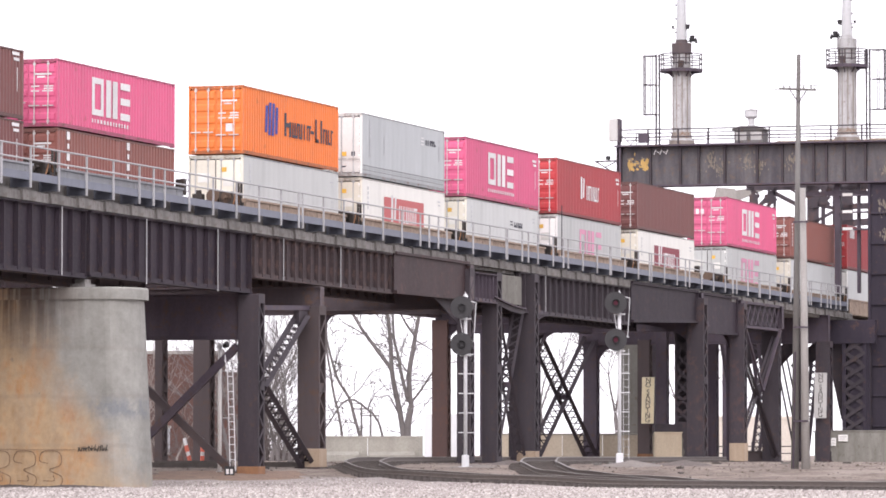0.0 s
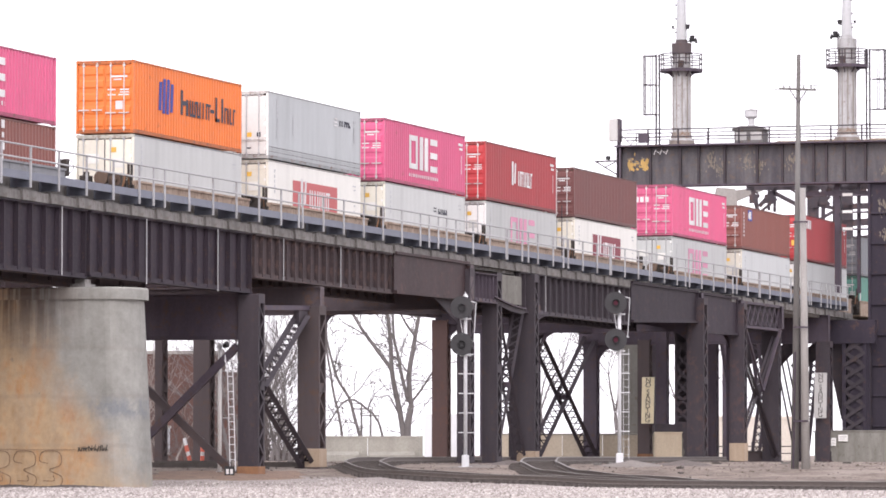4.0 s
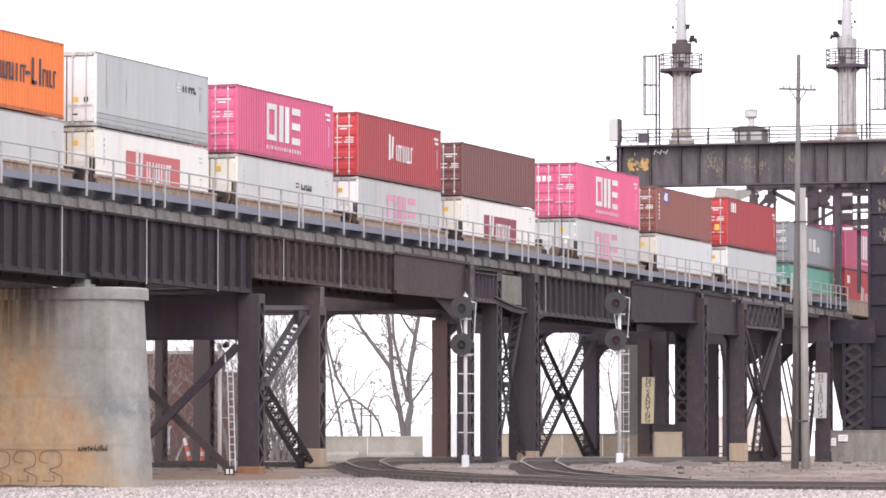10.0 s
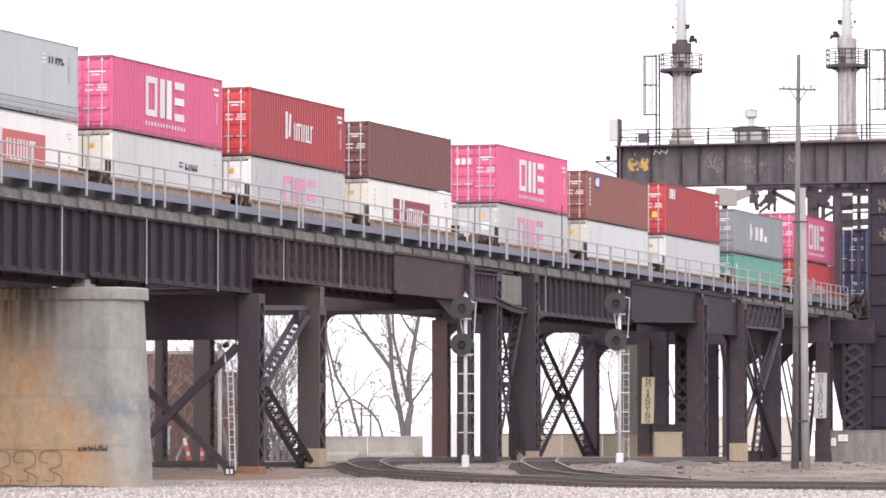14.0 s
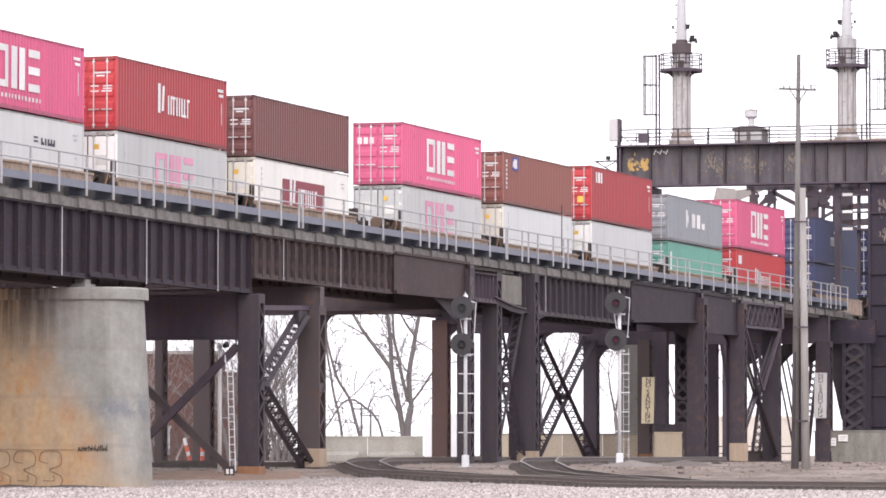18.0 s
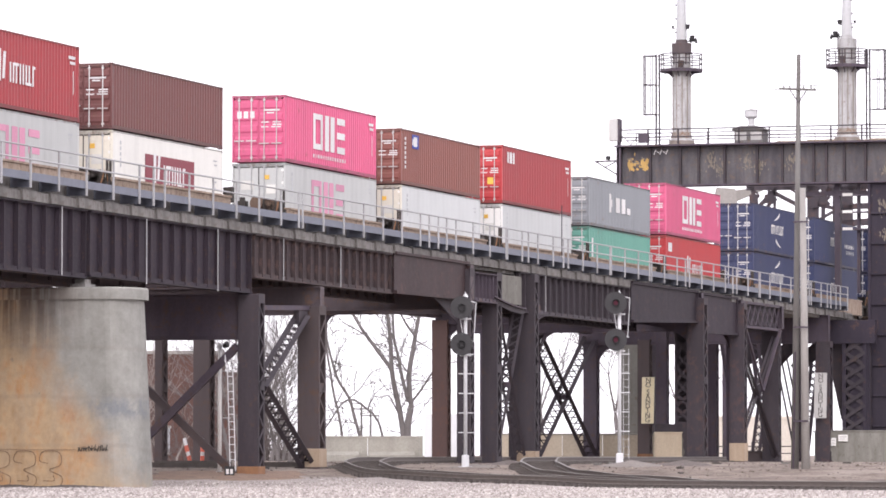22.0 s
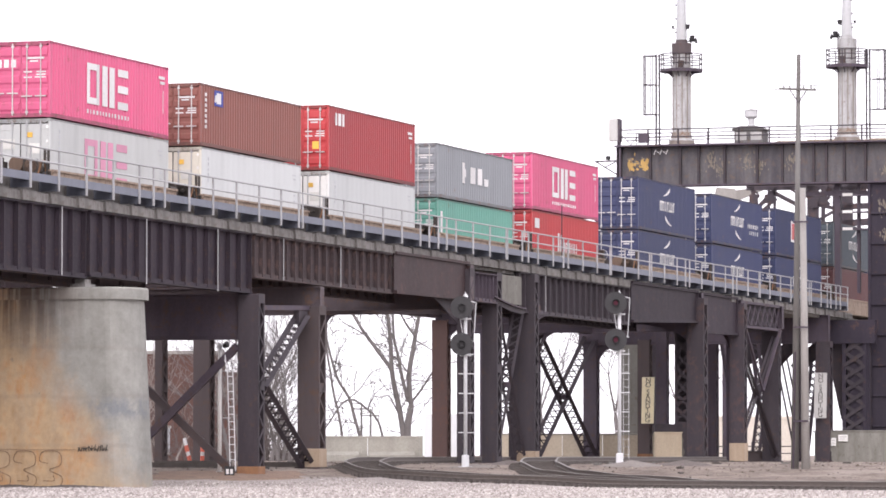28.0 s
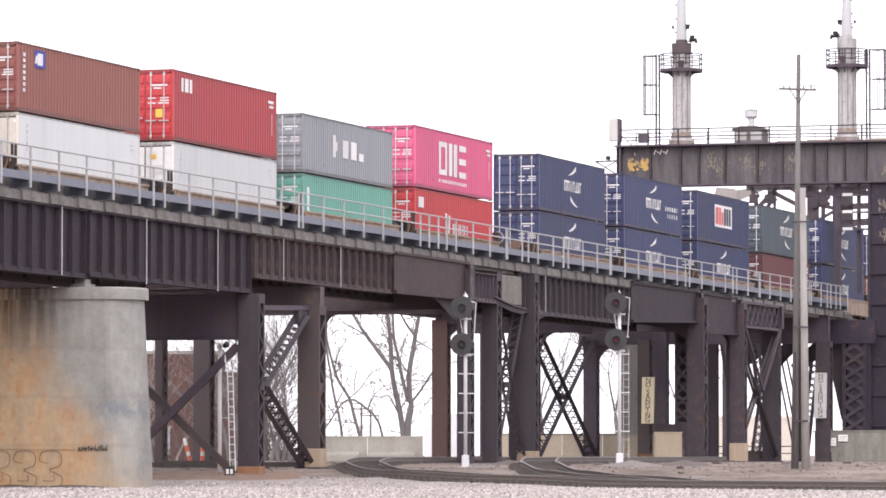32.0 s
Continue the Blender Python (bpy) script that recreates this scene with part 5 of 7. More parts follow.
def build_tower():
    X = 108.6
    t = thing("portal_girder", X, 0, 0, "weathered dark steel portal girder across the track with flaking paint", "girder")
    part("web", Form().box(-0.04, 0.04, -8, 12.6, 19.15, 21.65), GIRDERM, t)
    part("top_flange", Form().box(-0.9, 1.5, -8, 12.7, 21.65, 21.75), STEEL, t)
    part("bottom_flange", Form().box(-0.5, 0.5, -8, 12.6, 19.05, 19.15), STEEL, t)
    part("end_plate", Form().box(-0.5, 0.5, 12.6, 12.66, 19.05, 21.7), STEEL, t)
    st = Form().box(-0.3, -0.04, -0.07, 0.07, 19.15, 21.65).mesh("stiffener")
    for y in STIFF:
        part("stiffener", st, STEEL_DARK, t, at=(0, y, 0))
    part("rear_web", Form().box(2.5, 2.58, -8, 12.6, 19.15, 21.65), STEEL, t)
    # leg
    leg = thing("steel_tower", X, -6.2, 0, "massive riveted dark steel portal leg", "tower", "portal towers")
    part("front_plate", Form().box(-0.04, 0.04, -2.2, 2.15, 2.9, 19.05), LEGM, leg)
    part("side_plate", Form().box(0, 2.5, 2.1, 2.15, 2.9, 19.05), LEGM, leg)
    for k in range(9):
        part("rib", Form().box(-0.22, -0.04, -2.2, 2.15, 3.4 + k * 1.95, 3.5 + k * 1.95), LEGM, leg)
    part("corner_angle", Form().box(-0.2, 0, 2.02, 2.2, 2.9, 19.05), LEGM, leg)
    inner = thing("steel_tower", X - 1.5, -3.2, 0, "dark laced steel inner leg beside the portal leg", "tower", "portal towers")
    part("front_plate", Form().box(-0.04, 0.04, -1.2, 0.15, 2.9, 9.2), LEGM, inner)
    # dark sheet added to close and darken the gaps between the lace bars
    part("rear_plate", Form().box(0.3, 0.36, -1.2, 0.35, 2.9, 9.2), STEEL_DARK, inner)
    for y in (-0.9, 0.45):
        part("post", Form().box(-0.2, 0.2, y - 0.12, y + 0.12, 2.9, 9.2), LEGM, inner)
    for k in range(7):
        for i, (a, b) in enumerate(((-0.9, 0.45), (0.45, -0.9))):
            part("lace_bar", Form().beam((-0.13 - i * 0.07, a, 3.1 + k * 0.84), (-0.13 - i * 0.07, b, 3.94 + k * 0.84), 0.24, 0.05, (1, 0, 0)), STEEL_DARK, inner)
    part("end_beam", Form().box(-0.3, 0.3, -1.6, 2.2, 8.7, 10.2), LEGM, inner)
    far = thing("steel_tower", X, 11.3, 0, "riveted dark steel portal leg on the far side", "tower", "portal towers")
    part("front_plate", Form().box(-0.04, 0.04, -0.9, 1.2, 0.9, 19.05), GREYLEG, far)
    part("side_plate", Form().box(0, 2.5, -0.9, -0.85, 0.9, 19.05), STEEL, far)


build_tower()


# ---- portal tower furniture ----
def pipe_rail(parent, pts, r=0.03, material=STEEL, name="rail"):
    f = Form()
    for a, b in zip(pts, pts[1:]):
        f.tube(a, b, r, r, 6)
    return part(name, f, material, parent)


UPPER = worn("white upper mast paint", (0.46, 0.47, 0.49), (0.36, 0.35, 0.34), 0.7, 1.2, 0.55)
STACKD = worn("grimy tower paint", (0.30, 0.27, 0.245), (0.15, 0.115, 0.09), 0.9, 1.5, 0.7, rust=(0.17, 0.09, 0.05), rust_at=0.58)


def tower_mast(y, cage_side, label):
    X, Z = 109.6, 21.75
    t = thing("tower_mast", X, y, Z, label, "mast", "portal masts")
    part("shaft", Form().lathe((0, 0, 0), [(0.82, 0), (0.82, 0.35), (0.66, 0.5), (0.6, 0.8), (0.6, 5.0)], 20), STACKM, t, smooth=True)
    for a in range(10):
        u = 2 * math.pi * (a + 0.5) / 10
        part("shaft_rib", Form().beam((0.6 * math.cos(u), 0.6 * math.sin(u), 0.8), (0.6 * math.cos(u), 0.6 * math.sin(u), 4.8), 0.05, 0.05), STACKD, t)
    part("base_ring", Form().lathe((0, 0, 0), [(0.84, 0), (0.84, 0.3), (0.69, 0.46), (0.63, 0.75), (0.61, 0.9)], 20), STACKD, t, smooth=True)
    part("drum", Form().lathe((0, 0, 0), [(0.62, 4.9), (0.62, 5.3), (0.55, 5.35), (0.55, 6.5), (0.62, 6.55)], 20), STACKM, t, smooth=True)
    part("drum_cap", Form().lathe((0, 0, 0), [(0.62, 6.0), (0.64, 6.05), (0.64, 6.72), (0.40, 6.76), (0.38, 6.95)], 20), STACKM if cage_side < 0 else STEEL_BROWN, t, smooth=True)
    part("upper_pole", Form().lathe((0, 0, 0), [(0.34, 6.95), (0.36, 7.3), (0.30, 9.0), (0.26, 15.0)], 16), UPPER, t, smooth=True)
    for a in range(8):
        u = 2 * math.pi * a / 8
        c, s = math.cos(u), math.sin(u)
        part("drum_rib", Form().beam((0.56 * c, 0.56 * s, 5.3), (0.56 * c, 0.56 * s, 6.5), 0.07, 0.07), STEEL_BROWN, t)
        part("platform_bracket", Form().beam((0.6 * c, 0.6 * s, 4.55), (0.95 * c, 0.95 * s, 4.84), 0.05, 0.08), STEEL, t)
    part("platform", Form().lathe((0, 0, 0), [(0.6, 4.82), (1.36, 4.82), (1.38, 5.02), (0.6, 5.04)], 20), STEEL, t)
    ring = [(1.36 * math.cos(2 * math.pi * k / 16), 1.36 * math.sin(2 * math.pi * k / 16)) for k in range(17)]
    for z in (5.36, 5.68, 6.0):
        pipe_rail(t, [(a, b, z) for a, b in ring], 0.036, STEEL_DARK, name="platform_rail")
    for a, b in ring[:-1:2]:
        part("rail_post", Form().tube((a, b, 4.95), (a, b, 6.0), 0.036, 0.036, 5), STEEL_DARK, t)
    # lamps and fittings
    for dy, z, r in ((-0.75, 7.05, 0.16), (-0.45, 7.8, 0.15), (0.55, 7.8, 0.09)):
        dy = dy * cage_side
        lamp = part("floodlight", Form().tube((-0.1, dy, z - r), (-0.1, dy, z + r), r * 0.75, r * 1.1, 8), BLACK, t)
        part("lamp_arm", Form().tube((0, 0, z - r - 0.1), (-0.1, dy, z - r), 0.025, 0.025, 5), STEEL, lamp)
    for k in range(4):
        part("lug", Form().box(-0.06, 0.06, 0.27 * cage_side, 0.42 * cage_side, 7.4 + k * 0.9, 7.5 + k * 0.9), STEEL, t)
    part("antenna", Form().tube((0, 0.75 * cage_side, 6.0), (0, 0.75 * cage_side, 7.6), 0.022, 0.022, 5).tube((0.1, -0.62 * cage_side, 6.0), (0.1, -0.62 * cage_side, 7.2), 0.03, 0.03, 5), STEEL, t)
    part("cable_box", Form().box(-0.75, -0.5, -0.3 * cage_side, 0.05 * cage_side, 5.1, 5.55), STEEL_BROWN, t)
    part("lamp_cluster", Form().tube((-0.1, -0.4 * cage_side, 6.85), (-0.1, -1.0 * cage_side, 6.85), 0.05, 0.05, 6).tube((-0.1, -1.05 * cage_side, 6.72), (-0.1, -0.92 * cage_side, 7.0), 0.08, 0.13, 8).tube((0.1, -0.62 * cage_side, 6.8), (0.1, -0.56 * cage_side, 7.1), 0.10, 0.08, 8), BLACK, t)
    # caged ladder beside the mast
    lad = thing("caged_ladder", X, y + cage_side * 1.5, Z, "dark steel caged ladder beside a white mast", "ladder", "mast ladders")
    for s in (0.0, 0.22):
        part("stile", Form().box(-0.05, 0.05, s - 0.05, s + 0.05, 0, 6.05), STEEL_DARK, lad)
    rung = Form().tube((0, 0, 0), (0, 0.22, 0), 0.015, 0.015, 5).mesh("rung")
    for k in range(19):
        part("rung", rung, STEEL, lad, at=(0, 0, 0.3 + k * 0.3))
    o = cage_side
    for z in (2.1, 4.05, 5.95):
        part("cage_hoop", Form().tube((0.3, o * 0.1, z), (0.3, o * 1.0, z), 0.03, 0.03, 5).tube((-0.3, o * 0.1, z), (-0.3, o * 1.0, z), 0.03, 0.03, 5).tube((0.3, o * 1.0, z), (-0.3, o * 1.0, z), 0.045, 0.045, 5), STEEL_DARK, lad)
    for a, b in ((0.3, 1.0), (0, 1.0), (-0.3, 1.0), (-0.3, 0.55), (0.3, 0.55)):
        part("cage_bar", Form().box(a - 0.018, a + 0.018, o * b - 0.026, o * b + 0.026, 2.1, 5.95), STEEL_DARK, lad)
    part("ladder_stay", Form().tube((0, 0, 4.9), (0, -o * 0.5, 4.9), 0.03, 0.03, 5).tube((0, 0, 4.3), (0, -o * 0.45, 4.8), 0.02, 0.02, 5), STEEL, lad)


HUTM = worn("grey weathered hut metal", (0.145, 0.14, 0.14), (0.11, 0.10, 0.095), 0.8, 1.6, 0.7, rust=(0.12, 0.07, 0.04), rust_at=0.62)
VENT = worn("pale galvanised ventilator", (0.48, 0.48, 0.49), (0.33, 0.33, 0.33), 0.6, 2.0, 0.5)


def build_tower_top():
    tower_mast(8.65, 1, "round white mast with flaking paint, railed platform and dark drum")
    tower_mast(-2.4, -1, "round white mast with rust streaks and a railed platform")
    X, Z = 108.6, 21.75
    r = thing("portal_railing", X - 0.7, 0, Z, "thin dark pipe railing along the portal girder", "railing")
    for z in (0.5, 1.0):
        pipe_rail(r, [(0, 12.5, z), (0, -8, z)], 0.045, STEEL_DARK)
    for k in range(11):
        part("post", Form().tube((0, 12.5 - k * 2.03, 0), (0, 12.5 - k * 2.03, 1.02), 0.06, 0.06, 5), STEEL_DARK, r)
    for z in (0.45, 0.9):
        pipe_rail(r, [(2.0, 12.5, z), (2.0, -8, z)], 0.035, STEEL_DARK)
    for k in range(9):
        part("post", Form().tube((2.0, 11.8 - k * 2.4, 0), (2.0, 11.8 - k * 2.4, 0.92), 0.025, 0.025, 5), STEEL, r)
    hut = thing("machine_hut", X + 0.3, 3.8, Z, "small weathered metal hut with a roof ventilator", "hut")
    part("body", Form().box(-0.7, 0.7, -0.95, 0.95, 0, 0.85), HUTM, hut)
    part("roof", Form().prism([(-1.15, 0.85), (1.15, 0.85), (0.9, 1.02), (0.5, 1.12), (-0.5, 1.12), (-0.9, 1.02)], 'x', -0.85, 0.85), HUTM, hut)
    for y in (-0.5, 0.5):
        part("window", Form().box(-0.72, -0.69, y - 0.36, y + 0.36, 0.2, 0.72), SIGNG, hut)
    v = part("ventilator", Form().lathe((0, 0, 0), [(0.3, 1.1), (0.2, 1.25), (0.2, 1.6), (0.42, 1.75), (0.42, 2.15), (0.3, 2.22)], 14), VENT, hut, smooth=True)
    part("ventilator_cap", Form().lathe((0, 0, 0), [(0.44, 2.15), (0.44, 2.2), (0.1, 2.26)], 14), STACKM, v)
    cab = thing("equipment_cabinet", X - 0.6, 12.75, 22.05, "pale grey equipment cabinet on a post at the girder end", "cabinet")
    part("case", Form().box(-0.3, 0.3, -0.3, 0.32, 0, 1.45), SIGNG, cab, soft=0.03)
    part("door", Form().box(-0.33, -0.3, -0.42, -0.3, -0.1, 1.45).box(-0.3, 0.3, -0.42, -0.3, -0.05, 1.42), STEEL, cab)
    part("post", Form().box(-0.06, 0.06, -0.42, -0.30, -3.0, 0.4), STEEL, cab)
    arm = thing("bracket_arm", X, 12.66, 20.8, "dark steel cantilever bracket on the girder end", "bracket")
    part("tie", Form().beam((0, 0, 0.0), (0, 1.6, -0.02), 0.08, 0.1), STEEL, arm)
    part("strut", Form().beam((0, 0.1, -0.9), (0, 1.5, -0.05), 0.06, 0.08), STEEL, arm)
    part("strut", Form().beam((0, 0.05, 0.0), (0, 0.9, -0.4), 0.05, 0.06), STEEL, arm)
    part("lamp", Form().lathe((0, 0.7, 0), [(0.05, 0.05), (0.16, 0.1), (0.16, 0.3), (0.05, 0.34)], 8), BLACK, arm)
    box = thing("junction_box", X - 0.6, 9.9 + 1.0, Z, "dark electrical box by the railing", "box")
    part("case", Form().box(-0.2, 0.2, -0.45, 0.2, 0.15, 0.75), STEEL, box)
    part("conduit", Form().tube((0, 0.8, 0.0), (0, 0.3, 0.5), 0.03, 0.03, 5).tube((0, 1.6, 0.9), (0, 0.8, 0.1), 0.03, 0.03, 5), STEEL, box)
    pk = thing("walkway_planks", X + 0.9, 0, Z, "tan timber walkway planks laid along the portal girder", "planks")
    for k in range(5):
        part("plank", Form().box(-0.3, 0.3, 2.2 - k * 2.05 - 1.98, 2.2 - k * 2.05, 0.0, 0.16 + 0.05 * (k % 2)), PLANK, pk)
    # old paint and rust on the girder face
    rp = random.Random(5)
    spray = thing("spray_paint", X - 0.05, 11.4, 20.6, "yellow and orange spray-paint splash on the steel girder", "graffiti")
    for k in range(60):
        y, z, w, h = rp.uniform(-0.95, 0.6), rp.gauss(0, 0.24), rp.uniform(0.04, 0.16), rp.uniform(0.04, 0.16)
        part("splash", Form().prism([(y - w, z), (y - w * 0.4, z - h), (y + w * 0.6, z - h * 0.7), (y + w, z + h * 0.2), (y + w * 0.2, z + h)], 'x', -0.012 - k * 0.0004, 0), SPLASH if k % 4 else OCHRE, spray)
    tag = thing("spray_paint", X - 0.05, 9.75, 21.15, "small white spray-paint tag on the steel girder", "graffiti")
    for k in range(5):
        part("stroke", Form().beam((-0.012, 0.5 - k * 0.2, 0.2 * (k % 2)), (-0.012, 0.35 - k * 0.2, 0.32 - 0.2 * (k % 2)), 0.07, 0.012, (1, 0, 0)), MARK_W, tag)
    for k, (y, z, s) in enumerate(((5.9, 20.3, 0.55), (4.0, 20.5, 0.5), (3.2, 20.2, 0.4), (6.4, 20.8, 0.3), (1.0, 20.6, 0.35), (-5.2, 19.9, 0.4), (-5.0, 17.5, 0.45), (-5.15, 15.8, 0.3))):
        sp = thing("paint_remnant", X - 0.05, y, z, "flaking ochre paint remnant on dark steel", "stain", "paint remnants")
        for j in range(34):
            yy, zz, w, h = rp.gauss(0, s * 0.6), rp.gauss(0, s * 0.8), rp.uniform(0.02, 0.07), rp.uniform(0.04, 0.16)
            part("flake", Form().prism([(yy - w, zz), (yy - w * 0.3, zz - h), (yy + w, zz - h * 0.4), (yy + w * 0.5, zz + h)], 'x', -0.006 - j * 0.0002, 0), OCHRE, sp)
    # service landings beside the leg
    for z in (16.1, 17.2, 18.3):
        sl = thing("service_landing", X + 0.4, -2.75, z, "small steel landing on the portal leg", "platform", "service landings")
        part("tread", Form().box(-0.35, 0.35, -1.3, 0.75, -0.05, 0.04), STEEL, sl)
        part("kick_plate", Form().box(-0.38, -0.35, -0.2, 0.45, -0.06, 0.12), WHITE, sl)
    st = thing("service_stair_frame", X + 0.8, -2.1, 12, "dark steel access frame beside the portal leg", "frame")
    part("upright", Form().box(-0.25, 0.25, 0.1, 0.45, 0, 7.1), STEEL, st)
    part("upright", Form().box(-0.15, 0.15, -1.2, -1.0, 0, 7.1), STEEL, st)
    part("beam", Form().box(-0.2, 0.2, -2.0, 3.0, 6.3, 6.6), STEEL, st)


PLANK = worn("tan walkway timber", (0.36, 0.29, 0.21), (0.20, 0.15, 0.11), 0.7, 2.0, 0.9)
SPLASH = worn("weathered yellow spray paint", (0.56, 0.36, 0.12), (0.33, 0.21, 0.09), 0.6, 3.0, 0.8)
OCHRE = worn("flaking ochre paint", (0.22, 0.19, 0.155), (0.13, 0.10, 0.08), 0.6, 3.0, 0.8)
build_tower_top()


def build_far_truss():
    """Bridge truss beyond the portal, square to the line of sight and fitted to it."""
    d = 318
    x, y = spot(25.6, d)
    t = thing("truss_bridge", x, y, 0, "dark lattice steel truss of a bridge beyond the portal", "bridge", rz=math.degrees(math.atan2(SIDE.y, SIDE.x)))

    def m(a, b, w, name="member"):
        part(name, Form().beam((a[0], 0, a[1]), (b[0], 0, b[1]), w * 1.35, 0.3, (0, 1, 0)), STEEL_MID, t)
    # member ends placed to fit the camera's view, in metres along and above the foot
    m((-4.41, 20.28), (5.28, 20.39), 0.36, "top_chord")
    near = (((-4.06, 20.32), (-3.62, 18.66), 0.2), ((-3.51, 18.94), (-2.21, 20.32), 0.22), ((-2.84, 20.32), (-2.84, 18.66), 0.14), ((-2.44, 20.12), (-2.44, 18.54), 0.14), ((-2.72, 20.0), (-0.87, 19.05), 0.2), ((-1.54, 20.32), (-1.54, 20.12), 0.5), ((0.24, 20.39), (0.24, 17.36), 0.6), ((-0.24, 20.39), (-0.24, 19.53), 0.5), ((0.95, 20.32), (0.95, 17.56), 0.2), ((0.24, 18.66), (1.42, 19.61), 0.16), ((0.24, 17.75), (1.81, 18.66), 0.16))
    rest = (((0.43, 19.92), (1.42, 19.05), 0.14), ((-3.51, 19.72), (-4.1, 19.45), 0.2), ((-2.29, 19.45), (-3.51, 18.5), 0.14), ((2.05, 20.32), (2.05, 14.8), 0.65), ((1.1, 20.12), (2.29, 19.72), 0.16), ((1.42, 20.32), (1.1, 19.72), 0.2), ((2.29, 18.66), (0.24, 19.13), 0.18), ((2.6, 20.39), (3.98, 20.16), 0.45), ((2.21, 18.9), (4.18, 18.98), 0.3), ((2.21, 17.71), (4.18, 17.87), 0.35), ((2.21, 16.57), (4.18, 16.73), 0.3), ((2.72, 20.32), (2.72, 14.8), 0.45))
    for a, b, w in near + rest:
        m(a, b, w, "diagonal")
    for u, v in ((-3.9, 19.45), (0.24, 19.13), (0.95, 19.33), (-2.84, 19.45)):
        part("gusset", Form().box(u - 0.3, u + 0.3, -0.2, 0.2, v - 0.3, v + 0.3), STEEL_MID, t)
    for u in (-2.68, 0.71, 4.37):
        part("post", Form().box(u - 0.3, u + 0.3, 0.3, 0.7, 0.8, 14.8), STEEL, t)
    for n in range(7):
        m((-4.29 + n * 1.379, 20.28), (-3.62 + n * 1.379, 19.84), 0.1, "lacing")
    x, y = spot(20.6, 333)
    c = thing("counterweight", x, y, 0, "pale weathered concrete counterweight behind the portal", "counterweight", rz=math.degrees(math.atan2(SIDE.y, SIDE.x)))
    part("block", Form().prism([(-0.9, 19.8), (0.9, 19.8), (0.75, 21.0), (-0.6, 21.1)], 'y', -0.6, 0.6), CONCRETE, c)
    part("arm", Form().prism([(0.6, 20.0), (2.8, 20.9), (2.8, 21.2), (0.75, 20.9)], 'y', -0.3, 0.3), CONCRETE, c)
    part("hanger", Form().box(-0.2, 0.2, -0.2, 0.2, 0.5, 19.8), STEEL, c)


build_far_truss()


# ---- signals, poles, signs ----
def signal_mast(l, d, z_top, heads, label, ladder=True):
    x, y = spot(l, d)
    z = ground_z(x, y)
    h = z_top - z
    face = math.degrees(math.atan2(FWD.y, FWD.x))
    t = thing("railway_signal", x, y, z, label, "signal", "track signals", rz=face)
    part("mast", Form().tube((0, 0, 0.3), (0, 0, h - 0.25), 0.085, 0.075, 12), SILVER, t, smooth=True)
    part("base_case", Form().box(-0.14, 0.14, -0.16, 0.16, 0.02, 0.55), SILVER, t, soft=0.03)
    part("base_plate", Form().box(-0.28, 0.28, -0.3, 0.3, -0.1, 0.05), SILVER, t)
    part("finial", Form().lathe((0, 0, h - 0.28), [(0.08, 0), (0.13, 0.06), (0.1, 0.14), (0.04, 0.2), (0.01, 0.28)], 10), SILVER, t, smooth=True)
    for hz in heads:
        hd = part("target_disc", Form().tube((-0.34, 0.17, hz - z), (-0.30, 0.17, hz - z), 0.49, 0.49, 28), BLACK, t)
        part("lamp_housing", Form().tube((-0.30, 0.17, hz - z), (0.02, 0.17, hz - z), 0.2, 0.16, 14), BLACK, hd)
        part("hood", Form().tube((-0.56, 0.17, hz - z), (-0.34, 0.17, hz - z), 0.15, 0.15, 14, False), BLACK, hd)
        part("lens", Form().tube((-0.37, 0.17, hz - z), (-0.345, 0.17, hz - z), 0.10, 0.10, 14), LENS if ladder else BLACK, hd)
        part("bracket", Form().box(-0.1, 0.1, -0.25, 0.25, hz - z - 0.52, hz - z - 0.46).box(-0.05, 0.05, 0.0, 0.2, hz - z - 0.1, hz - z + 0.1), SILVER, hd)
    # ladder on the far side of the mast, with foot loops
    for s in (-0.42, -0.18) if ladder else ():
        part("ladder_stile", Form().box(0.25, 0.28, s - 0.01, s + 0.01, 0.3, heads[-1] - z - 0.4), SILVER, t)
    rung = Form().tube((0.27, -0.42, 0), (0.27, -0.18, 0), 0.007, 0.007, 5).mesh("ladder_rung")
    for k in range(int((heads[-1] - z - 1) / 0.33) if ladder else 0):
        part("ladder_rung", rung, SILVER, t, at=(0, 0, 0.5 + k * 0.33))
    for k in range(5):
        zz = 1.5 + k * 0.85
        part("step_bracket", Form().box(-0.02, 0.3, -0.45, 0.3, zz, zz + 0.04), SILVER, t)
    part("guard_rail", Form().tube((0, -0.3, heads[0] - z + 0.25), (0, -0.46, heads[0] - z + 0.22), 0.02, 0.02, 5).tube((0, -0.46, heads[0] - z + 0.22), (0, -0.36, heads[1] - z + 0.1), 0.02, 0.02, 5).tube((0, 0.0, heads[0] - z + 0.28), (0, -0.32, heads[0] - z + 0.26), 0.02, 0.02, 5).tube((0, 0, heads[1] - z + 0.15), (0, -0.42, heads[1] - z + 0.12), 0.025, 0.025, 5), SILVER, t)
    part("cable", Form().tube((-0.1, 0.1, heads[1] - z + 0.3), (-0.1, 0.25, heads[0] - z - 0.35), 0.015, 0.015, 5), SILVER, t)
    return t


signal_mast(0.98, 198, 8.66, (7.98, 6.39), "silver two-headed railway signal with round black target discs", False)
signal_mast(7.78, 201, 8.85, (8.28, 6.66), "silver two-headed signal mast with ladder and dark red lens")


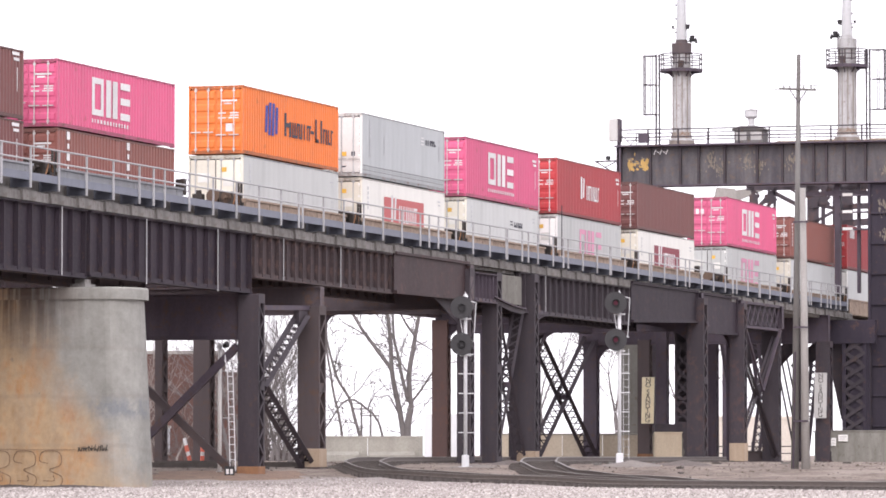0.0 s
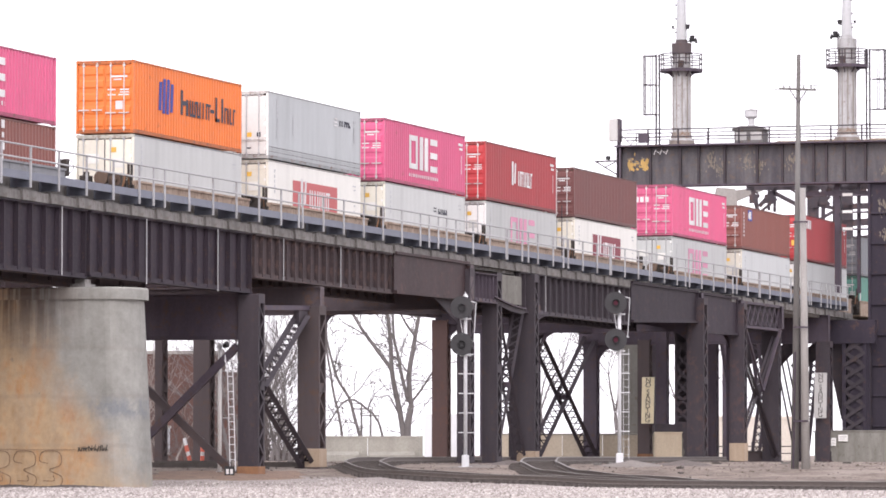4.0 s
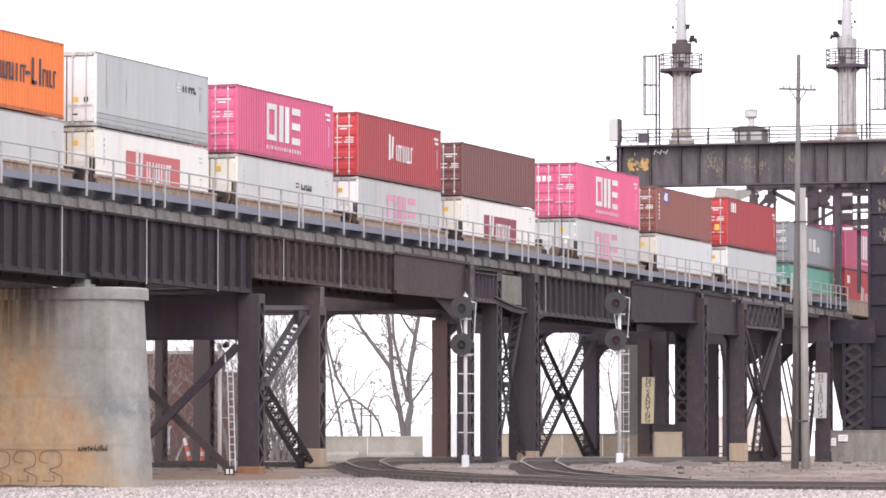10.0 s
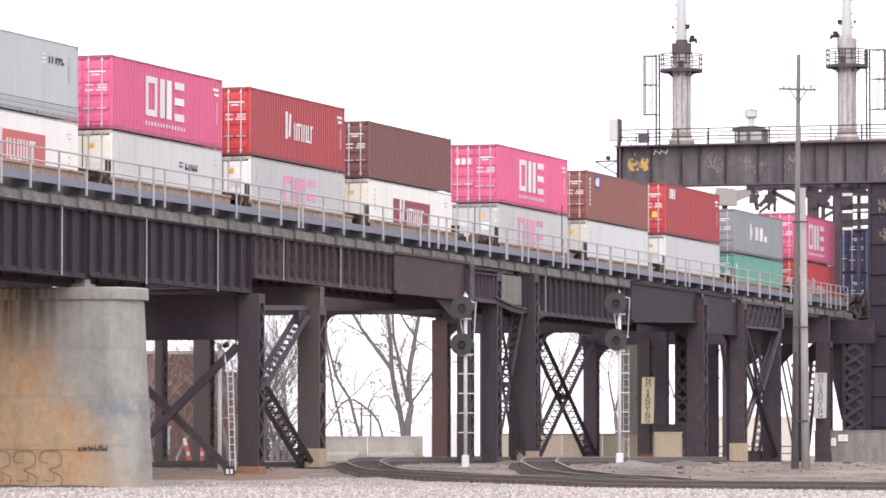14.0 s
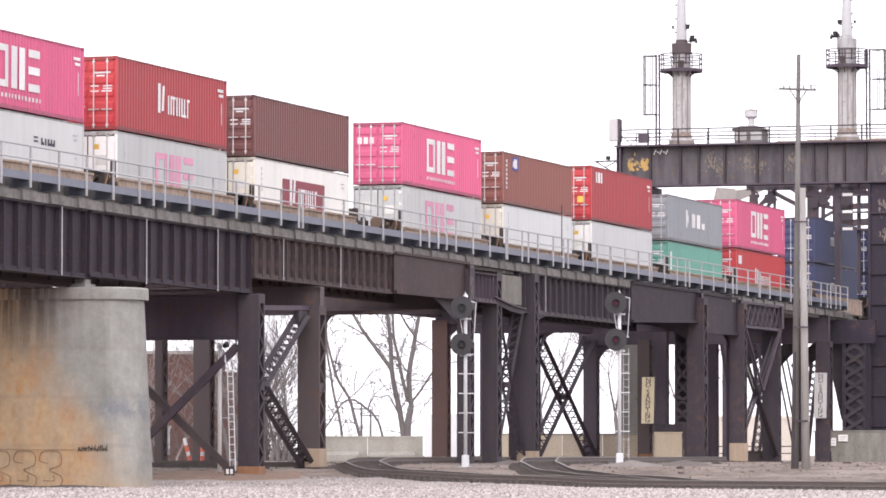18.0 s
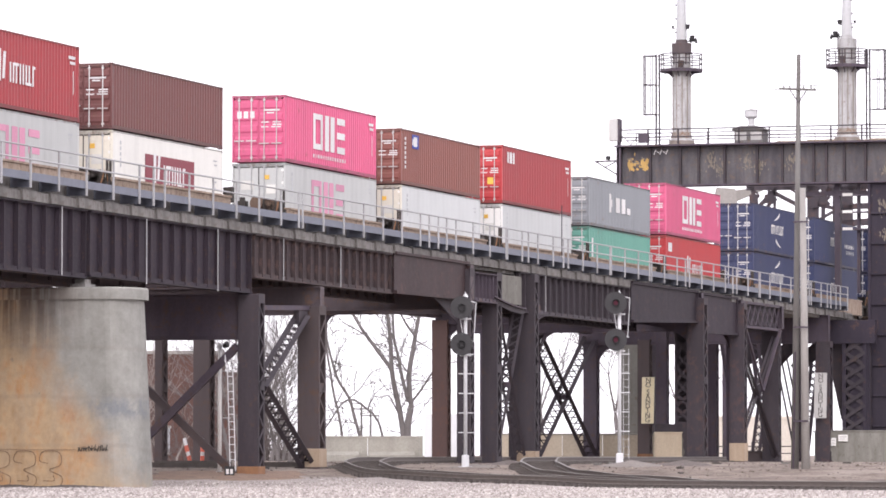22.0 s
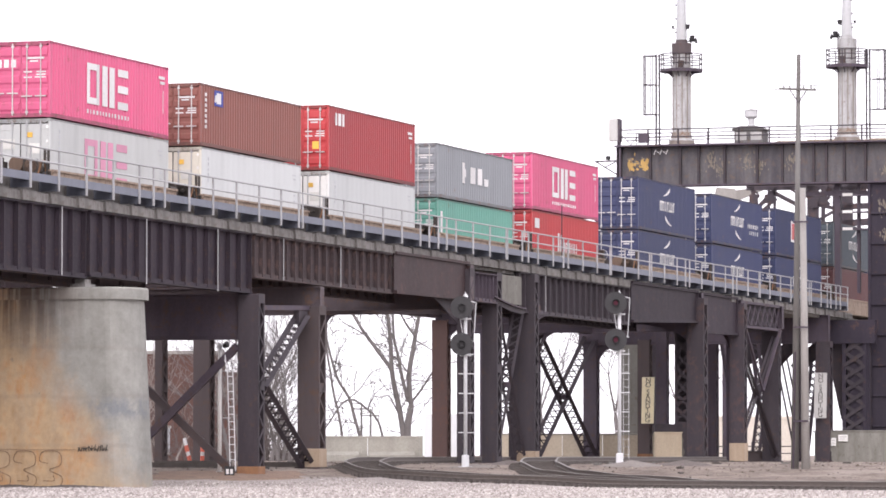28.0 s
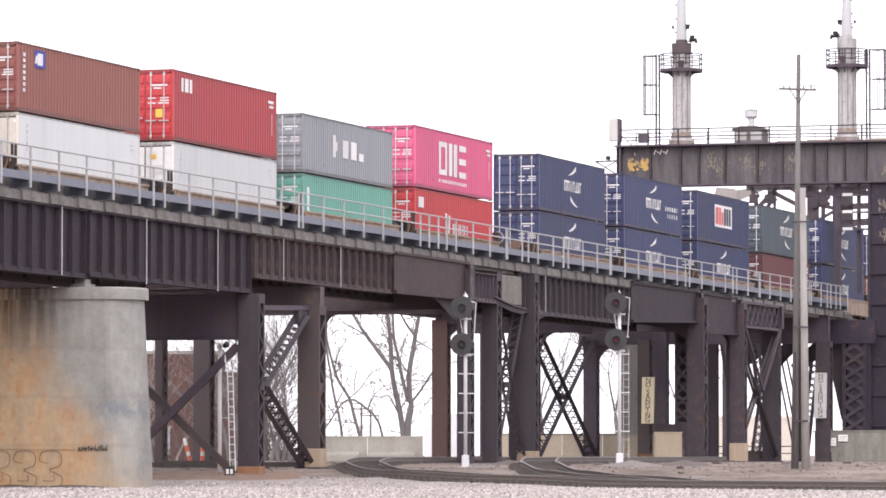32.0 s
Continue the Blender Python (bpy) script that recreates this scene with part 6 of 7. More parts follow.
def ballast_heap(l, d, r, h, label, material=None):
    x, y = spot(l, d)
    f = Form()
    rr = random.Random(int(l * 10))
    n, m = 18, 6
    f.v.append((x, y, ground_z(x, y) + h))
    for j in range(1, m + 1):
        for i in range(n):
            a = 2 * math.pi * i / n
            q = r * j / m * (1 + rr.uniform(-0.08, 0.08))
            px, py = x + q * math.cos(a), y + q * math.sin(a) * 0.8
            f.v.append((px, py, ground_z(px, py) + h * (1 - j / m) ** 1.2 - (0.05 if j == m else 0) + rr.uniform(-0.02, 0.02)))
    for i in range(n):
        f.f.append((0, 1 + i, 1 + (i + 1) % n))
        for j in range(m - 1):
            a, b = 1 + j * n, 1 + (j + 1) * n
            f.f.append((a + i, b + i, b + (i + 1) % n, a + (i + 1) % n))
    ob = part("gravel_mound", f, material or HEAP, smooth=True)
    tagged(ob, label, "mound")


HEAP = worn("pale loose gravel", (0.27, 0.24, 0.22), (0.14, 0.12, 0.11), 0.7, 6.0, 0.95, streak=False, relief=0.9)
ballast_heap(8.3, 200.6, 1.9, 0.26, "low heap of pale gravel round the signal base")
RUBBLE = worn("dark broken rubble", (0.15, 0.125, 0.115), (0.07, 0.056, 0.052), 0.8, 7.0, 0.95, streak=False, relief=1.0)


def earth_strip(l0, l1, d0, d1, slope, high, material, label):
    """Low bank of bare earth; slope pushes its far end along the line of sight."""
    f = Form()
    nx, ny = 60, 14
    for i in range(nx + 1):
        for j in range(ny + 1):
            l = l0 + (l1 - l0) * i / nx
            x, y = spot(l, d0 + (d1 - d0) * j / ny + slope * (l - l0))
            e = math.sin(math.pi * j / ny) * min(1, i / 6, (nx - i) / 10)
            f.v.append((x, y, ground_z(x, y) - 0.06 + e * (high + 0.6 * high * noise.noise((x * 0.7, y * 0.7, 3)) + 0.2 * high * noise.noise((x * 4, y * 4, 9)))))
    for i in range(nx):
        for j in range(ny):
            a = i * (ny + 1) + j
            f.f.append((a, a + ny + 1, a + ny + 2, a + 1))
    tagged(part("earth_bank", f, material, smooth=True), label, "earth")


TANDIRT = worn("tan bare earth", (0.29, 0.195, 0.14), (0.16, 0.10, 0.078), 0.8, 1.6, 0.95, streak=False, rust=(0.11, 0.09, 0.075), rust_at=0.60, relief=0.8)
earth_strip(-12.4, -5.2, 182.0, 194.0, 0, 0.16, TANDIRT, "low bank of tan bare earth round the column feet")
earth_strip(-19.0, -11.4, 169.0, 171.8, -0.32, 0.15, RUBBLE, "strip of dark soil and rubble along the pier foot")
ballast_heap(1.4, 198.6, 1.5, 0.14, "low heap of dark gravel by the signal base")
ballast_heap(10.7, 202, 1.7, 0.24, "low heap of dark rubble near the signal", RUBBLE)
ballast_heap(3.0, 203, 1.6, 0.2, "low heap of dark rubble between the tracks", RUBBLE)


def utility_poles():
    x, y = spot(15.15, 195)
    z = ground_z(x, y) - 0.4
    t = thing("utility_pole", x, y, 0, "tall weathered wooden utility pole with a thin crossarm", "utility pole", rz=math.degrees(math.atan2(SIDE.y, SIDE.x)))
    part("pole", Form().tube((-0.12, 0, z), (0.1, 0, 18.75), 0.17, 0.085, 12), TIMBER, t, smooth=True)
    a = part("crossarm", Form().beam((-0.75, -0.1, 17.27), (0.82, -0.1, 17.22), 0.10, 0.09), TIMBER, t)
    for u in (-0.55, -0.3, 0.3, 0.62):
        part("insulator", Form().lathe((u, -0.1, 17.28), [(0.02, 0), (0.05, 0.05), (0.05, 0.12), (0.02, 0.15)], 8), GALV, a)
    part("arm_brace", Form().beam((-0.28, -0.12, 17.2), (0.06, -0.12, 16.7), 0.02, 0.05).beam((0.42, -0.12, 17.2), (0.1, -0.12, 16.7), 0.02, 0.05), STEEL, a)
    part("wire", Form().tube((0.72, -0.1, 17.3), (1.15, -0.3, 17.1), 0.02, 0.02, 4).tube((-0.65, -0.1, 17.25), (-1.2, -0.3, 17.22), 0.02, 0.02, 4).tube((0.2, 0, 17.45), (0.9, -0.2, 17.4), 0.02, 0.02, 4), GALV, a)
    part("conduit", Form().tube((-0.2, -0.16, z), (-0.1, -0.16, 6), 0.04, 0.04, 6), STEEL, t)
    x, y = spot(15.42, 194.6)
    t = thing("utility_pole", x, y, 0, "stout silver-grey wooden pole stub lashed beside a taller pole", "utility pole", rz=math.degrees(math.atan2(SIDE.y, SIDE.x)))
    part("pole", Form().tube((0.05, 0, z), (-0.05, 0, 13.0), 0.19, 0.13, 12), POLE_GREY, t, smooth=True)
    for zz in (3.0, 7.0, 11.5):
        part("band", Form().tube((-0.15, 0, zz), (-0.15, 0, zz + 0.07), 0.33, 0.33, 12, False), STEEL, t)


utility_poles()


def text_mesh(words, size):
    cu = bpy.data.curves.new("lettering", 'FONT')
    cu.body, cu.size, cu.align_x, cu.align_y, cu.extrude = words, size, 'CENTER', 'CENTER', 0.004
    ob = bpy.data.objects.new("lettering", cu)
    scene.collection.objects.link(ob)
    me = bpy.data.meshes.new_from_object(ob)
    bpy.data.objects.remove(ob)
    me.name = "lettering"
    return me


def upright_sign(l, d, z0, z1, w, material, lean, label):
    x, y = spot(l, d)
    t = thing("warning_sign", x, y, z0, label, "sign", "column signs", rz=math.degrees(math.atan2(SIDE.y, SIDE.x)))
    h = z1 - z0
    part("board", Form().hexa([(-w / 2, -0.02, 0), (w / 2, -0.02, 0), (w / 2, 0.02, 0), (-w / 2, 0.02, 0), (-w / 2 + lean, -0.02, h), (w / 2 + lean, -0.02, h), (w / 2 + lean, 0.02, h), (-w / 2 + lean, 0.02, h)]), material, t)
    part("fixing", Form().box(-0.1, 0.1, 0.02, 0.9, h * 0.3, h * 0.3 + 0.1).box(-0.1, 0.1, 0.02, 0.9, h * 0.75, h * 0.75 + 0.1), STEEL, t)
    word = "NO SANDING"
    step = h * 0.96 / 9.5
    for k, ch in enumerate(word):
        if ch != " ":
            o = part("letter", text_mesh(ch, step * 1.5), INK, t, at=(lean * (1 - (k + 0.5) / 10), -0.03, h * 0.98 - (k + 0.5 - 0.5 * (k > 2)) * step))
            o.rotation_euler = (math.pi / 2, 0, 0)


upright_sign(12.98, 289.6, 3.58, 6.52, 0.79, SIGNW, 0.06, "tall cream sign with stacked dark letters on a rusty column")
upright_sign(23.65, 286.1, 3.90, 6.74, 0.78, SIGNG, 0.05, "tall grey sign with stacked dark letters on a column")


BRIGHT = worn("bright white enamel", (0.84, 0.83, 0.82), (0.66, 0.64, 0.61), 0.3, 1.2, 0.45, grain=0.12)
TRAILW = worn("clean white paint", (0.72, 0.73, 0.75), (0.58, 0.58, 0.59), 0.3, 1.0, 0.4, grain=0.1)


def access_mast():
    x, y = spot(-9.32, 190.6)
    z = ground_z(x, y)
    rz = math.degrees(math.atan2(SIDE.y, SIDE.x))
    t = thing("white_mast", x, y, z, "slim white steel mast standing behind the first column", "mast", rz=rz)
    part("tube", Form().tube((0, 0, 0), (0, 0, 5.45), 0.085, 0.08, 12), BRIGHT, t, smooth=True)
    part("foot", Form().box(-0.13, 0.13, -0.13, 0.13, -0.1, 0.1), WHITE, t)
    part("arm", Form().box(0.0, 0.62, -0.03, 0.03, 4.25, 4.29).box(0.0, 0.45, -0.03, 0.03, 2.3, 2.34).box(-0.12, 0.0, -0.03, 0.03, 4.22, 4.26), GALV, t)
    part("hood", Form().beam((-0.16, 0, 4.9), (-0.1, 0, 5.3), 0.03, 0.03).beam((-0.16, 0, 5.3), (0.1, 0, 5.3), 0.03, 0.03), GALV, t)
    part("lamp_head", Form().tube((0.15, 0, 5.3), (0.32, -0.1, 5.4), 0.09, 0.14, 10), BLACK, t)
    x, y = spot(-8.66, 187.0)
    z = ground_z(x, y)
    lad = thing("ladder", x, y, z + 0.1, "narrow white steel ladder standing against the dark column", "ladder", rz=rz)
    for s in (-0.11, 0.11):
        part("stile", Form().beam((s + 0.06, 0, 0.15), (s - 0.06, 0, 4.2), 0.026, 0.035), TRAILW, lad)
    part("stile_top", Form().beam((0.05, 0, 4.2), (0.2, 0, 4.95), 0.026, 0.03).beam((-0.17, 0, 4.2), (-0.28, 0, 4.9), 0.026, 0.03).beam((0.2, 0, 4.2), (0.2, 0, 4.95), 0.02, 0.02).beam((-0.05, 0, 4.2), (-0.3, 0, 4.7), 0.02, 0.02), TRAILW, lad)
    rung = Form().box(-0.11, 0.11, -0.012, 0.012, 0, 0.025).mesh("rung")
    for k in range(13):
        part("rung", rung, TRAILW, lad, at=(0.055 - 0.12 * (k * 0.31) / 4.05, 0, 0.3 + k * 0.31))
    x, y = spot(-8.72, 186.6)
    z = ground_z(x, y)
    pl = thing("marker_plate", x, y, z - 0.04, "small dark plate with two white bars at the column foot", "plate", rz=rz)
    part("plate", Form().box(-0.2, 0.2, -0.02, 0.02, 0.02, 0.5), BLACK, pl)
    part("bars", Form().box(-0.14, -0.03, -0.03, -0.02, 0.18, 0.38).box(0.03, 0.14, -0.03, -0.02, 0.18, 0.38), MARK_W, pl)


access_mast()


# ---- tracks on the ground ----
def smooth_path(pts, step=0.5):
    out = []
    p = [Vector(q) for q in pts]
    p = [p[0] * 2 - p[1]] + p + [p[-1] * 2 - p[-2]]
    for i in range(1, len(p) - 2):
        n = max(2, int((p[i + 1] - p[i]).length / step))
        for k in range(n):
            t = k / n
            out.append(0.5 * (2 * p[i] + (p[i + 1] - p[i - 1]) * t + (2 * p[i - 1] - 5 * p[i] + 4 * p[i + 1] - p[i + 2]) * t * t + (3 * p[i] - p[i - 1] - 3 * p[i + 1] + p[i + 2]) * t ** 3))
    out.append(p[-2])
    return out


def ground_track(pts, label, ties_n=300, low=0.0):
    path = [Vector(spot(*q)) for q in smooth_path(pts)]
    t = thing("ground_track", 0, 0, 0, label, "track", kind="structure")
    nrm = []
    for i in range(len(path)):
        a, b = path[max(0, i - 1)], path[min(len(path) - 1, i + 1)]
        v = (b - a).normalized()
        nrm.append(Vector((-v.y, v.x)))
    prof = [(-0.07, 0.0), (0.07, 0.0), (0.07, 0.02), (0.012, 0.04), (0.012, 0.13), (0.036, 0.14), (0.036, 0.18), (-0.036, 0.18), (-0.036, 0.14), (-0.012, 0.13), (-0.012, 0.04), (-0.07, 0.02)]
    for off in (-0.7525, 0.7525):
        f = Form()
        for c, nv in zip(path, nrm):
            zz = ground_z(*c) + 0.13 + low
            for u, w in prof:
                q = c + nv * (off + u)
                f.v.append((q.x, q.y, zz + w))
        m = len(prof)
        for i in range(len(path) - 1):
            for j in range(m):
                f.f.append((i * m + j, i * m + (j + 1) % m, (i + 1) * m + (j + 1) % m, (i + 1) * m + j))
        part("rail", f, RAILR, t)
        f = Form()
        for c, nv in zip(path, nrm):
            zz = ground_z(*c) + 0.13 + low
            for u, w in ((-0.037, 0.165), (-0.037, 0.184), (0.037, 0.184), (0.037, 0.165)):
                q = c + nv * (off + u)
                f.v.append((q.x, q.y, zz + w))
        for i in range(len(path) - 1):
            for j in range(3):
                f.f.append((i * 4 + j, i * 4 + j + 1, i * 4 + j + 5, i * 4 + j + 4))
        part("running_surface", f, RAILM, t)
    tie = Form().box(-0.11, 0.11, -1.28, 1.28, -0.12, 0.10 + low).box(-0.09, 0.09, -0.92, -0.6, 0.10 + low, 0.133 + low).box(-0.09, 0.09, 0.6, 0.92, 0.10 + low, 0.133 + low).mesh("tie")
    run, made = 0.0, 0
    for i in range(1, len(path)):
        run += (path[i] - path[i - 1]).length
        if run > 0.56 and made < ties_n:
            run -= 0.56
            made += 1
            o = part("tie", tie, TIE, t, at=(path[i].x, path[i].y, ground_z(*path[i])))
            o.rotation_euler = (0, 0, math.atan2(nrm[i].y, nrm[i].x) - math.pi / 2)
    return path, nrm


ground_track([(32, 118), (24, 134), (19.7, 142.6), (15.7, 150.6), (11.3, 159.6), (5.75, 174.0), (2.0, 180.5), (-1.0, 185.5), (-2.7, 190), (-3.4, 195), (-3.3, 201), (-2.4, 209), (-0.2, 222), (4.0, 240), (10, 262), (20, 290)], "curved railway track with worn rails passing under the viaduct")
ground_track([(10.2, 163), (8.5, 174.5), (6.8, 180), (5.2, 186), (4.3, 192), (4.15, 198), (5.0, 208), (8.6, 224), (12, 245), (15.5, 262)], "branch track with a tight curve beside the signals", 190, -0.007)


def stones():
    rr = random.Random(3)
    f = Form()
    base = [(1, 0, 0), (-1, 0, 0), (0, 1, 0), (0, -1, 0), (0, 0, 1), (0, 0, -1)]
    tri = [(0, 2, 4), (2, 1, 4), (1, 3, 4), (3, 0, 4), (2, 0, 5), (1, 2, 5), (3, 1, 5), (0, 3, 5)]
    for _ in range(36000):
        d = 104 + 82 * rr.random() ** 0.8
        half = 784 / 8071 * d + 2
        l = rr.uniform(-half, half)
        if (d > 180.5 and l < -5) or (d > 184 and l <= -3) or (d > 178.5 and l > -3) or (d + 2.05 * l > 181.5 and rr.random() > 0.06):
            continue
        x, y = spot(l, d)
        s = rr.uniform(0.018, 0.055)
        z = ground_z(x, y) + s * 0.3
        k = len(f.v)
        a = rr.uniform(0, 6.28)
        ca, sa = math.cos(a), math.sin(a)
        for bx, by, bz in base:
            jx, jy, jz = bx * s * rr.uniform(0.7, 1.4), by * s * rr.uniform(0.7, 1.3), bz * s * rr.uniform(0.6, 1.0)
            f.v.append((x + jx * ca - jy * sa, y + jx * sa + jy * ca, z + jz))
        f.f += [(k + i, k + j, k + m) for i, j, m in tri]
    me = bpy.data.meshes.new("gravel_stones")
    me.from_pydata(f.v, [], f.f)
    ob = new("gravel_stones", me)
    me.materials.append(STONES)
    tagged(ob, "loose pale pink-grey gravel stones", "gravel", kind="stuff")


def stone_material():
    m, n, l, b = nodes_of("crushed stone")
    g = n.new("ShaderNodeNewGeometry")
    c = ramp(n, l, g.outputs["Random Per Island"], [(0.0, (0.20, 0.176, 0.163)), (0.3, (0.32, 0.283, 0.267)), (0.7, (0.42, 0.379, 0.36)), (1.0, (0.58, 0.54, 0.515))])
    l.new(c, b.inputs["Base Color"])
    b.inputs["Roughness"].default_value = 0.9
    return m


STONES = stone_material()
stones()


def clods():
    rr = random.Random(17)
    f = Form()
    base = [(1, 0, 0), (-1, 0, 0), (0, 1, 0), (0, -1, 0), (0, 0, 1), (0, 0, -1)]
    tri = [(0, 2, 4), (2, 1, 4), (1, 3, 4), (3, 0, 4), (2, 0, 5), (1, 2, 5), (3, 1, 5), (0, 3, 5)]
    for _ in range(6500):
        d = 185 + 70 * rr.random() ** 1.5
        half = 784 / 8071 * d + 2
        l = rr.uniform(-half, half)
        x, y = spot(l, d)
        if noise.noise((x * 0.25, y * 0.25, 7)) < rr.uniform(-0.5, 0.3):
            continue
        s = rr.uniform(0.015, 0.05) if rr.random() < 0.95 else rr.uniform(0.05, 0.11)
        z = ground_z(x, y) + s * 0.2
        k = len(f.v)
        for bx, by, bz in base:
            f.v.append((x + bx * s * rr.uniform(0.7, 1.4), y + by * s * rr.uniform(0.7, 1.4), z + bz * s * rr.uniform(0.5, 1.1)))
        f.f += [(k + i, k + j, k + m) for i, j, m in tri]
    me = bpy.data.meshes.new("dirt_clods")
    me.from_pydata(f.v, [], f.f)
    ob = new("dirt_clods", me)
    m, n, l, b = nodes_of("dirt clods")
    g = n.new("ShaderNodeNewGeometry")
    l.new(ramp(n, l, g.outputs["Random Per Island"], [(0.0, (0.06, 0.047, 0.04)), (0.5, (0.16, 0.128, 0.108)), (1.0, (0.34, 0.29, 0.25))]), b.inputs["Base Color"])
    b.inputs["Roughness"].default_value = 0.95
    me.materials.append(m)
    tagged(ob, "scattered clods of brown dirt and stones", "dirt", kind="stuff")


clods()


# ---- beyond the viaduct ----
RZ = math.degrees(math.atan2(SIDE.y, SIDE.x))


def concrete_wall(l0, l1, d, z1, panels, label, thick=0.35, ledge=True, material=None):
    x, y = spot((l0 + l1) / 2, d)
    z = ground_z(x, y)
    t = thing("flood_wall", x, y, z, label, "wall", kind="structure", rz=RZ)
    w, h = l1 - l0, z1 - z
    for k in range(panels):
        a = -w / 2 + w * k / panels
        part("panel", Form().box(a + 0.012, a + w / panels - 0.012, -thick / 2, thick / 2, -0.4, h - 0.08), material or WALLC, t)
        if ledge:
            part("footing", Form().prism([(-thick / 2 - 0.6, -0.4), (-thick / 2, -0.4), (-thick / 2, 0.66), (-thick / 2 - 0.6, 0.42)], 'x', a + 0.1, a + w / panels - 0.55), WALLC, t)
    part("coping", Form().box(-w / 2, w / 2, -thick / 2 - 0.05, thick / 2 + 0.05, h - 0.08, h + 0.02), WALLC, t)


WALLC = worn("tan-grey wall concrete", (0.40, 0.385, 0.34), (0.26, 0.24, 0.21), 0.7, 0.8, 0.9)
WALLY = worn("yellowed wall concrete", (0.54, 0.47, 0.37), (0.40, 0.32, 0.23), 0.6, 0.8, 0.9)
concrete_wall(-8.6, -1.3, 300, 2.80, 2, "low tan-grey concrete flood wall with buttress panels")
concrete_wall(2.5, 15.5, 294.5, 2.95, 5, "low yellowed concrete flood wall behind the bracing", ledge=False, material=WALLY)


def leg_pier():
    x, y = spot(29.5, 287)
    t = thing("tower_pier", x, y, ground_z(x, y), "broad grey concrete pier under the portal leg", "pier", kind="structure", rz=RZ)
    part("block", Form().box(-5.4, 6, 0, 9, -0.6, 1.9), BLOCKC, t, soft=0.05)
    part("cap", Form().box(-5.5, 6.1, -0.06, 9.1, 1.9, 1.98), BLOCKC, t)
    for dx, z, w, h in ((-4.95, 1.0, 0.32, 0.5), (-4.35, 1.28, 0.6, 0.42)):
        s = thing("notice_plate", *spot(29.5 + dx, 286.9), ground_z(x, y) + z, "small white notice plate fixed to concrete", "sign", "notice plates", rz=RZ)
        part("plate", Form().box(-w / 2, w / 2, -0.02, 0.02, 0, h), WHITE, s)
        part("print_bar", Form().box(-w * 0.35, w * 0.35, -0.026, -0.02, h * 0.6, h * 0.75).box(-w * 0.35, w * 0.2, -0.026, -0.02, h * 0.3, h * 0.42), SIGNG, s)


leg_pier()


def trailer():
    x, y = spot(0.35, 296)
    t = thing("white_trailer", x, y, ground_z(x, y), "plain white box trailer parked behind the columns", "trailer", rz=RZ)
    part("box", Form().box(-1.55, 1.6, 0, 6, 0.25, 3.1), TRAILW, t)
    part("chassis", Form().box(-1.3, 1.35, 0.1, 5.8, 0.05, 0.25), STEEL, t)
    for u in (-1.2, 1.0):
        for v in (1.0, 4.8):
            part("wheel", Form().tube((u, v, 0.35), (u + 0.2, v, 0.35), 0.35, 0.35, 14), BLACK, t)


trailer()


def brick_house():
    d = 338
    x, y = spot(-19.5, d)
    t = thing("brick_building", x, y, ground_z(x, y), "old red-brown brick building behind the viaduct", "building", rz=RZ)
    part("wall", Form().box(-3.2, 3.0, 0, 8, -0.3, 7.9), BRICK, t)
    part("parapet", Form().box(-3.3, 3.1, -0.1, 8, 7.9, 8.15), CONCRETE, t)
    part("wing_wall", Form().box(3.0, 5.3, 1.0, 8, -0.3, 6.6).box(5.3, 6.25, 1.0, 8, -0.3, 5.6), BRICK, t)
    for u in (-1.2,):
        for z in (0.6,):
            w = part("window", Form().box(u - 0.5, u + 0.5, -0.05, 0.02, z, z + 1.8), CARGREY, t)
            part("sill", Form().box(u - 0.6, u + 0.6, -0.14, 0.0, z - 0.14, z), CONCRETE, w)
            part("lintel", Form().box(u - 0.6, u + 0.6, -0.08, 0.0, z + 1.8, z + 2.0), CONCRETE, w)
    rr = random.Random(2)
    m = Form().box(-0.1, 0.1, -0.012, 0.01, 0, 0.055).mesh("brick")
    for k in range(260):
        o = part("brick", m, BRICK, t, at=(-3.1 + rr.randrange(29) * 0.21, 0, 0.1 + rr.randrange(105) * 0.075))


brick_house()


# two taller striped channel posts near the building
def channel_post(l, d, lean):
    x, y = spot(l, d)
    t = thing("channel_post", x, y, ground_z(x, y), "orange and white reflective channel post", "traffic post", "traffic posts", rz=RZ)
    part("post", Form().tube((0, 0, 0), (lean, 0, 1.2), 0.10, 0.085, 10), MARK_W, t, smooth=True)
    for k in range(2):
        part("stripe", Form().tube((lean * (0.04 + k * 0.42), 0, 0.05 + k * 0.5), (lean * (0.3 + k * 0.42), 0, 0.36 + k * 0.5), 0.106, 0.10, 10), CORAL, t)
    part("foot", Form().box(-0.3, 0.3, -0.3, 0.3, -0.05, 0.08), BLACK, t)


CORAL = plain("faded coral plastic", (0.62, 0.14, 0.09), 0.5)
channel_post(-12.05, 218, -0.3)
channel_post(-11.55, 219, 0.03)


TWIG = worn("pale dry twigs", (0.25, 0.22, 0.205), (0.18, 0.155, 0.14), 0.6, 2.0, 0.95)


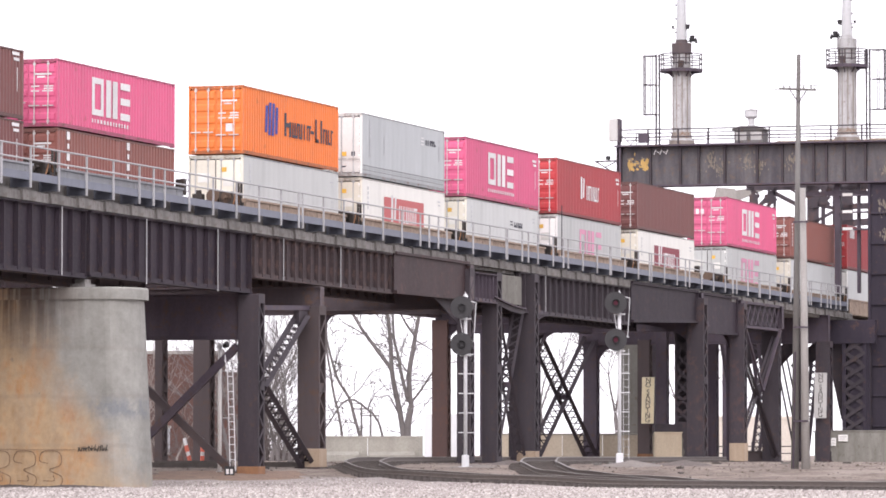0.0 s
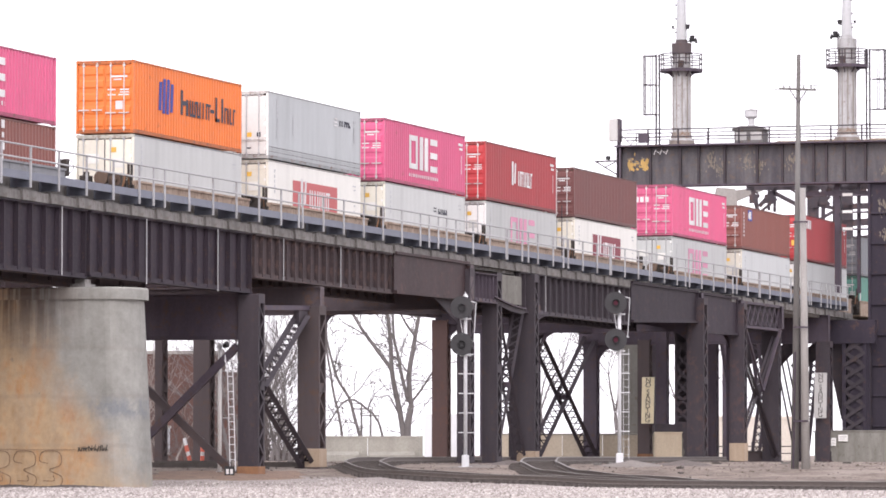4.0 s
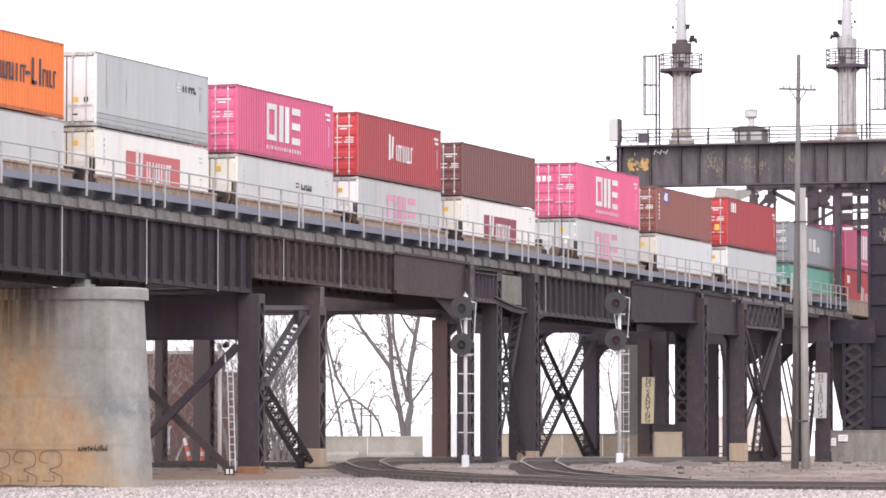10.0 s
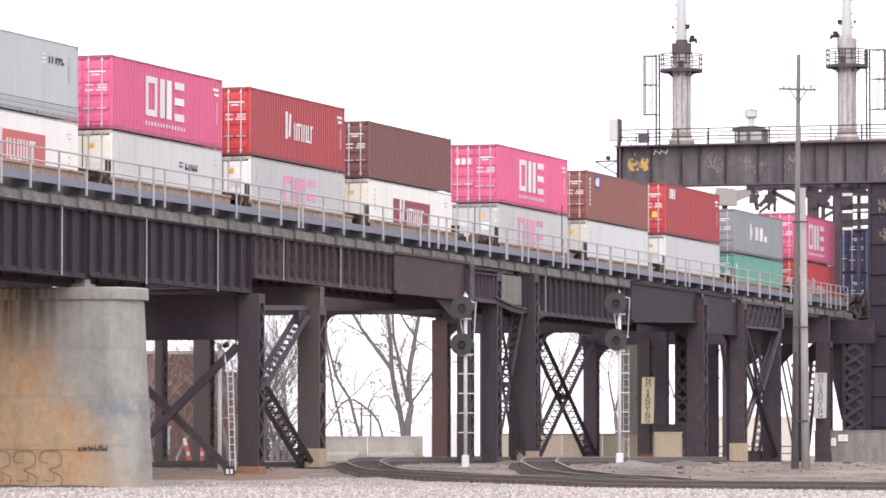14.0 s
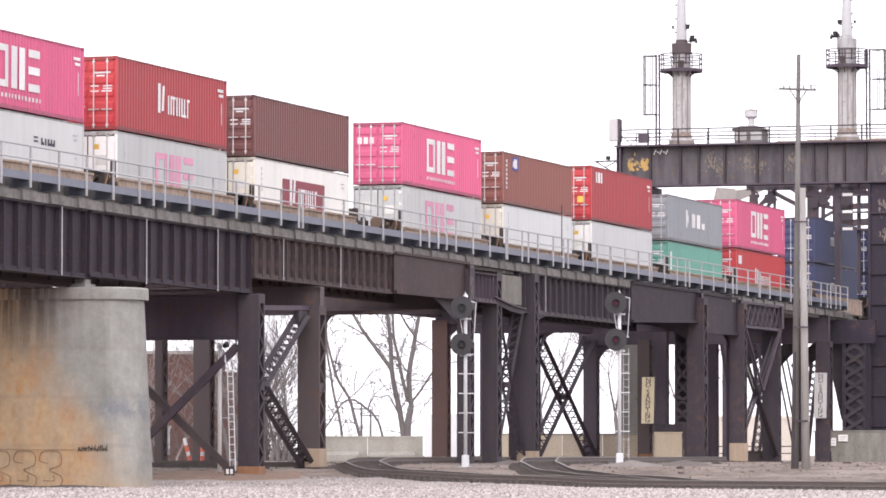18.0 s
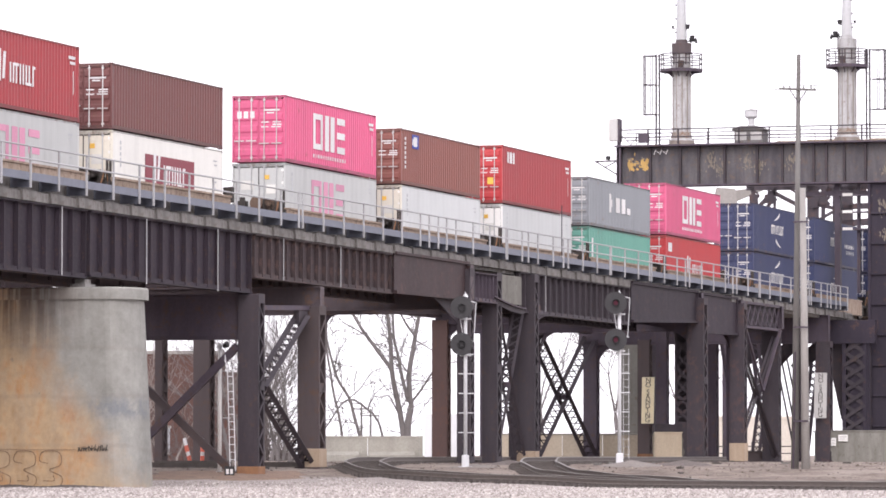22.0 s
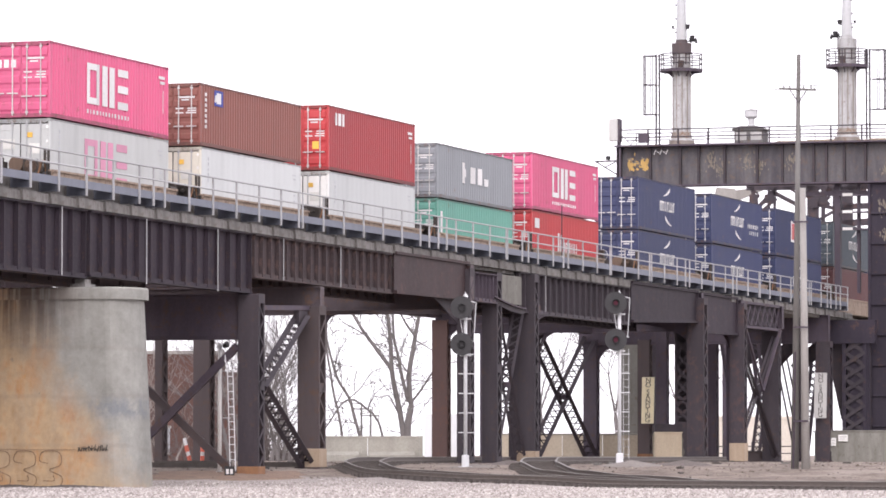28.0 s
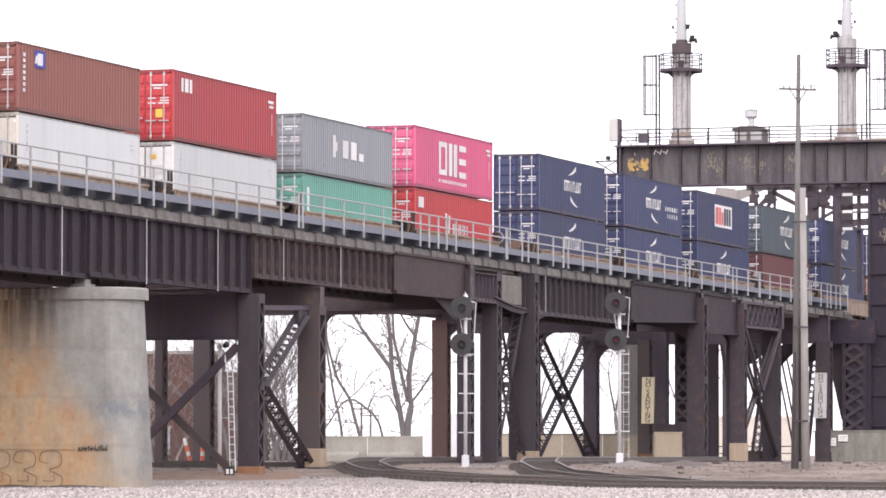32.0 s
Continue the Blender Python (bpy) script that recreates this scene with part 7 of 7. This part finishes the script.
# ---- bare trees ----
def bare_tree(l, d, height, seed, label, lean=0.0, trunk_r=0.22, spread=0.6, levels=5, fork=0.15, thin=1.0, bark=None, twig=0.012):
    x, y = spot(l, d)
    z = ground_z(x, y)
    rr = random.Random(seed)
    t = thing("bare_tree", x, y, z, label, "tree", "bare trees")
    trunk, crown = Form(), Form()

    def grow(p, v, ln, r, lev):
        f = trunk if lev == 0 else crown
        n = 5 if lev < 2 else 4 if lev < 3 else 3
        for i in range(n):
            v = (v + Vector((rr.gauss(0, 0.09), rr.gauss(0, 0.09), rr.gauss(0.03, 0.06)))).normalized()
            q = p + v * ln / n
            r1 = max(r * 0.89, twig)
            f.tube(p, q, r, r1, 7 if lev < 2 else (4 if lev < 4 else 3), False)
            if 0 < lev < levels and rr.random() < 0.62:
                grow(q, side(v, spread * rr.uniform(0.8, 1.5)), ln * rr.uniform(0.35, 0.6), max(r1 * 0.42, twig), min(lev + 2, levels))
            p, r = q, r1
        if lev < levels:
            for k in range(2 if rr.random() < 0.7 else 3):
                nl = top * 0.36 * rr.uniform(0.8, 1.15) if lev == 0 else ln * rr.uniform(0.62, 0.86)
                grow(p, side(v, spread * rr.uniform(0.35, 0.9)), nl, max(r * rr.uniform(0.55, 0.8), twig), lev + 1)

    def side(v, a):
        s = Vector((rr.gauss(0, 1), rr.gauss(0, 1), rr.gauss(0, 0.4)))
        s = (s - v * s.dot(v)).normalized()
        w = v * math.cos(a) + s * math.sin(a)
        w.z += 0.12
        return w.normalized()
    top = height * (1 - fork)
    v0 = Vector((SIDE.x * lean, SIDE.y * lean, 1)).normalized()
    grow(Vector((0, 0, -0.3)), v0, height * fork, trunk_r, 0)
    part("trunk", trunk, bark or BARK, t, smooth=True)
    if thin:
        part("crown", crown, bark or BARK, t)
    return t


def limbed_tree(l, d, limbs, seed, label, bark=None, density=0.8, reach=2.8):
    """Bare tree from its main limbs, placed to fit the camera's view, each a bending line of (across, up) turns with a
    butt radius, and random twigs along them.
    """
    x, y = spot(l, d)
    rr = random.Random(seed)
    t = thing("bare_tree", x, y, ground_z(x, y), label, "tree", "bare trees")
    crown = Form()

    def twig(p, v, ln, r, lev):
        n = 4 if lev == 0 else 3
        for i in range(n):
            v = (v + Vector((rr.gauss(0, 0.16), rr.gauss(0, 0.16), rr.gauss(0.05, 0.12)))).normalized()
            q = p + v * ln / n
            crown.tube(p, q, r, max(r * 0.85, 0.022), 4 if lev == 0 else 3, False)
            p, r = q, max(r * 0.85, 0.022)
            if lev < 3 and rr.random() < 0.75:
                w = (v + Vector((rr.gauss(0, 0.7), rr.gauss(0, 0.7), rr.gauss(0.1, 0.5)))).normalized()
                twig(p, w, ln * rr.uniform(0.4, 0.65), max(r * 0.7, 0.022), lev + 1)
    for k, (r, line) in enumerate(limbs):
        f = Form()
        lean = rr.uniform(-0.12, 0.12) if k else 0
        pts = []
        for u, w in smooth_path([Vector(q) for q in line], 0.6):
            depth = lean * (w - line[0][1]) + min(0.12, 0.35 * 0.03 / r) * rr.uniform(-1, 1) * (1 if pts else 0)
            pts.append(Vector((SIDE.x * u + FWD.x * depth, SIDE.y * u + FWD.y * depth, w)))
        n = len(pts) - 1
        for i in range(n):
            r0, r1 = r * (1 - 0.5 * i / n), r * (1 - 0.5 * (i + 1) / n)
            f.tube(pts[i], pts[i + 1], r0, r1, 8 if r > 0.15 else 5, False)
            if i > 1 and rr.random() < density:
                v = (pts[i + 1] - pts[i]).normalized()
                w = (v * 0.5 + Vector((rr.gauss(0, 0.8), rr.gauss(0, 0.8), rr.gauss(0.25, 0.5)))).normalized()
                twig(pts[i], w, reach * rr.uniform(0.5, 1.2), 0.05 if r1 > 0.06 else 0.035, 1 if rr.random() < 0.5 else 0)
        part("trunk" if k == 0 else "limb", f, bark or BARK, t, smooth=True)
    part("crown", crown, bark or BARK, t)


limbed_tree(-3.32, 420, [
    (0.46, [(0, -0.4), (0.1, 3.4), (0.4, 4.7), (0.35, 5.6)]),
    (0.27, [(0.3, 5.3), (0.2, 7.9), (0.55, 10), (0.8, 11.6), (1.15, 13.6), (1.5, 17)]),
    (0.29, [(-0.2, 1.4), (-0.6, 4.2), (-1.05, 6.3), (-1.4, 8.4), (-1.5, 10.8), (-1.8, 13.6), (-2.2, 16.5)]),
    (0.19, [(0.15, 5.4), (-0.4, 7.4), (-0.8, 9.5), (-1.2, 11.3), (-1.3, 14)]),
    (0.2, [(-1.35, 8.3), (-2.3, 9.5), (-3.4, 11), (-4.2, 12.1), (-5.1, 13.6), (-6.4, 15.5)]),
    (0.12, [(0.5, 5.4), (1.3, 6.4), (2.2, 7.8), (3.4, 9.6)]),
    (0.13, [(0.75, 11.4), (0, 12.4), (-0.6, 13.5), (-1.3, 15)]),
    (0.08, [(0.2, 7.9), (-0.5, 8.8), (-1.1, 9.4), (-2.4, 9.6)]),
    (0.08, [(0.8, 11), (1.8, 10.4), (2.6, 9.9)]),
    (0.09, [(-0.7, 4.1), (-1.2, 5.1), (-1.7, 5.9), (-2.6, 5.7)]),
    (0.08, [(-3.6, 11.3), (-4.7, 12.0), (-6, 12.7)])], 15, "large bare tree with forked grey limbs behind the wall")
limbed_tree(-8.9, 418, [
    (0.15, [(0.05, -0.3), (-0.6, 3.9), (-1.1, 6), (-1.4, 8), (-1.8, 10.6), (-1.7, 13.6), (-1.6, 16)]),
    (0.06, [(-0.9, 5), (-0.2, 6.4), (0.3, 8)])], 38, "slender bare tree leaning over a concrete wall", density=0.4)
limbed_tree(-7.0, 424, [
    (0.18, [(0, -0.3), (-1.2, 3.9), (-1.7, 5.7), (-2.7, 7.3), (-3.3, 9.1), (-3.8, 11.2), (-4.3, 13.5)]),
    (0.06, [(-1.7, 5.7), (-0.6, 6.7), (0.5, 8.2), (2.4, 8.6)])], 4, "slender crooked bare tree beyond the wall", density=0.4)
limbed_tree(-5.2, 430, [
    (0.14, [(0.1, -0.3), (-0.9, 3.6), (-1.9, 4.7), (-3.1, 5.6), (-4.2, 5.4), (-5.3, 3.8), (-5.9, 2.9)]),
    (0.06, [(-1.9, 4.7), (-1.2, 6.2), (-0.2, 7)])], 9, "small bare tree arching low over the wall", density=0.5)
bare_tree(15.5, 400, 17, 21, "bare tree seen between the viaduct columns", trunk_r=0.3, spread=0.7, fork=0.25, twig=0.022)
bare_tree(9.0, 410, 19, 31, "bare tree seen through crossed bracing", trunk_r=0.28, spread=0.65, fork=0.25, twig=0.022)
bare_tree(20.5, 395, 16, 41, "bare tree with hanging twigs beyond the columns", trunk_r=0.28, spread=0.7, fork=0.2, twig=0.022)
bare_tree(25.5, 395, 13, 47, "bare tree with crooked branches beyond the columns", trunk_r=0.22, spread=0.7, fork=0.2)
for k, (l, d, h) in enumerate(((-12.5, 300, 11), (-11.6, 296, 11), (-10.6, 303, 10), (-14.3, 306, 10), (-13.9, 300, 9), (-18.6, 292, 8), (-11.2, 310, 12), (-13.2, 320, 12), (-19.5, 310, 8), (-17.5, 300, 7.5), (-21.5, 305, 8), (-12.0, 288, 11), (-10.9, 291, 10), (-9.9, 297, 11), (-12.9, 284, 9), (-11.3, 280, 8), (-10.2, 284, 9.5), (-20.4, 296, 8.5))):
    bare_tree(l, d, h, 60 + k, "tangled leafless scrub tree behind the viaduct", trunk_r=0.10 if l < -15 else 0.17, spread=0.6, levels=4 if k % 2 else 5, fork=0.16, bark=TWIG if l < -15 else None)


def thicket(l0, l1, d, height, count, seed, label):
    """Tangle of thin leafless stems, densest near the ground."""
    rr = random.Random(seed)
    f = Form()
    for _ in range(count):
        l, dd = rr.uniform(l0, l1), d + rr.uniform(-6, 6)
        x, y = spot(l, dd)
        p = Vector((x, y, ground_z(x, y) + height * rr.random() ** 2.6))
        v = Vector((rr.gauss(0, 0.5), rr.gauss(0, 0.5), rr.uniform(0.2, 1))).normalized()
        r = rr.uniform(0.012, 0.04)
        for _k in range(3):
            q = p + v * rr.uniform(0.3, 0.9)
            f.tube(p, q, r, r * 0.75, 3, False)
            p, r = q, r * 0.75
            v = (v + Vector((rr.gauss(0, 0.35), rr.gauss(0, 0.35), rr.gauss(0.1, 0.3)))).normalized()
    tagged(part("thicket", f, SCRUB), label, "scrub", kind="stuff")


SCRUB = worn("brown-grey scrub twigs", (0.125, 0.105, 0.10), (0.07, 0.055, 0.052), 0.7, 2.0, 0.95)
thicket(-14.0, -10.4, 318, 8, 800, 71, "dense tangle of leafless brown scrub behind the viaduct")
thicket(-22.0, -14.5, 322, 5, 420, 72, "leafless brown scrub before the brick wall")


def far_house():
    x, y = spot(26.5, 372)
    t = thing("distant_building", x, y, ground_z(x, y), "low cream-painted building beyond the columns", "building", rz=RZ)
    part("wall", Form().box(-4.2, 2.4, 0, 8, -0.3, 3.4), CREAMW, t)
    part("parapet", Form().box(-4.3, 2.5, -0.1, 8, 3.4, 3.62), CREAMW, t)
    for u in (-2.6, -0.4):
        part("window", Form().box(u - 0.4, u + 0.4, -0.04, 0.0, 1.2, 2.3), SIGNG, t)
    x, y = spot(19.2, 322)
    g = thing("pipe_fence", x, y, ground_z(x, y), "low dark pipe fence beyond the columns", "fence", rz=RZ)
    for z in (0.55, 1.05):
        part("rail", Form().tube((-1.4, 0, z), (6.6, 0, z), 0.035, 0.035, 5), STEEL_DARK, g)
    for k in range(9):
        part("post", Form().tube((-1.4 + k, 0, -0.1), (-1.4 + k, 0, 1.35), 0.05, 0.05, 5), STEEL_DARK, g)


CREAMW = worn("cream wall paint", (0.74, 0.68, 0.60), (0.60, 0.53, 0.45), 0.5, 0.6, 0.8)
far_house()


def far_pole(l, d, z1):
    x, y = spot(l, d)
    t = thing("distant_pole", x, y, ground_z(x, y), "distant thin utility pole", "utility pole", "distant poles")
    part("pole", Form().tube((0, 0, 0), (0, 0, z1), 0.16, 0.1, 6), TIMBER, t)
    part("crossarm", Form().box(-0.1, 0.1, -0.9, 0.9, z1 - 0.8, z1 - 0.65), TIMBER, t)


far_pole(-9.1, 510, 6.3)
far_pole(-8.0, 505, 5.5)


# ---- marks on the pier, litter ----
def pier_marks():
    x0 = -20.215
    g = thing("graffiti", x0, -0.75, 0.42, "faint brown outlined spray-paint shapes on concrete", "graffiti", rz=-90)

    def loop(pts, w=0.03):
        pp = smooth_path([Vector(q) for q in pts], 0.12)
        f = Form()
        for a, b in zip(pp, pp[1:]):
            f.beam((a[0], 0, a[1]), (b[0], 0, b[1]), w, 0.012, (0, 1, 0))
        part("stroke", f, GRAF, g)
    for ox in (-1.6, -0.55, 0.5):
        loop([(ox, 0.0), (ox + 0.75, 0.0), (ox + 0.85, 0.35), (ox + 0.35, 0.6), (ox + 0.8, 0.8), (ox + 0.75, 1.25), (ox + 0.1, 1.3), (ox - 0.05, 0.95), (ox + 0.3, 0.85)])
        loop([(ox + 0.1, 0.2), (ox + 0.55, 0.2), (ox + 0.5, 0.4)])
    loop([(-1.8, 1.38), (1.9, 1.36)], 0.02)
    h = thing("graffiti", x0 + 0.01, -3.3, 1.72, "small black scrawled tag on concrete", "graffiti", rz=-90)
    rr = random.Random(8)
    f = Form()
    u = -0.55
    while u < 0.55:
        f.beam((u, 0, rr.uniform(-0.02, 0.03)), (u + rr.uniform(-0.03, 0.08), 0, rr.uniform(0.15, 0.25)), 0.03, 0.012, (0, 1, 0))
        f.beam((u, 0, rr.uniform(0.0, 0.2)), (u + 0.1, 0, rr.uniform(0.0, 0.2)), 0.03, 0.012, (0, 1, 0))
        u += 0.11
    part("scrawl", f, INK, h)


GRAF = plain("thin grey spray paint", (0.26, 0.17, 0.11), 0.8)
pier_marks()


def litter():
    rr = random.Random(12)
    for k in range(26):
        l, d = rr.uniform(-11, 19), rr.uniform(189, 215)
        if abs(l) < 4:
            l += 9
        x, y = spot(l, d)
        t = thing("timber_scrap", x, y, ground_z(x, y) + 0.04, "short scrap of old timber lying on dirt", "scrap", "scattered scrap", rz=rr.uniform(0, 180))
        part("piece", Form().box(-rr.uniform(0.08, 0.3), rr.uniform(0.08, 0.3), -0.07, 0.07, -0.04, rr.uniform(0.03, 0.08)), TIMBER if k % 2 else TIE, t)
    for l, d, w in ((-11.25, 198, 3.0), (-11.0, 201, 3.4), (-7.0, 199, 2.2)):
        x, y = spot(l, d)
        t = thing("timber_baulk", x, y, ground_z(x, y), "weathered timber baulk on the ground by the columns", "timber", "timber baulks", rz=RZ)
        part("baulk", Form().box(-w / 2, w / 2, -0.15, 0.15, -0.1, 0.22), TIE, t, soft=0.02)


litter()


def motions():
    def s(t):
        return 32.174 - 3.0974119 * t + 0.0136876 * t ** 2 - 0.00266446 * t ** 3 + 7.63574e-5 * t ** 4 - 8.61946e-7 * t ** 5
    tilt = math.degrees(math.atan(-GRADE))
    times = [float(k) for k in range(33)]
    for ob, off, z in TRAIN:
        rows = []
        for t in times:
            x = s(t) + off
            rows.append((t, pose(x, 0, RAIL_Z + zd(x) + z, 0, tilt, 0)))
        walk(ob, rows)
    steps = [k / 10 for k in range(321)]
    for w in WHEELS:
        u = w.location.x
        walk(w, [(t, pose(u, 0, 0.42, 0, math.degrees(s(t) / 0.42), 0)) for t in steps])


motions()
